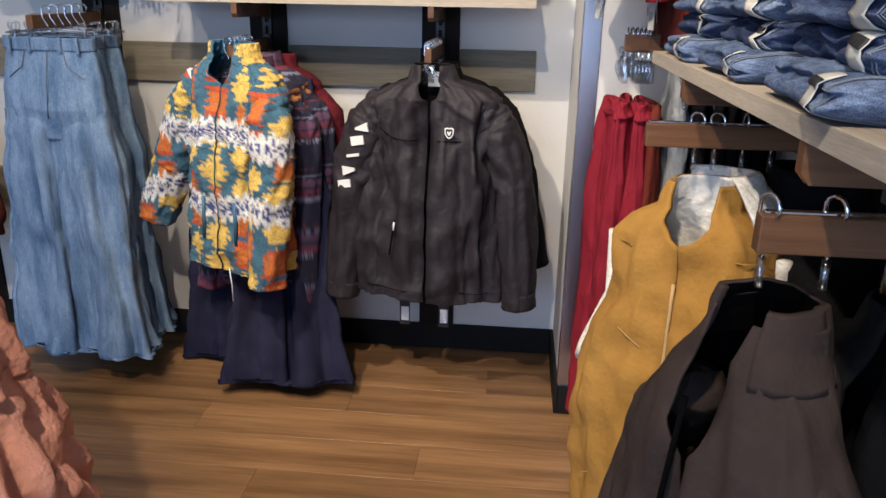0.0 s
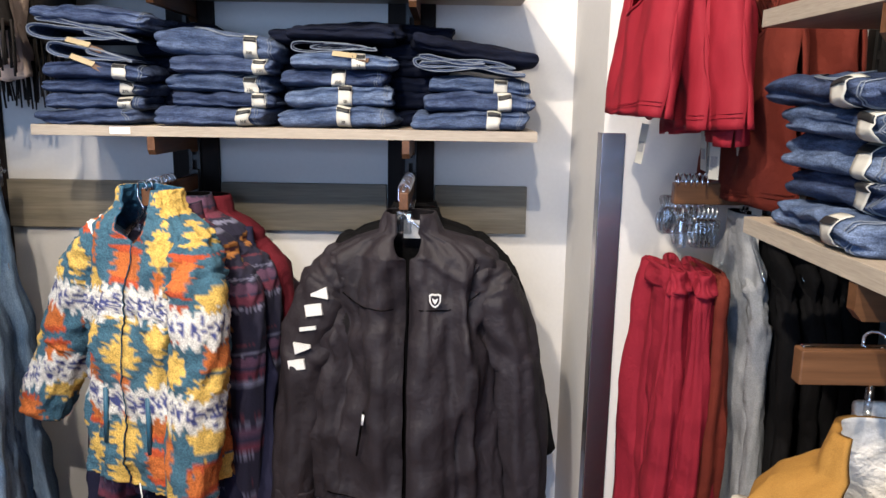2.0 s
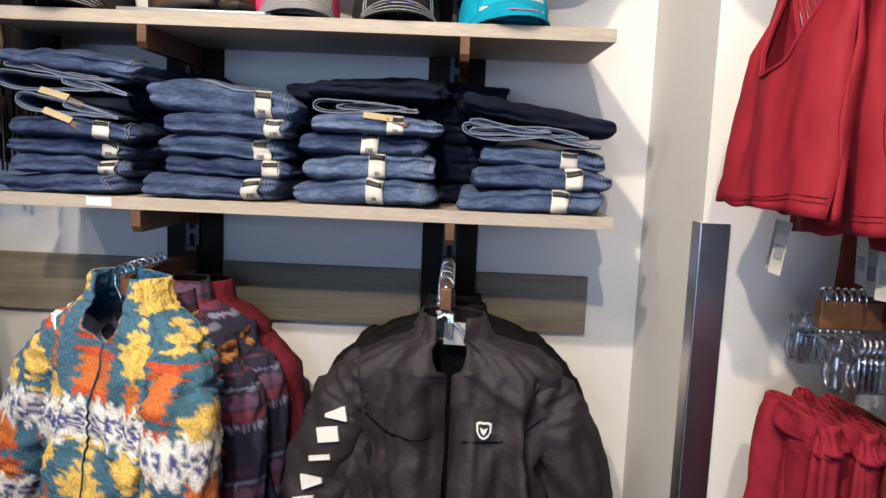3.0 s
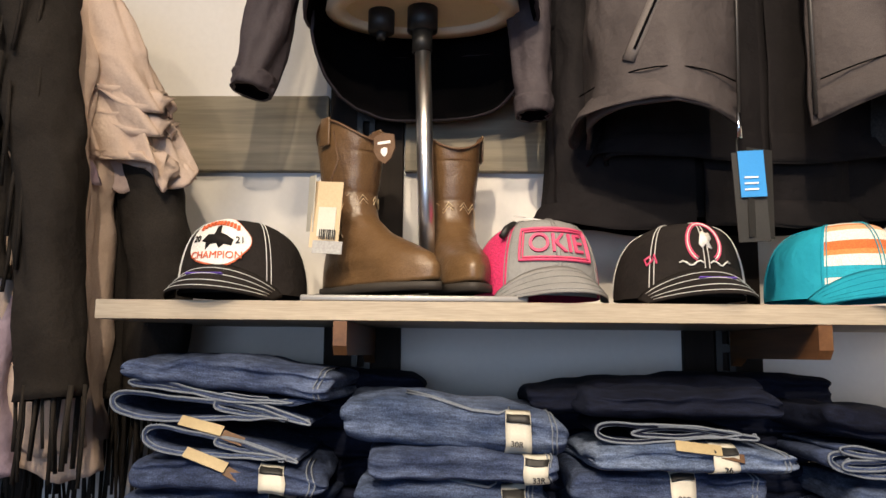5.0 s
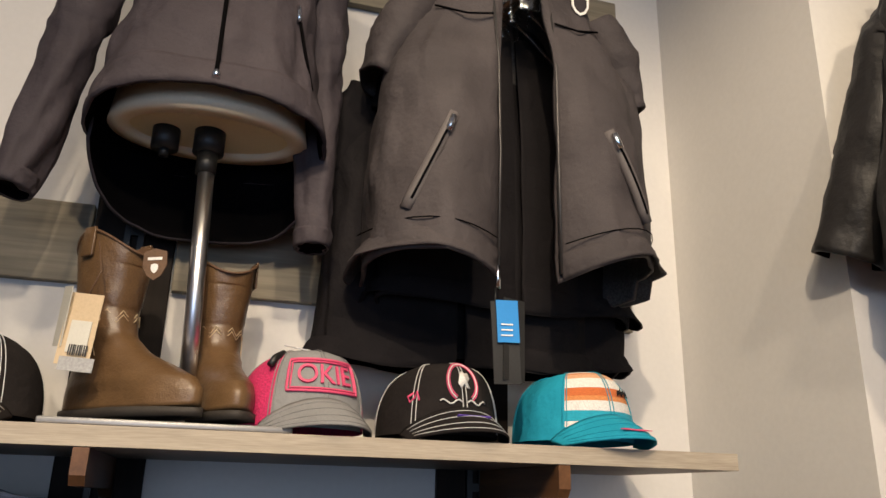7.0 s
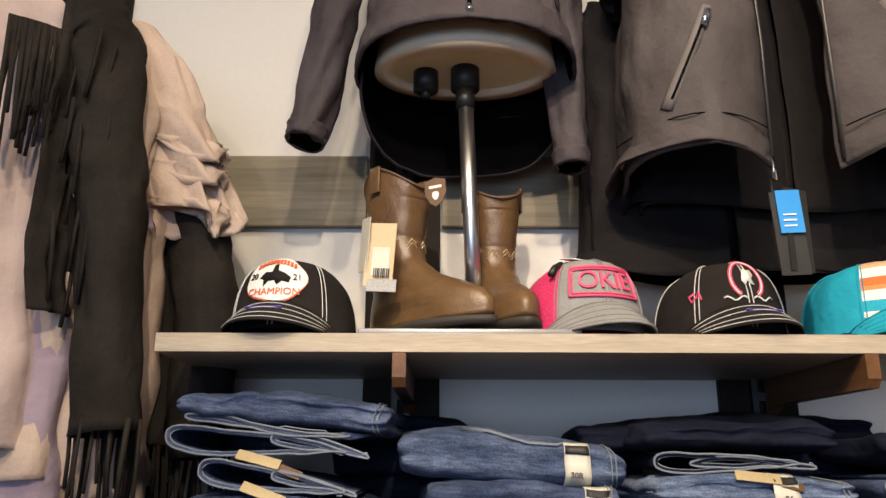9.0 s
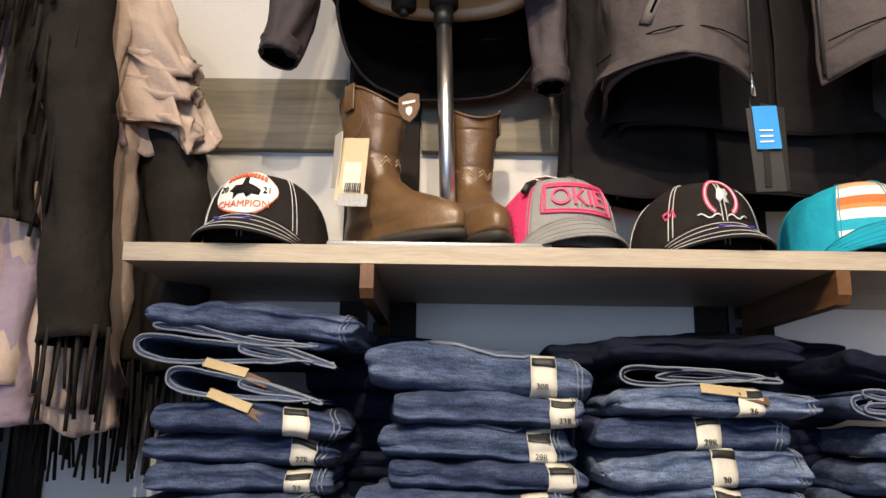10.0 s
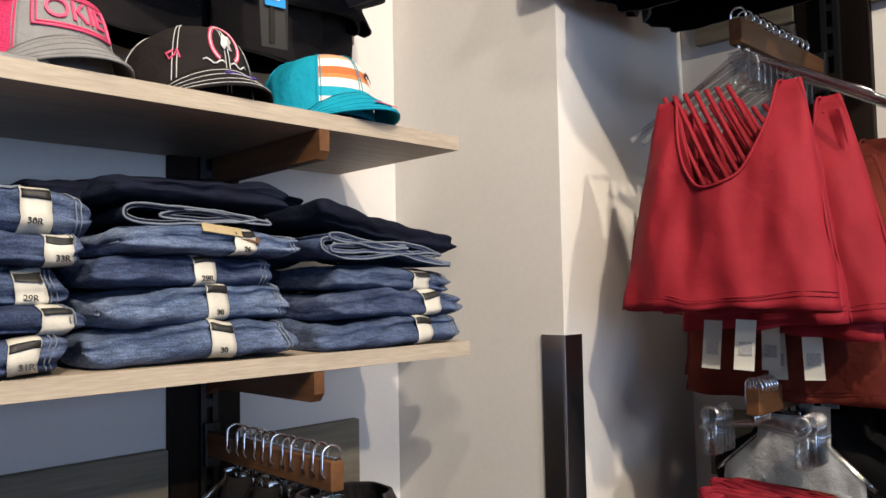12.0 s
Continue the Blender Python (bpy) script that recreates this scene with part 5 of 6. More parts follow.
for k in (k1, k3):
    part("peak_sticker", turned(box(-0.026, 0.026, -0.001, 0.001, -0.004, 0.004, 0.0015), pose(0.0, -0.128, 0.0345, 64)), M_VIOLET, k, "shiny violet strip on the peak", smooth=False)
part("peak_sticker", turned(outline([(-0.03, 0), (-0.012, 0.006), (0.0, 0.001), (0.012, 0.006), (0.03, 0), (0.0, -0.005)], -0.0006, 0.0006), pose(0.0, -0.150, 0.0255, -75)), M_PINKTHREAD, k4, "pink stitched mark on the peak", smooth=False)
part("swing_tag", turned(box(-0.03, 0.03, -0.02, 0.02, -0.0007, 0.0007), pose(-0.005, -0.03, 0.128, 12, 3, 8)), M_WHITE, k2, "white card tag", smooth=False)
part("tag_clip", wire([(-0.045, -0.04, 0.118), (-0.062, -0.055, 0.108), (-0.07, -0.06, 0.096)], 0.005, 8), M_BLACKMETAL, k2, "dark security tag")


# ---- boots ----
def boot(m, label):
    b = thing("cowboy_boot", m, label, "boot", "pair of boots")
    rows = [(0.0, 0.0, 0.050, 0, 0.126, 0.040), (0.08, 0.022, 0.050, 0, 0.126, 0.041), (0.14, 0.042, 0.046, 0, 0.120, 0.039), (0.21, 0.060, 0.028, 0, 0.098, 0.036), (0.29, 0.084, -0.002, 0, 0.066, 0.034), (0.37, 0.110, -0.020, 0, 0.051, 0.034),
            (0.5, 0.15, -0.025, 0, 0.047, 0.037), (0.8, 0.22, -0.026, 0, 0.054, 0.044), (1.0, 0.272, -0.026, 0, 0.059, 0.047)]
    bm = bmesh.new()
    n, k = 40, 44
    rings = []
    for i in range(k + 1):
        t = i / k
        z, cx, cy, a, w = rows_at(rows, t)
        ring = []
        for j in range(n):
            th = 2 * math.pi * j / n
            c, s = math.cos(th), math.sin(th)
            pinch = 1 - 0.28 * max(0, c) ** 3 * (z < 0.08) - 0.10 * (abs(c + 0.1) < 0.5) * (z < 0.03)
            f = 0.0018 * noise.noise(Vector((c * 2, s * 2, z * 30))) + 0.003 * noise.noise(Vector((c, s, z * 45))) * (0.09 < z < 0.16)
            zz = z - (0.034 * abs(c) ** 1.6 * (t > 0.8) * (t - 0.8) / 0.2)
            zz = 0.018 + zz - 0.018 * t
            if z < 0.03:
                zz += 0.004 * max(0, c) ** 4
            ring.append(bm.verts.new((cx + (a + f) * math.copysign(abs(c) ** 0.9, c), cy + (w * pinch + f) * math.copysign(abs(s) ** 0.85, s), zz)))
        rings.append(ring)
    for dz, less in ((0.0, 0.004), (-0.05, 0.014)):
        z, cx, cy, a, w = rows_at(rows, 1)
        rings.append([bm.verts.new((cx + (a - less) * math.cos(q), (w - less) * math.sin(q), 0.272 - 0.034 * abs(math.cos(q)) ** 1.6 + dz)) for q in (2 * math.pi * j / n for j in range(n))])
    for i in range(len(rings) - 1):
        for j in range(n):
            l = (j + 1) % n
            f = bm.faces.new((rings[i][j], rings[i][l], rings[i + 1][l], rings[i + 1][j]))
            f.material_index = 1 if i > k else 0
    bm.faces.new(rings[0][::-1])
    bm.faces.new(rings[-1]).material_index = 1
    part("upper", bm, (M_LEATHER, M_PATCH), b)
    sole = [(0.182 * math.cos(radians(a)) * 0 + (0.048 + (0.134) * math.cos(radians(a))), (0.047 * (1 - 0.26 * max(0, math.cos(radians(a))) ** 3 - 0.16 * (abs(math.cos(radians(a)) + 0.35) < 0.25))) * math.sin(radians(a))) for a in range(0, 360, 12)]
    bm = outline([(x, z) for x, z in sole], -0.018, -0.008)
    part("outsole", turned(bm, pose(0, 0, 0, -90) @ pose(0, 0, 0)), M_SOLE, b)
    heel = [(-0.075 + 0.03 * math.cos(radians(a)) if math.cos(radians(a)) < 0 else -0.075 + 0.03 * math.cos(radians(a)), 0.036 * math.sin(radians(a))) for a in range(0, 360, 20)]
    part("heel", turned(outline(heel, -0.010, 0.0), pose(0.02, 0, 0, -90)), M_SOLE, b)
    for s in (-1, 1):
        for dz in (0.0, 0.006):
            pts = []
            for ang, z in ((88, 0.090), (80, 0.118), (62, 0.140), (48, 0.150), (32, 0.138), (18, 0.150), (8, 0.142)):
                z0, cx, cy, ra, rw = level([(k, -zz, *rest) for k, zz, *rest in rows], -(z + dz - 0.012))
                pts.append((cx + (ra + 0.0015) * math.cos(radians(ang)), s * (rw + 0.0015) * math.sin(radians(ang)), z + dz))
            part("stitched_seam", wire(pts, 0.0008, 5), M_KRAFT, b)
        part("pull_strap", turned(box(-0.012, 0.012, -0.002, 0.002, -0.03, 0.014, 0.0015), pose(-0.026, s * 0.049, 0.262)), M_LEATHER, b)
    part("top_binding", wire([(-0.026 + 0.061 * math.cos(q), 0.049 * math.sin(q), 0.2725 - 0.034 * abs(math.cos(q)) ** 1.6) for q in (2 * math.pi * j / 40 for j in range(40))], 0.0022, 5, closed=True), M_PATCH, b, "dark leather binding")
    return b


PLATE_Z = HAT_Z + 0.010
b1 = boot(pose(-0.172, 2.985, PLATE_Z, 0, 0, -46), "brown leather western boot with hanging kraft tags")
b2 = boot(pose(-0.030, 3.04, PLATE_Z, 0, 0, -80), "brown leather western boot facing the aisle")
inv = (Matrix.Translation((-0.172, 2.985, PLATE_Z)) @ pose(0, 0, 0, 0, 0, -46)).inverted()
tagm = lambda x, y, z, ry=0, rz=0: inv @ pose(x, y, z, 0, ry, rz)
kt = card(tagm(-0.205, 2.905, 1.875, 4, -10), 0.043, 0.095, M_KRAFT, "swing_tag", "kraft paper swing tag", b1)
card(tagm(-0.206, 2.9035, 1.838, 4, -10), 0.026, 0.042, M_PAPER, "tag_print", "", kt)
bm = bmesh.new()
for i in range(9):
    box(-0.012 + i * 0.0027, -0.0108 + i * 0.0027 + 0.0004 * (i % 3), -0.0014, -0.0006, -0.014, 0, bm=bm)
part("tag_barcode", turned(bm, tagm(-0.205, 2.9025, 1.806, 4, -10)), M_INK, kt, smooth=False)
card(tagm(-0.205, 2.9035, 1.79, 4, -10), 0.044, 0.018, M_PALE, "tag_foot", "", kt)
card(tagm(-0.230, 2.912, 1.885, 8, -64), 0.034, 0.080, M_PAPER, "swing_tag", "cream paper swing tag", b1)
hang = [(-0.016, 0.018), (0.0, 0.023), (0.016, 0.018), (0.017, -0.002), (0.010, -0.016), (0, -0.023), (-0.010, -0.016), (-0.017, -0.002)]
lt = part("leather_tag", turned(outline(hang, -0.001, 0.001), tagm(-0.128, 2.908, 1.925, -3, -20)), M_PATCH, b1, "shield-shaped leather tag", smooth=False)
part("leather_tag_mark", turned(outline([(x * 0.3, z * 0.3 - 0.006) for x, z in hang], -0.0018, -0.001), tagm(-0.128, 2.908, 1.925, -3, -20)), M_BADGE, lt, smooth=False)
part("leather_tag_print", turned(box(-0.010, 0.010, -0.0018, -0.001, 0.006, 0.010), tagm(-0.128, 2.908, 1.925, -3, -20)), M_BADGE, lt, smooth=False)
part("tag_cord", turned(wire([(-0.205, 2.906, 1.872), (-0.195, 2.915, 1.91), (-0.205, 2.925, 1.955)], 0.0012, 5), inv), M_PATCH, b1)


# ---- half mannequin and its jacket ----
MX, MY = -0.067, 2.99
bm = bmesh.new()
TX0 = MX - 0.014
wire([(MX, MY, PLATE_Z), (TX0, MY, 2.14)], 0.0125, 20, bm)
for f in bm.faces:
    f.material_index = 0
mark = len(bm.faces)
wire([(TX0, MY, 2.10), (TX0, MY, 2.135)], 0.016, 18, bm)
wire([(TX0, MY, 2.135), (TX0, MY, 2.172)], 0.024, 18, bm)
wire([(TX0 - 0.066, MY + 0.01, 2.138), (TX0 - 0.066, MY + 0.01, 2.172)], 0.021, 16, bm)
wire([(TX0 - 0.066, MY + 0.01, 2.126), (TX0 - 0.066, MY + 0.01, 2.14)], 0.008, 10, bm)
bm.faces.ensure_lookup_table()
for f in bm.faces[mark:]:
    f.material_index = 1
mark = len(bm.faces)
shell([(0, 2.62, TX0, MY, 0.13, 0.09), (0.4, 2.45, TX0, MY, 0.12, 0.085), (0.75, 2.27, TX0, MY, 0.138, 0.10), (1, 2.165, TX0, MY, 0.152, 0.102)], 48, 20, power=0.95, crease=0, thick=0.03, bm=bm)
bm.faces.ensure_lookup_table()
for f in bm.faces[mark:]:
    f.material_index = 2
mark = len(bm.faces)
lid = [bm.verts.new((TX0 + 0.127 * math.cos(a), MY + 0.080 * math.sin(a), 2.172)) for a in (2 * math.pi * k / 40 for k in range(40))]
bm.faces.new(lid)
bm.faces.ensure_lookup_table()
bm.faces[mark].material_index = 3
mark = len(bm.faces)
box(-0.232, 0.072, 2.858, 3.12, HAT_Z + 0.001, PLATE_Z - 0.0005, 0.002, 2, bm)
bm.faces.ensure_lookup_table()
for f in bm.faces[mark:]:
    f.material_index = 4
tagged(part("mannequin_torso", bm, (M_POLE, M_BLACKMETAL, M_CREAM, M_CREAM2, M_PLATE)), "cream half-torso mannequin on a steel pole and plate", "mannequin")

mb = [(0, 2.74, 0, 0, 0.06, 0.05), (0.08, 2.69, 0, 0, 0.075, 0.06), (0.16, 2.655, 0, 0, 0.15, 0.075), (0.26, 2.60, 0, 0, 0.165, 0.10), (0.55, 2.42, 0, 0, 0.135, 0.10), (0.8, 2.26, 0, 0, 0.158, 0.125), (1, 2.145, 0, 0, 0.176, 0.142)]
_z, _x, _y, _a, _b2 = rows_at(mb, 0.90)


def rise(bm):
    """The hem is cut higher in front than at the sides."""
    for v in bm.verts:
        if v.co.y < 0:
            v.co.z += 0.036 * (-v.co.y / 0.142) ** 1.6 * max(0.0, min(1.0, (2.34 - v.co.z) / 0.19))
    return pleat(bm, [(-0.06, 2.50, -0.10, 2.20, 0.02, 0.006), (0.05, 2.48, 0.10, 2.20, 0.018, 0.006), (-0.12, 2.40, -0.15, 2.18, 0.02, -0.006)])



mj = jacket(pose(TX0, MY, 0), (M_GRAPHITE, M_SHADED_LINING), "charcoal soft-shell jacket on a half-torso mannequin", mb,
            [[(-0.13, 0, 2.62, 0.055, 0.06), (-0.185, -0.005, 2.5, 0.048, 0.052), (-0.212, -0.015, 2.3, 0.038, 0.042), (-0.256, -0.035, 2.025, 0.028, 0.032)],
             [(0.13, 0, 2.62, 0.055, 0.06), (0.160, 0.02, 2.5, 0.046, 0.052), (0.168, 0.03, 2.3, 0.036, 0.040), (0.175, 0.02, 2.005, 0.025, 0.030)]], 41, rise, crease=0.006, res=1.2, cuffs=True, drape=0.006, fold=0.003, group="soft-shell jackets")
part("hem_band", rise(shell([(0, _z, 0, 0, _a + 0.003, _b2 + 0.003), (1, 2.144, 0, 0, 0.179, 0.145)], 72, 5, crease=0.003, seed=41, thick=0.005, fold=0.003, drape=0.004)), (M_GRAPHITE, M_SHADED_LINING), mj)
# The near-black inside of this tail carries the shade under the jacket.
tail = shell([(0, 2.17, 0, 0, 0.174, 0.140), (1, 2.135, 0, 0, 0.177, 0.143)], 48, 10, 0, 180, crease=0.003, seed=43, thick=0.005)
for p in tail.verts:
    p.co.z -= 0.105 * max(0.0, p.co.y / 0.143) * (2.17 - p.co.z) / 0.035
part("back_hem", tail, (M_GRAPHITE, M_SHADED_LINING), mj, "longer back hem, its lining darkened to the shade beneath")
part("zip", rise(laid(mb, [(0.003, 2.6 - 0.036 * k) for k in range(13)], 0.0035, 0.004)), M_SHADED_LINING, mj, "black front zip")
part("zip_pull", rise(laid(mb, [(0.003, 2.166), (0.003, 2.160), (0.003, 2.154)], 0.006, 0.006)), M_CHROME, mj, "silver zip end")
part("pocket_zip", laid(mb, [(0.115, 2.36), (0.128, 2.30), (0.145, 2.23)], 0.003, 0.004), M_SHADED_LINING, mj)
part("zip_pull", laid(mb, [(0.113, 2.375), (0.116, 2.345)], 0.004, 0.006), M_CHROME, mj, "silver zip pull")

# ---- soft-shell vests on the upper arm ----
vb = [(0, 0.02, 0, 0, 0.075, 0.055), (0.06, -0.02, 0, 0, 0.085, 0.06), (0.12, -0.05, 0, 0, 0.15, 0.07), (0.22, -0.13, 0, 0, 0.172, 0.09), (0.40, -0.25, 0, 0, 0.225, 0.115), (0.7, -0.42, 0, 0, 0.240, 0.125), (1, -0.605, 0, 0, 0.243, 0.125)]


def vest(m, mats, label, gap, seed, detail):
    v = thing("vest", m, label, "vest", "soft-shell vests")

    def bulge(bm):
        """The unzipped fronts swing out between the zip and the side."""
        for p in bm.verts if detail else ():
            low = max(0.0, min(1.0, (-0.15 - p.co.z) / 0.45))
            u = max(0.0, min(1.0, (abs(p.co.x) - 0.045) / 0.20))
            if p.co.y < 0.02:
                p.co.y -= low * (0.042 * math.sin(math.pi * u) - 0.02 * (1 - u) ** 3)
                p.co.z -= low * 0.02 * (1 - u) ** 2 - (low * 0.03 * u if p.co.x > 0 else 0.0)
        return bm

    part("body", bulge(shell(vb, 84, 60, 270 + gap, 630 - gap, crease=0.005, fold=0.006, seed=seed, thick=0.006, hem=0.02, drape=0.008)), mats, v)
    z1, x1, y1, a1, b1 = rows_at(vb, 0.92)
    part("hem_band", bulge(shell([(0, z1, 0, 0, a1 + 0.003, b1 + 0.003), (1, -0.602, 0, 0, 0.2715, 0.1285)], 84, 5, 270 + gap, 630 - gap, crease=0.004, fold=0.006, seed=seed, thick=0.005, hem=0.02, drape=0.006)), mats, v)
    for s in (-1, 1):
        rows = [(s * 0.165, 0.0, -0.10, 0.045, 0.07), (s * 0.20, 0.0, -0.17, 0.05, 0.075), (s * 0.235, 0.01, -0.26, 0.03, 0.065)]
        part("armhole", sleeve(rows, 24, 14, 0.005, seed + s, recess=0.05), mats, v)
    if detail:
        for s in (-1, 1):
            part("front_zip", bulge(laid(vb, [(s * 0.052, -0.1), (s * 0.050, -0.25), (s * 0.048, -0.42), (s * 0.050, -0.595)], 0.0026, 0.004)), M_ZIP, v, "dull zip teeth")
            part("hem_seam", bulge(laid(vb, [(s * (0.055 + 0.022 * k), -0.552) for k in range(10)], 0.0011, 0.0078)), M_SHADED_LINING, v)
            part("yoke_seam", bulge(laid(vb, [(s * 0.055, -0.16), (s * 0.1, -0.165), (s * 0.15, -0.14)], 0.002, 0.007)), M_SHADED_LINING, v)
            pk = part("pocket_welt", bulge(laid(vb, [(s * (0.128 + 0.0085 * k), -0.375 - 0.02 * k) for k in range(9)], 0.0105, 0.0035)), M_WELT, v, "grey bonded pocket welt")
            part("pocket_zip", bulge(laid(vb, [(s * (0.131 + 0.0085 * k), -0.383 - 0.02 * k) for k in range(8)], 0.0020, 0.0135)), M_SHADED_LINING, pk)
            part("zip_pull", bulge(laid(vb, [(s * 0.132, -0.385), (s * 0.141, -0.412)], 0.0055, 0.016)), M_CHROME, pk, "silver zip pull")
        lg = part("chest_emblem", turned(outline([(x * 0.9, z * 0.9) for x, z in shield], -0.002, 0), pose(*front(vb, 0.115, -0.095, 0.008))), M_BADGE, v, "small white shield emblem", smooth=False)
        part("emblem_field", turned(outline([(x * 0.66, z * 0.66) for x, z in shield], -0.0028, -0.001), pose(*front(vb, 0.115, -0.095, 0.008))), M_CHAR, lg, smooth=False)
        part("zip_end", bulge(laid(vb, [(-0.05, -0.592), (-0.05, -0.625)], 0.005, 0.004)), M_CHROME, v, "silver zip slider")
        part("tag_cord", wire([(-0.05, -0.10, -0.64), (-0.052, -0.102, -0.665)], 0.0014, 5), M_INK, v)
        for dx, dz, rz in ((0.018, 0.0, 25), (0.0, 0.006, 5)):
            card(pose(-0.045 + dx, -0.122 + dx * 0.3, -0.66 - dz, 0, -3 + dx * 200, rz), 0.042, 0.12, M_INK, "swing_tag", "black card swing tag", v)
        card(pose(-0.042, -0.1265, -0.665, 0, -3, 4), 0.034, 0.062, M_BLUE, "tag_front", "bright blue tag panel", v)
        for k in range(3):
            card(pose(-0.042, -0.128, -0.70 - 0.008 * k, 0, -3, 4), 0.018, 0.002, M_WHITE, "tag_print", "", v)
    return v


VX = 0.412
vest(pose(VX, 2.965, 2.57, 0, 0, -3), (M_VESTGREY, M_MESH), "charcoal soft-shell vest with an open zip front", 7, 51, True)
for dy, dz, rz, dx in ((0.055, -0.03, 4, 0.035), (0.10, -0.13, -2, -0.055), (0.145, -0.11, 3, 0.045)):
    vest(pose(VX + dx, 3.02 + dy * 0.6, 2.57 + dz, 0, 0, rz) @ Matrix.Diagonal((1, 0.4, 1, 1)), (M_DARKGREY, M_SHADED_LINING), "black soft-shell vest hanging behind another", 0.5, 53 + dy * 100, False)
for i in range(4):
    hanger(pose(0.433, 2.90 + 0.05 * i, UP_Z + 0.002, 0, 0, (-6, 8, 4, -3)[i]))

# ---- suede fringe jackets and cotton tees on the upper left arm ----
AX, AZ = BACK_X[0], 2.38


def fringe(parent, pts, length, mat, seed, spread=0.006):
    r = random.Random(seed)
    bm = bmesh.new()
    for x, y, z in pts:
        l = length * r.uniform(0.5, 0.9)
        dx, dy = r.uniform(-spread, spread), r.uniform(-spread, spread)
        wire([(x, y, z + 0.01), (x + dx * 0.6, y + dy, z - l * 0.5), (x + dx + r.uniform(-0.004, 0.004), y + dy * 1.5, z - l)], r.uniform(0.0022, 0.0040), 4, bm)
    return part("fringe", bm, mat, parent, "long cut suede fringe")


f1 = jacket(pose(AX - 0.025, 2.84, AZ - 0.02, 0, 0, 22), (M_SUEDE, M_SHADED_LINING), "black suede jacket with long fringe on a hanger", soft_body(0.18, 0.19, -0.63, 0.065, 0.10),
            [[(-0.16, 0, -0.12, 0.055, 0.06), (-0.21, 0, -0.2, 0.06, 0.06), (-0.24, 0, -0.45, 0.055, 0.055), (-0.26, 0, -0.78, 0.05, 0.05)],
             [(0.16, 0, -0.12, 0.050, 0.06), (0.205, -0.02, -0.2, 0.054, 0.060), (0.238, -0.05, -0.45, 0.046, 0.05), (0.268, -0.08, -0.79, 0.041, 0.045)]], 61, lambda bm: pleat(bm, [(0.13, -0.25, 0.12, -0.6, 0.02, 0.012), (0.17, -0.3, 0.16, -0.6, 0.015, -0.012)]), open_front=46, crease=0.006, group="fringe jackets", drape=0.02)
fringe(f1, [(0.225 + 0.085 * k / 17, -0.08 + 0.045 * math.sin(k * 1.7), -0.78) for k in range(18)], 0.14, M_SUEDE, 1)
fringe(f1, [front(soft_body(0.18, 0.19, -0.63, 0.065, 0.10), 0.08 + 0.075 * k / 30, -0.22, 0.004) for k in range(31)], 0.22, M_SUEDE, 2)
fringe(f1, [(0.20 + 0.028 * math.sin(k * 2.3), -0.075 - 0.02 * math.cos(k), -0.22 - 0.022 * k) for k in range(16)], 0.16, M_SUEDE, 7, 0.010)
f2 = jacket(pose(AX + 0.07, 3.05, AZ - 0.16, 0, 0, 6), (M_SUEDE, M_SHADED_LINING), "black suede jacket with long fringe behind cotton tees", soft_body(0.18, 0.2, -0.66, 0.065, 0.06), soft_arms(0.18, 0.25, -0.68, 0.24, 0.05), 64, group="fringe jackets", res=0.8)
fringe(f2, [(0.02 + 0.19 * k / 30, 0.03 * math.sin(k * 2.1), -0.67) for k in range(31)] + [(0.02 + 0.27 * k / 44, 0.035 * math.sin(k * 1.3), -0.67) for k in range(45)], 0.20, M_SUEDE, 3, 0.012)


def tee(m, mat, label, length, seed, cuff=0.27, drop=1.0, deep=0.055):
    t = thing("tee_shirt", m, label, "tee shirt", "cotton tees")
    rows = soft_body(0.19, 0.21, -length, 0.075, deep, -0.06)
    part("body", shell(rows, 64, 50, crease=0.006, fold=0.02, waves=6, seed=seed, hem=0.04, drape=0.02), (mat, mat), t)
    for s in (-1, 1):
        rows = [(0, -0.125, s * 0.165, 0, 0.035, 0.030), (0.3, -0.21, s * 0.19, -0.008, 0.055, 0.030), (0.7, -0.35, s * (cuff - 0.05), -0.012, 0.068, 0.022), (1, -0.465, s * (cuff - 0.018), -0.012, 0.082, 0.016)]
        rows = [(p, -0.125 + (z + 0.125) * drop, *rest) for p, z, *rest in rows]
        part("sleeve", shell(rows, 72, 36, crease=0.003, fold=0.013, waves=4, gather=1.1, seed=seed + s * 3, hem=0.05, thick=0.003, drape=0.009), (mat, mat), t)
        z1, x1, y1, a1, b1 = rows_at(rows, 0.92)
        part("sleeve_hem", shell([(0, z1, x1, y1, a1 + 0.003, b1 + 0.003), (1, rows[-1][1] - 0.001, s * (cuff - 0.018), -0.012, 0.085, 0.019)], 72, 4, crease=0.003, fold=0.012, waves=4, gather=0.05, seed=seed + s * 3, hem=0.05, thick=0.003), (mat, mat), t)
    return t


tee(pose(AX - 0.03, 2.86, AZ - 0.02, 0, 0, 20), M_PINK, "pale pink cotton tee shirt under an open jacket", 0.83, 79, 0.20, 0.5, 0.05)
tee_a = tee(pose(AX + 0.03, 2.915, AZ - 0.03, 0, 0, 14), M_BEIGE, "dusty pink cotton tee shirt on a hanger", 0.84, 71, 0.262, 0.62)
tee(pose(AX + 0.015, 2.96, AZ - 0.02, 0, 0, 8), M_BEIGE, "dusty pink cotton tee shirt on a hanger", 0.86, 72, 0.272, 0.95)
tee(pose(AX - 0.005, 2.99, AZ - 0.02, 0, 0, 12), M_PINK, "pale pink cotton tee shirt on a hanger", 0.85, 73, 0.24)
tee(pose(AX + 0.045, 2.935, AZ - 0.07, 0, 0, 20), M_BEIGE, "dusty pink cotton tee shirt with a drooping sleeve", 0.80, 77, 0.272, 0.80)
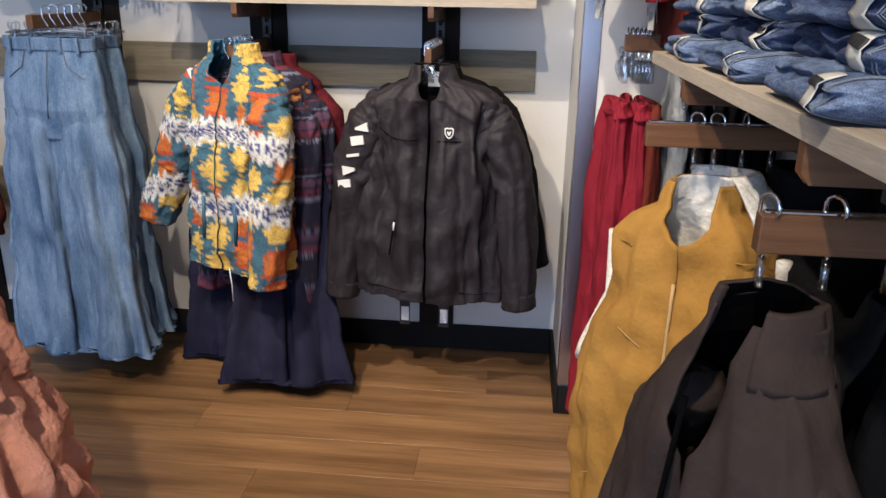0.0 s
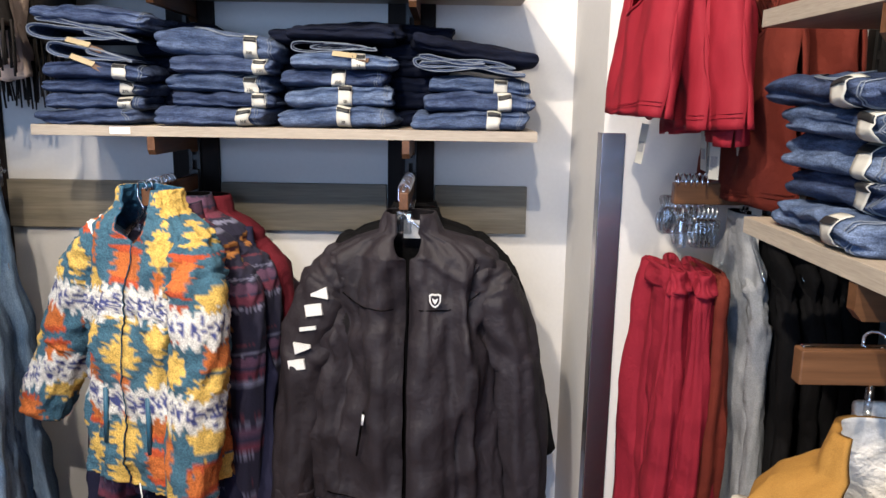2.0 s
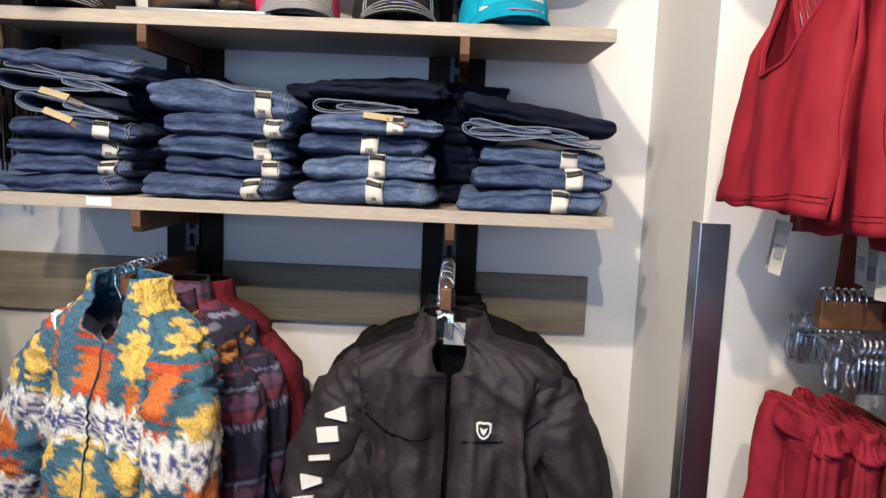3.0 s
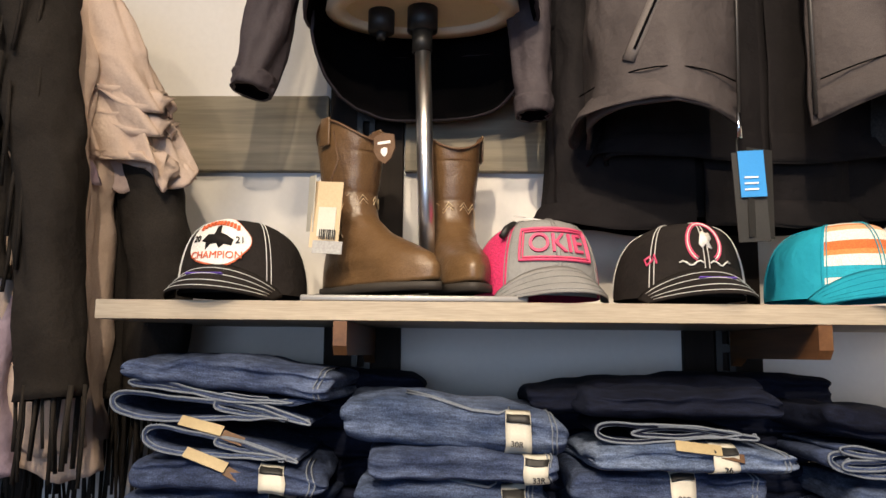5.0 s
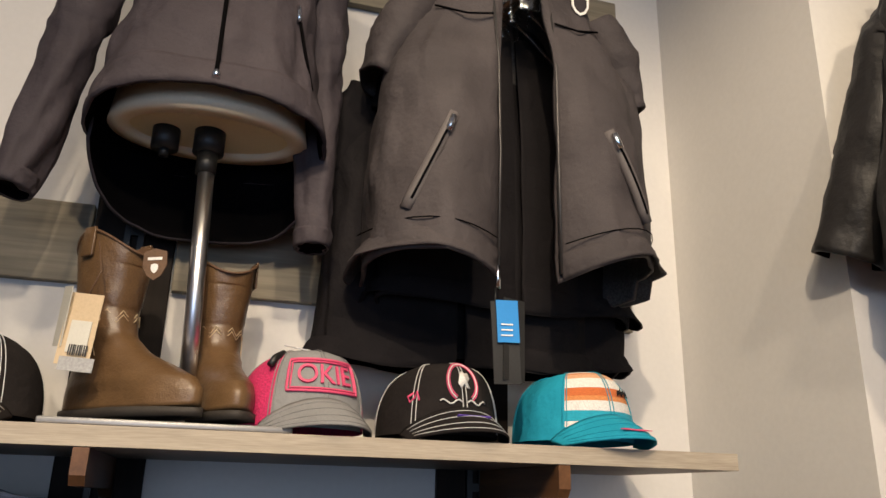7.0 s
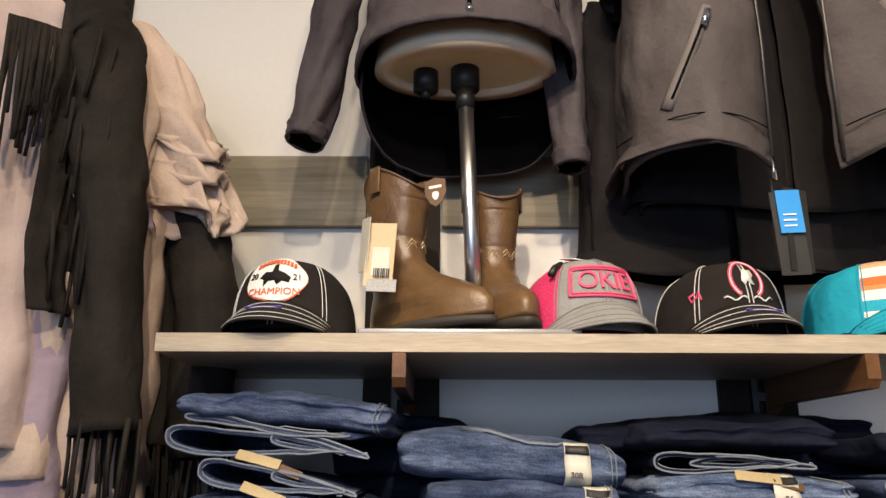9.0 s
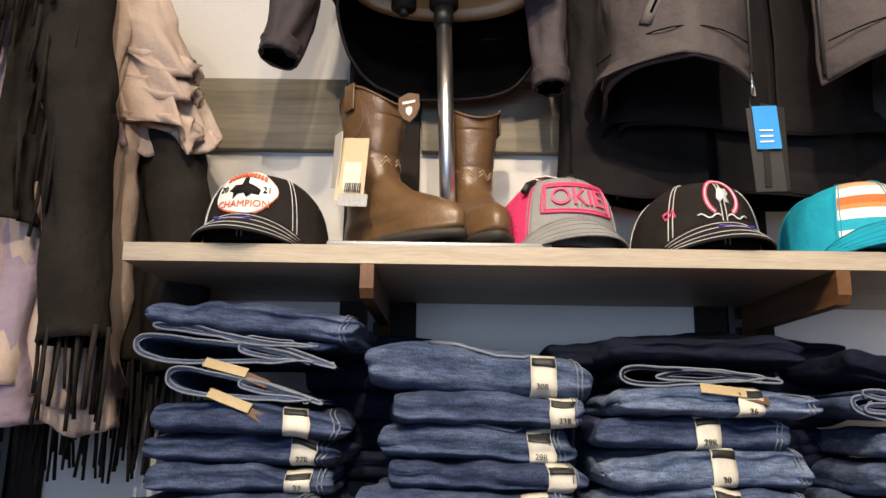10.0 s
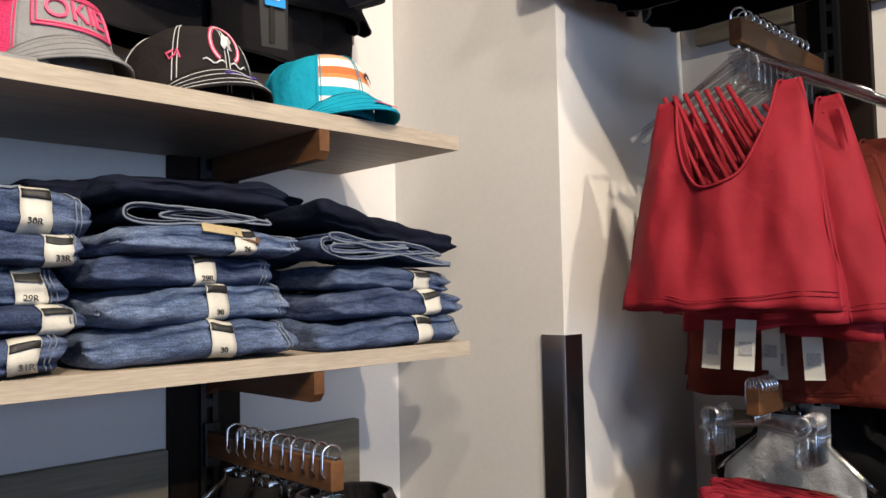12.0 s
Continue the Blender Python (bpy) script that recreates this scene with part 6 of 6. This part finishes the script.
copy_thing(tee_a, pose(AX + 0.035, 2.935, AZ - 0.05, 0, 1, 19))
copy_thing(tee_a, pose(AX + 0.012, 2.945, AZ - 0.075, 0, -2, 10))
tee(pose(AX - 0.02, 2.90, AZ - 0.02, 0, 0, 16), M_LILAC, "lilac cotton tee shirt hanging lowest", 0.885, 74, 0.2)
for i in range(8):
    hanger(pose(AX, 2.83 + 0.032 * i, AZ + 0.002, 0, 0, (12, 18, 6, 14)[i % 4]))

def clipped_trousers(m, mat, label, name, seed, length=0.97, wide=0.10, group=""):
    """Stretch trousers pinched by clips: two long tubes from waist to hem under a waistband."""
    t = thing(name, m, label, "trousers", group)
    for s in (-1, 1):
        rows = [(0, -0.07, s * wide * 0.46, 0, wide * 0.44, 0.012), (0.05, -0.11, s * wide * 0.50, 0, wide * 0.50, 0.020), (0.28, -0.07 - length * 0.28, s * wide * 0.56, 0.002 * s, wide * 0.56, 0.030),
                (0.6, -0.07 - length * 0.6, s * wide * 0.52, 0.004 * s, wide * 0.46, 0.030), (1, -0.07 - length, s * wide * 0.58, 0.006 * s, wide * 0.58, 0.034)]
        part("trouser_leg", shell(rows, 40, 60, fold=0.010, waves=3, gather=0.15, crease=0.004, seed=seed + s, hem=0.03, drape=0.013), (mat, mat), t)
    part("waistband", shell([(0, -0.066, 0, 0, wide * 0.90, 0.015), (1, -0.105, 0, 0, wide * 0.98, 0.022)], 56, 6, fold=0.006, waves=5, gather=0.02, crease=0.003, seed=seed), (mat, mat), t)
    return t


# ---- side wall: red tops, trousers, dark tops ----
TX, TY = 0.965, 2.47
def tank(m, mat, label, seed, group, wide=0.163, hem=-0.47, cat="crop top"):
    t = thing("crop_top", m, label, cat, group)
    top, low = -0.125, -0.285

    def panel(face, scoop, name):
        """A front or back cut with shoulder straps and a scooped neck."""
        n, k = 44, 30
        bm = bmesh.new()
        g = []
        for i in range(n + 1):
            u = -1 + 2 * i / n
            z1 = top if abs(u) > 0.70 else scoop + (top - scoop) * (abs(u) / 0.70) ** 2.3
            line = []
            for j in range(k + 1):
                z = hem + (z1 - hem) * j / k
                half = wide * (0.70 + 0.33 * max(0.0, min(1.0, (top - z) / (top - hem))) ** 0.85)
                fall = max(0.0, min(1.0, (top - z) / 0.12))
                bulge = (0.012 + 0.026 * fall) * max(0.0, 1 - abs(u) ** 2.6) ** 0.5 * (0.3 + 0.7 * fall)
                q = Vector((u * 1.7 + seed, z * 5, face * 3.0))
                ripple = 0.010 * fall * (0.35 - abs(noise.noise(q * 1.3))) + 0.006 * fall * noise.noise(q * 2.9) + 0.004 * math.sin(u * 9 + seed + z * 14) * min(1.0, (top - z) / 0.3)
                line.append(bm.verts.new((u * half, face * (bulge + ripple), z + 0.006 * noise.noise(Vector((u * 3, seed, 0))))))
            g.append(line)
        for i in range(n):
            for j in range(k):
                bm.faces.new((g[i][j], g[i + 1][j], g[i + 1][j + 1], g[i][j + 1]))
        bmesh.ops.recalc_face_normals(bm, faces=bm.faces)
        edge = [v.co + Vector((0, face * 0.002, -0.001)) for v in (line[-1] for line in g) if abs(v.co.x) < wide * 0.56]
        hems = [[g[i][0].co.lerp(g[i][-1].co, f) + Vector((0, face * 0.0022, 0)) for i in range(n + 1)] for f in (0.055, 0.075)] if face < 0 else []
        bmesh.ops.solidify(bm, geom=bm.faces[:], thickness=0.0035)
        ob = part(name, bm, mat, t)
        part("neck_binding", wire(edge, 0.0026, 6), mat, ob)
        for pts in hems:
            part("hem_stitching", wire(pts, 0.0008, 4), mat, ob)

    panel(-1, low, "front_panel")
    panel(1, -0.33, "back_panel")
    for k in range(7):
        a, b = (-0.105 + 0.018 * k, -0.12), (0.03 + 0.022 * k - 0.06, -0.30)
        part("back_strap", wire([(a[0], 0.0, a[1] + 0.005), ((a[0] + b[0]) / 2, 0.028, (a[1] + b[1]) / 2 - 0.01), (b[0], 0.03, b[1])], 0.004, 6), mat, t)
    for k in range(2):
        x = -0.03 + 0.06 * k
        tg = card(pose(x, 0.035 - 0.02 * k, hem - 0.012, 0, 2, 10 * k), 0.029, 0.075, M_PAPER, "swing_tag", "pale price tag", t)
        card(pose(x, 0.0335 - 0.02 * k, hem - 0.045, 0, 2, 10 * k), 0.019, 0.02, M_PALE, "tag_print", "", tg)
    return t


TOPZ = 1.86
c0 = tank(pose(0.950, 2.446, TOPZ, -7, 0, -88), M_REDTOP, "red strappy crop top on a clear hanger", 81, "red tops")
for i in range(1, 4):
    copy_thing(c0, pose(0.95 + 0.026 * i, TY - 0.022 * i, TOPZ - 0.012 * i, 4 * (i % 2), (2, -4, 3)[i - 1], (-100, -84, -108)[i - 1]))
r0 = tank(pose(TX + 0.14, TY - 0.05, TOPZ - 0.10, 0, 0, -86), M_RUST, "rust red strappy top on a clear hanger", 85, "red tops", 0.19, -0.52)
copy_thing(r0, pose(TX + 0.18, TY - 0.01, TOPZ - 0.08, 0, 0, -95))
copy_thing(r0, pose(TX + 0.22, TY - 0.04, TOPZ - 0.06, 0, 0, -78))
for i in range(11):
    hanger(pose(TX + 0.012 + 0.026 * i, 2.44, TOPZ + 0.002, 0, 0, -90 + (i * 17) % 21 - 10), "top", 0.57)
PZ = 1.268
p0 = clipped_trousers(pose(0.968, 2.44, PZ - 0.095, 0, 0, -80), M_RED, "red stretch trousers on a clip hanger", "red_trousers", 91, 0.96, 0.09, group="red trousers")
for i, (dx, ry, rz) in enumerate(((0.020, 4, -100), (0.040, -2, -76), (0.060, 2, -94))):
    copy_thing(p0, pose(0.968 + dx, 2.44 - 0.01 * i, PZ - 0.095 - 0.006 * (i % 2), 0, ry, rz))
clipped_trousers(pose(1.052, 2.44, PZ - 0.10, 0, 0, -88), M_RUST, "rust trousers on a clip hanger", "rust_trousers", 95, 0.93)
for i in range(6):
    hanger(pose(0.982 + 0.011 * i, 2.44, PZ - 0.002, 0, 0, -90 + (i * 13) % 15 - 7), "clip", 0.19)
jacket(pose(1.115, 2.44, PZ - 0.01, 0, 0, -88), (M_GREY, M_SHADED_LINING), "heather grey knitted top on a hanger", [(p, z, x, y, a, min(b, 0.018)) for p, z, x, y, a, b in soft_body(0.115, 0.125, -0.70, 0.05, 0.018)], soft_arms(0.11, 0.14, -0.66, 0.13, 0.016, fore=0.0), 97, res=0.7, drape=0.006, name="sweater", category="sweater")
bk = jacket(pose(1.155, 2.44, PZ - 0.01, 0, 0, -90), (M_BLACK, M_SHADED_LINING), "black long-sleeved top on a hanger", [(p, z, x, y, a, min(b, 0.016)) for p, z, x, y, a, b in soft_body(0.155, 0.165, -0.70, 0.06, 0.016)], soft_arms(0.15, 0.19, -0.68, 0.175, 0.014, fore=0.0), 98, res=0.6, drape=0.005, name="black_top", category="top", group="black tops")
for i in range(1, 5):
    copy_thing(bk, pose(1.155 + 0.036 * i, 2.44, PZ - 0.01, 0, 0, -90 + (i * 7) % 9 - 4))
for i in range(5):
    hanger(pose(1.115 + 0.036 * i, 2.44, PZ + 0.002, 0, 0, -90))

# black quilted jackets above
qb = soft_body(0.20, 0.235, -0.62, 0.07, 0.10)
q0 = jacket(pose(0.985, 2.44, 2.56, -5, 0, -88), (M_PUFF, M_SHADED_LINING), "black diamond-quilted jacket on an upper arm", qb, soft_arms(0.17, 0.30, -0.57, 0.24, 0.06), 101, crease=0.006, group="quilted jackets", res=1.0)
for k in range(-6, 7):
    for s in (-1, 1):
        pts = [(x, z) for x, z in ((s * (0.05 * k + 0.05 * i), -0.16 - 0.05 * i) for i in range(10)) if abs(x) < 0.19]
        if len(pts) > 1:
            part("quilting_seam", laid(qb, pts, 0.0018, 0.006), M_SHADED_LINING, q0)
copy_thing(q0, pose(1.10, 2.44, 2.56, 0, 0, -93))
for i in range(4):
    hanger(pose(0.985 + 0.04 * i, 2.44, 2.562, 0, 0, -90))

# mustard canvas vest with sherpa lining
gb = [(0, 0.0, 0, 0.01, 0.072, 0.055), (0.08, -0.045, 0, 0.005, 0.082, 0.065), (0.14, -0.07, 0, 0, 0.13, 0.075), (0.20, -0.10, 0, 0, 0.155, 0.085), (0.34, -0.24, 0, 0, 0.158, 0.105), (0.50, -0.36, 0, 0, 0.215, 0.122), (0.56, -0.40, 0, 0, 0.228, 0.125), (1, -0.72, 0, 0, 0.235, 0.13)]
gv = thing("canvas_vest", pose(1.055, 1.78, 1.045, 0, -3, -38), "mustard canvas work vest with cream sherpa collar", "vest")
part("body", shell(gb, 88, 64, 270.1, 629.9, crease=0.008, fold=0.008, seed=111, thick=0.008, vee=(34, 0.2), drape=0.013), (M_MUSTARD, M_SATIN), gv)
part("collar", shell([(0, 0.018, 0.004, 0.014, 0.074, 0.058), (0.5, -0.014, 0.016, 0.012, 0.094, 0.072), (1, -0.062, 0.026, 0.008, 0.120, 0.080)], 60, 12, 316, 500, crease=0.006, seed=3, thick=0.010, grain=0.004), (M_SHERPA, M_SHERPA), gv, "cream sherpa collar")
for s in (-1, 1):
    rim = []
    for k in range(14):
        z = -0.11 - 0.285 * k / 13
        a = level(gb, z)[3]
        rim.append((s * (a + 0.006), -0.03, z))
    part("armhole_trim", wire(rim + [(s * 0.232, 0.0, -0.40), (s * 0.232, 0.04, -0.395)], 0.013, 8), M_SHERPA, gv, "cream sherpa armhole edge")
    part("shoulder_seam", laid(gb, [(s * 0.10, -0.115), (s * 0.14, -0.118), (s * 0.15, -0.13)], 0.0013, 0.004), M_MUSTARD, gv)
    part("yoke_stitch", laid(gb, [(s * (0.05 + 0.01 * k), -0.30 + 0.004 * k) for k in range(11)], 0.0009, 0.0015), M_TAN, gv)
    part("pocket_stitch", laid(gb, [(s * (0.04 + 0.012 * k), -0.52 - 0.009 * k) for k in range(14)], 0.0009, 0.0015), M_TAN, gv)
part("front_zip", laid(gb, [(0.0, -0.17 - 0.04 * k) for k in range(14)], 0.0035, 0.003), M_TAN, gv, "tan front zip")
for x in (1.035, 1.07, 1.12, 1.17):
    hanger(pose(x, 1.81, 1.145, 0, 0, -45 if x < 1.08 else -90), "hook")
bj = jacket(pose(1.235, 1.82, 1.115, 0, 0, -88), (M_BLACK, M_SHADED_LINING), "black jacket hanging behind the mustard vest", soft_body(0.20, 0.22, -0.75, 0.07, 0.08), soft_arms(0.19, 0.28, -0.7, 0.25), 115, res=0.7, group="dark work jackets")
copy_thing(bj, pose(1.29, 1.84, 1.115, 0, 0, -88))

# brown hooded jacket and black ones on the nearest arm
hb = [(0, -0.03, 0, 0.01, 0.066, 0.062), (0.10, -0.07, 0, 0.0, 0.082, 0.072), (0.17, -0.11, 0, 0, 0.125, 0.078), (0.26, -0.18, 0, 0, 0.170, 0.092), (0.5, -0.35, 0, 0, 0.195, 0.112), (1, -0.72, 0, 0, 0.22, 0.125)]
bjk = jacket(pose(1.00, 1.22, 1.055, 0, 2, -70) @ Matrix.Diagonal((0.84, 0.84, 1, 1)), (M_BROWN, M_SHADED_LINING), "brown canvas work jacket with an open collar", hb, soft_arms(0.165, 0.24, -0.66, 0.22, 0.056, top=-0.16, fore=-0.04), 121, lambda bm: pleat(bm, [(0.04, -0.16, 0.10, -0.6, 0.03, 0.02), (-0.06, -0.16, -0.12, -0.6, 0.03, 0.02), (0.0, -0.2, 0.02, -0.6, 0.025, -0.02)]), open_front=2, crease=0.005, group="dark work jackets", res=1.1, fold=0.010, vee=(24, 0.32), drape=0.022)
part("collar", shell([(0, -0.012, 0, 0.012, 0.066, 0.060), (0.6, -0.05, 0, 0.006, 0.078, 0.070), (1, -0.09, 0, 0.0, 0.098, 0.078)], 56, 12, 308, 592, crease=0.008, seed=9, thick=0.012), (M_BROWN, M_SHADED_LINING), bjk, "wide brown collar")
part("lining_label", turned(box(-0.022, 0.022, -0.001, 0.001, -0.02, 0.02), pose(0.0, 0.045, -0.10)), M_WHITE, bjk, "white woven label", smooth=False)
part("front_placket", laid(hb, [(-0.02, -0.14), (-0.015, -0.3), (-0.01, -0.5), (-0.01, -0.70)], 0.005, 0.006), M_SHADED_LINING, bjk)
kb = jacket(pose(1.17, 1.20, 1.085, 0, 0, -78), (M_BLACK, M_SHADED_LINING), "black work jacket with white piping on a hanger", soft_body(0.20, 0.23, -0.75, 0.08, 0.10), soft_arms(0.19, 0.28, -0.7, 0.25), 125, open_front=3, group="dark work jackets", crease=0.005, drape=0.02)
part("piping", laid(soft_body(0.20, 0.23, -0.75, 0.08, 0.10), [(0.12, -0.30), (0.135, -0.42), (0.15, -0.55)], 0.0035, 0.006), M_WHITE, kb, "white piping")
copy_thing(kb, pose(1.22, 1.20, 1.09, 0, 0, -86))
copy_thing(kb, pose(1.27, 1.20, 1.09, 0, 0, -90))
for x in (0.978, 1.045, 1.11, 1.18):
    hanger(pose(x, 1.20, 1.147, 0, 0, -66), "hook")

# peach tiered dress on a floor stand
dress = thing("tiered_dress", pose(-0.33, 1.30, 0, 0, 0, 20), "peach crepe dress with ruffled tiers on a stand", "dress")
zs = [1.32, 1.12, 0.94, 0.76, 0.58, 0.36]
for i in range(5):
    a = 0.125 + 0.052 * i
    part("ruffle_tier", shell([(0, zs[i] + 0.02, 0, 0, a, a * 0.75), (0.2, zs[i] - 0.02, 0, 0, a + 0.018, a * 0.78), (1, zs[i + 1] - 0.01, 0, 0, a + 0.055, a * 0.95)], 180, 26, fold=0.020, waves=21, gather=0.4, crease=0.012, seed=140 + i, hem=0.07, drape=0.02), (M_PEACH, M_PEACH), dress)
part("bodice", shell([(0, 1.48, 0, 0, 0.10, 0.06), (1, 1.30, 0, 0, 0.135, 0.10)], 48, 12, seed=4), (M_PEACH, M_PEACH), dress)
stand = thing("garment_stand", pose(-0.33, 1.30, 0), "black steel garment stand under the dress", "garment stand")
part("pole", wire([(0, 0, 0.01), (0, 0, 1.52)], 0.012, 12), M_BLACKMETAL, stand)
part("cross_bar", wire([(-0.09, 0, 1.46), (0, 0, 1.50), (0.09, 0, 1.46)], 0.008, 8), M_BLACKMETAL, stand)
part("foot_plate", wire([(0, 0, 0.001), (0, 0, 0.012)], 0.15, 32), M_BLACKMETAL, stand, smooth=False)

# ---- floor boards ----
floor = fixed("floor", box(LEFT_X, RIGHT_X, FRONT_Y, WALL_Y, -0.06, -0.0025), M_FLOOR, "warm brown wood-plank floor", "floor")
plank_w, plank_l = 0.18, 1.22
full = box(-plank_l / 2 + 0.0004, plank_l / 2 - 0.0004, -plank_w / 2 + 0.0002, plank_w / 2 - 0.0002, -0.004, 0.0, 0.0004, 1)
full_me = bpy.data.meshes.new("plank")
full.to_mesh(full_me)
full.free()
full_me.materials.append(M_FLOOR)
rows_n = int((WALL_Y - FRONT_Y) / plank_w)
for r in range(rows_n):
    y = WALL_Y - plank_w * (r + 0.5)
    x = LEFT_X + 0.25 - (r * 0.47) % plank_l
    while x - plank_l / 2 < RIGHT_X:
        lo, hi = max(x - plank_l / 2, LEFT_X), min(x + plank_l / 2, RIGHT_X)
        if hi - lo > 0.02 and y - plank_w / 2 > FRONT_Y - 0.1:
            whole = hi - lo > plank_l - 0.001
            ob = new("plank", full_me if whole else full_me.copy())
            if not whole:
                ob.data.transform(Matrix.Diagonal(((hi - lo) / plank_l, 1, 1, 1)))
            ob.location = ((lo + hi) / 2, y, 0)
            ob.parent = floor
        x += plank_l
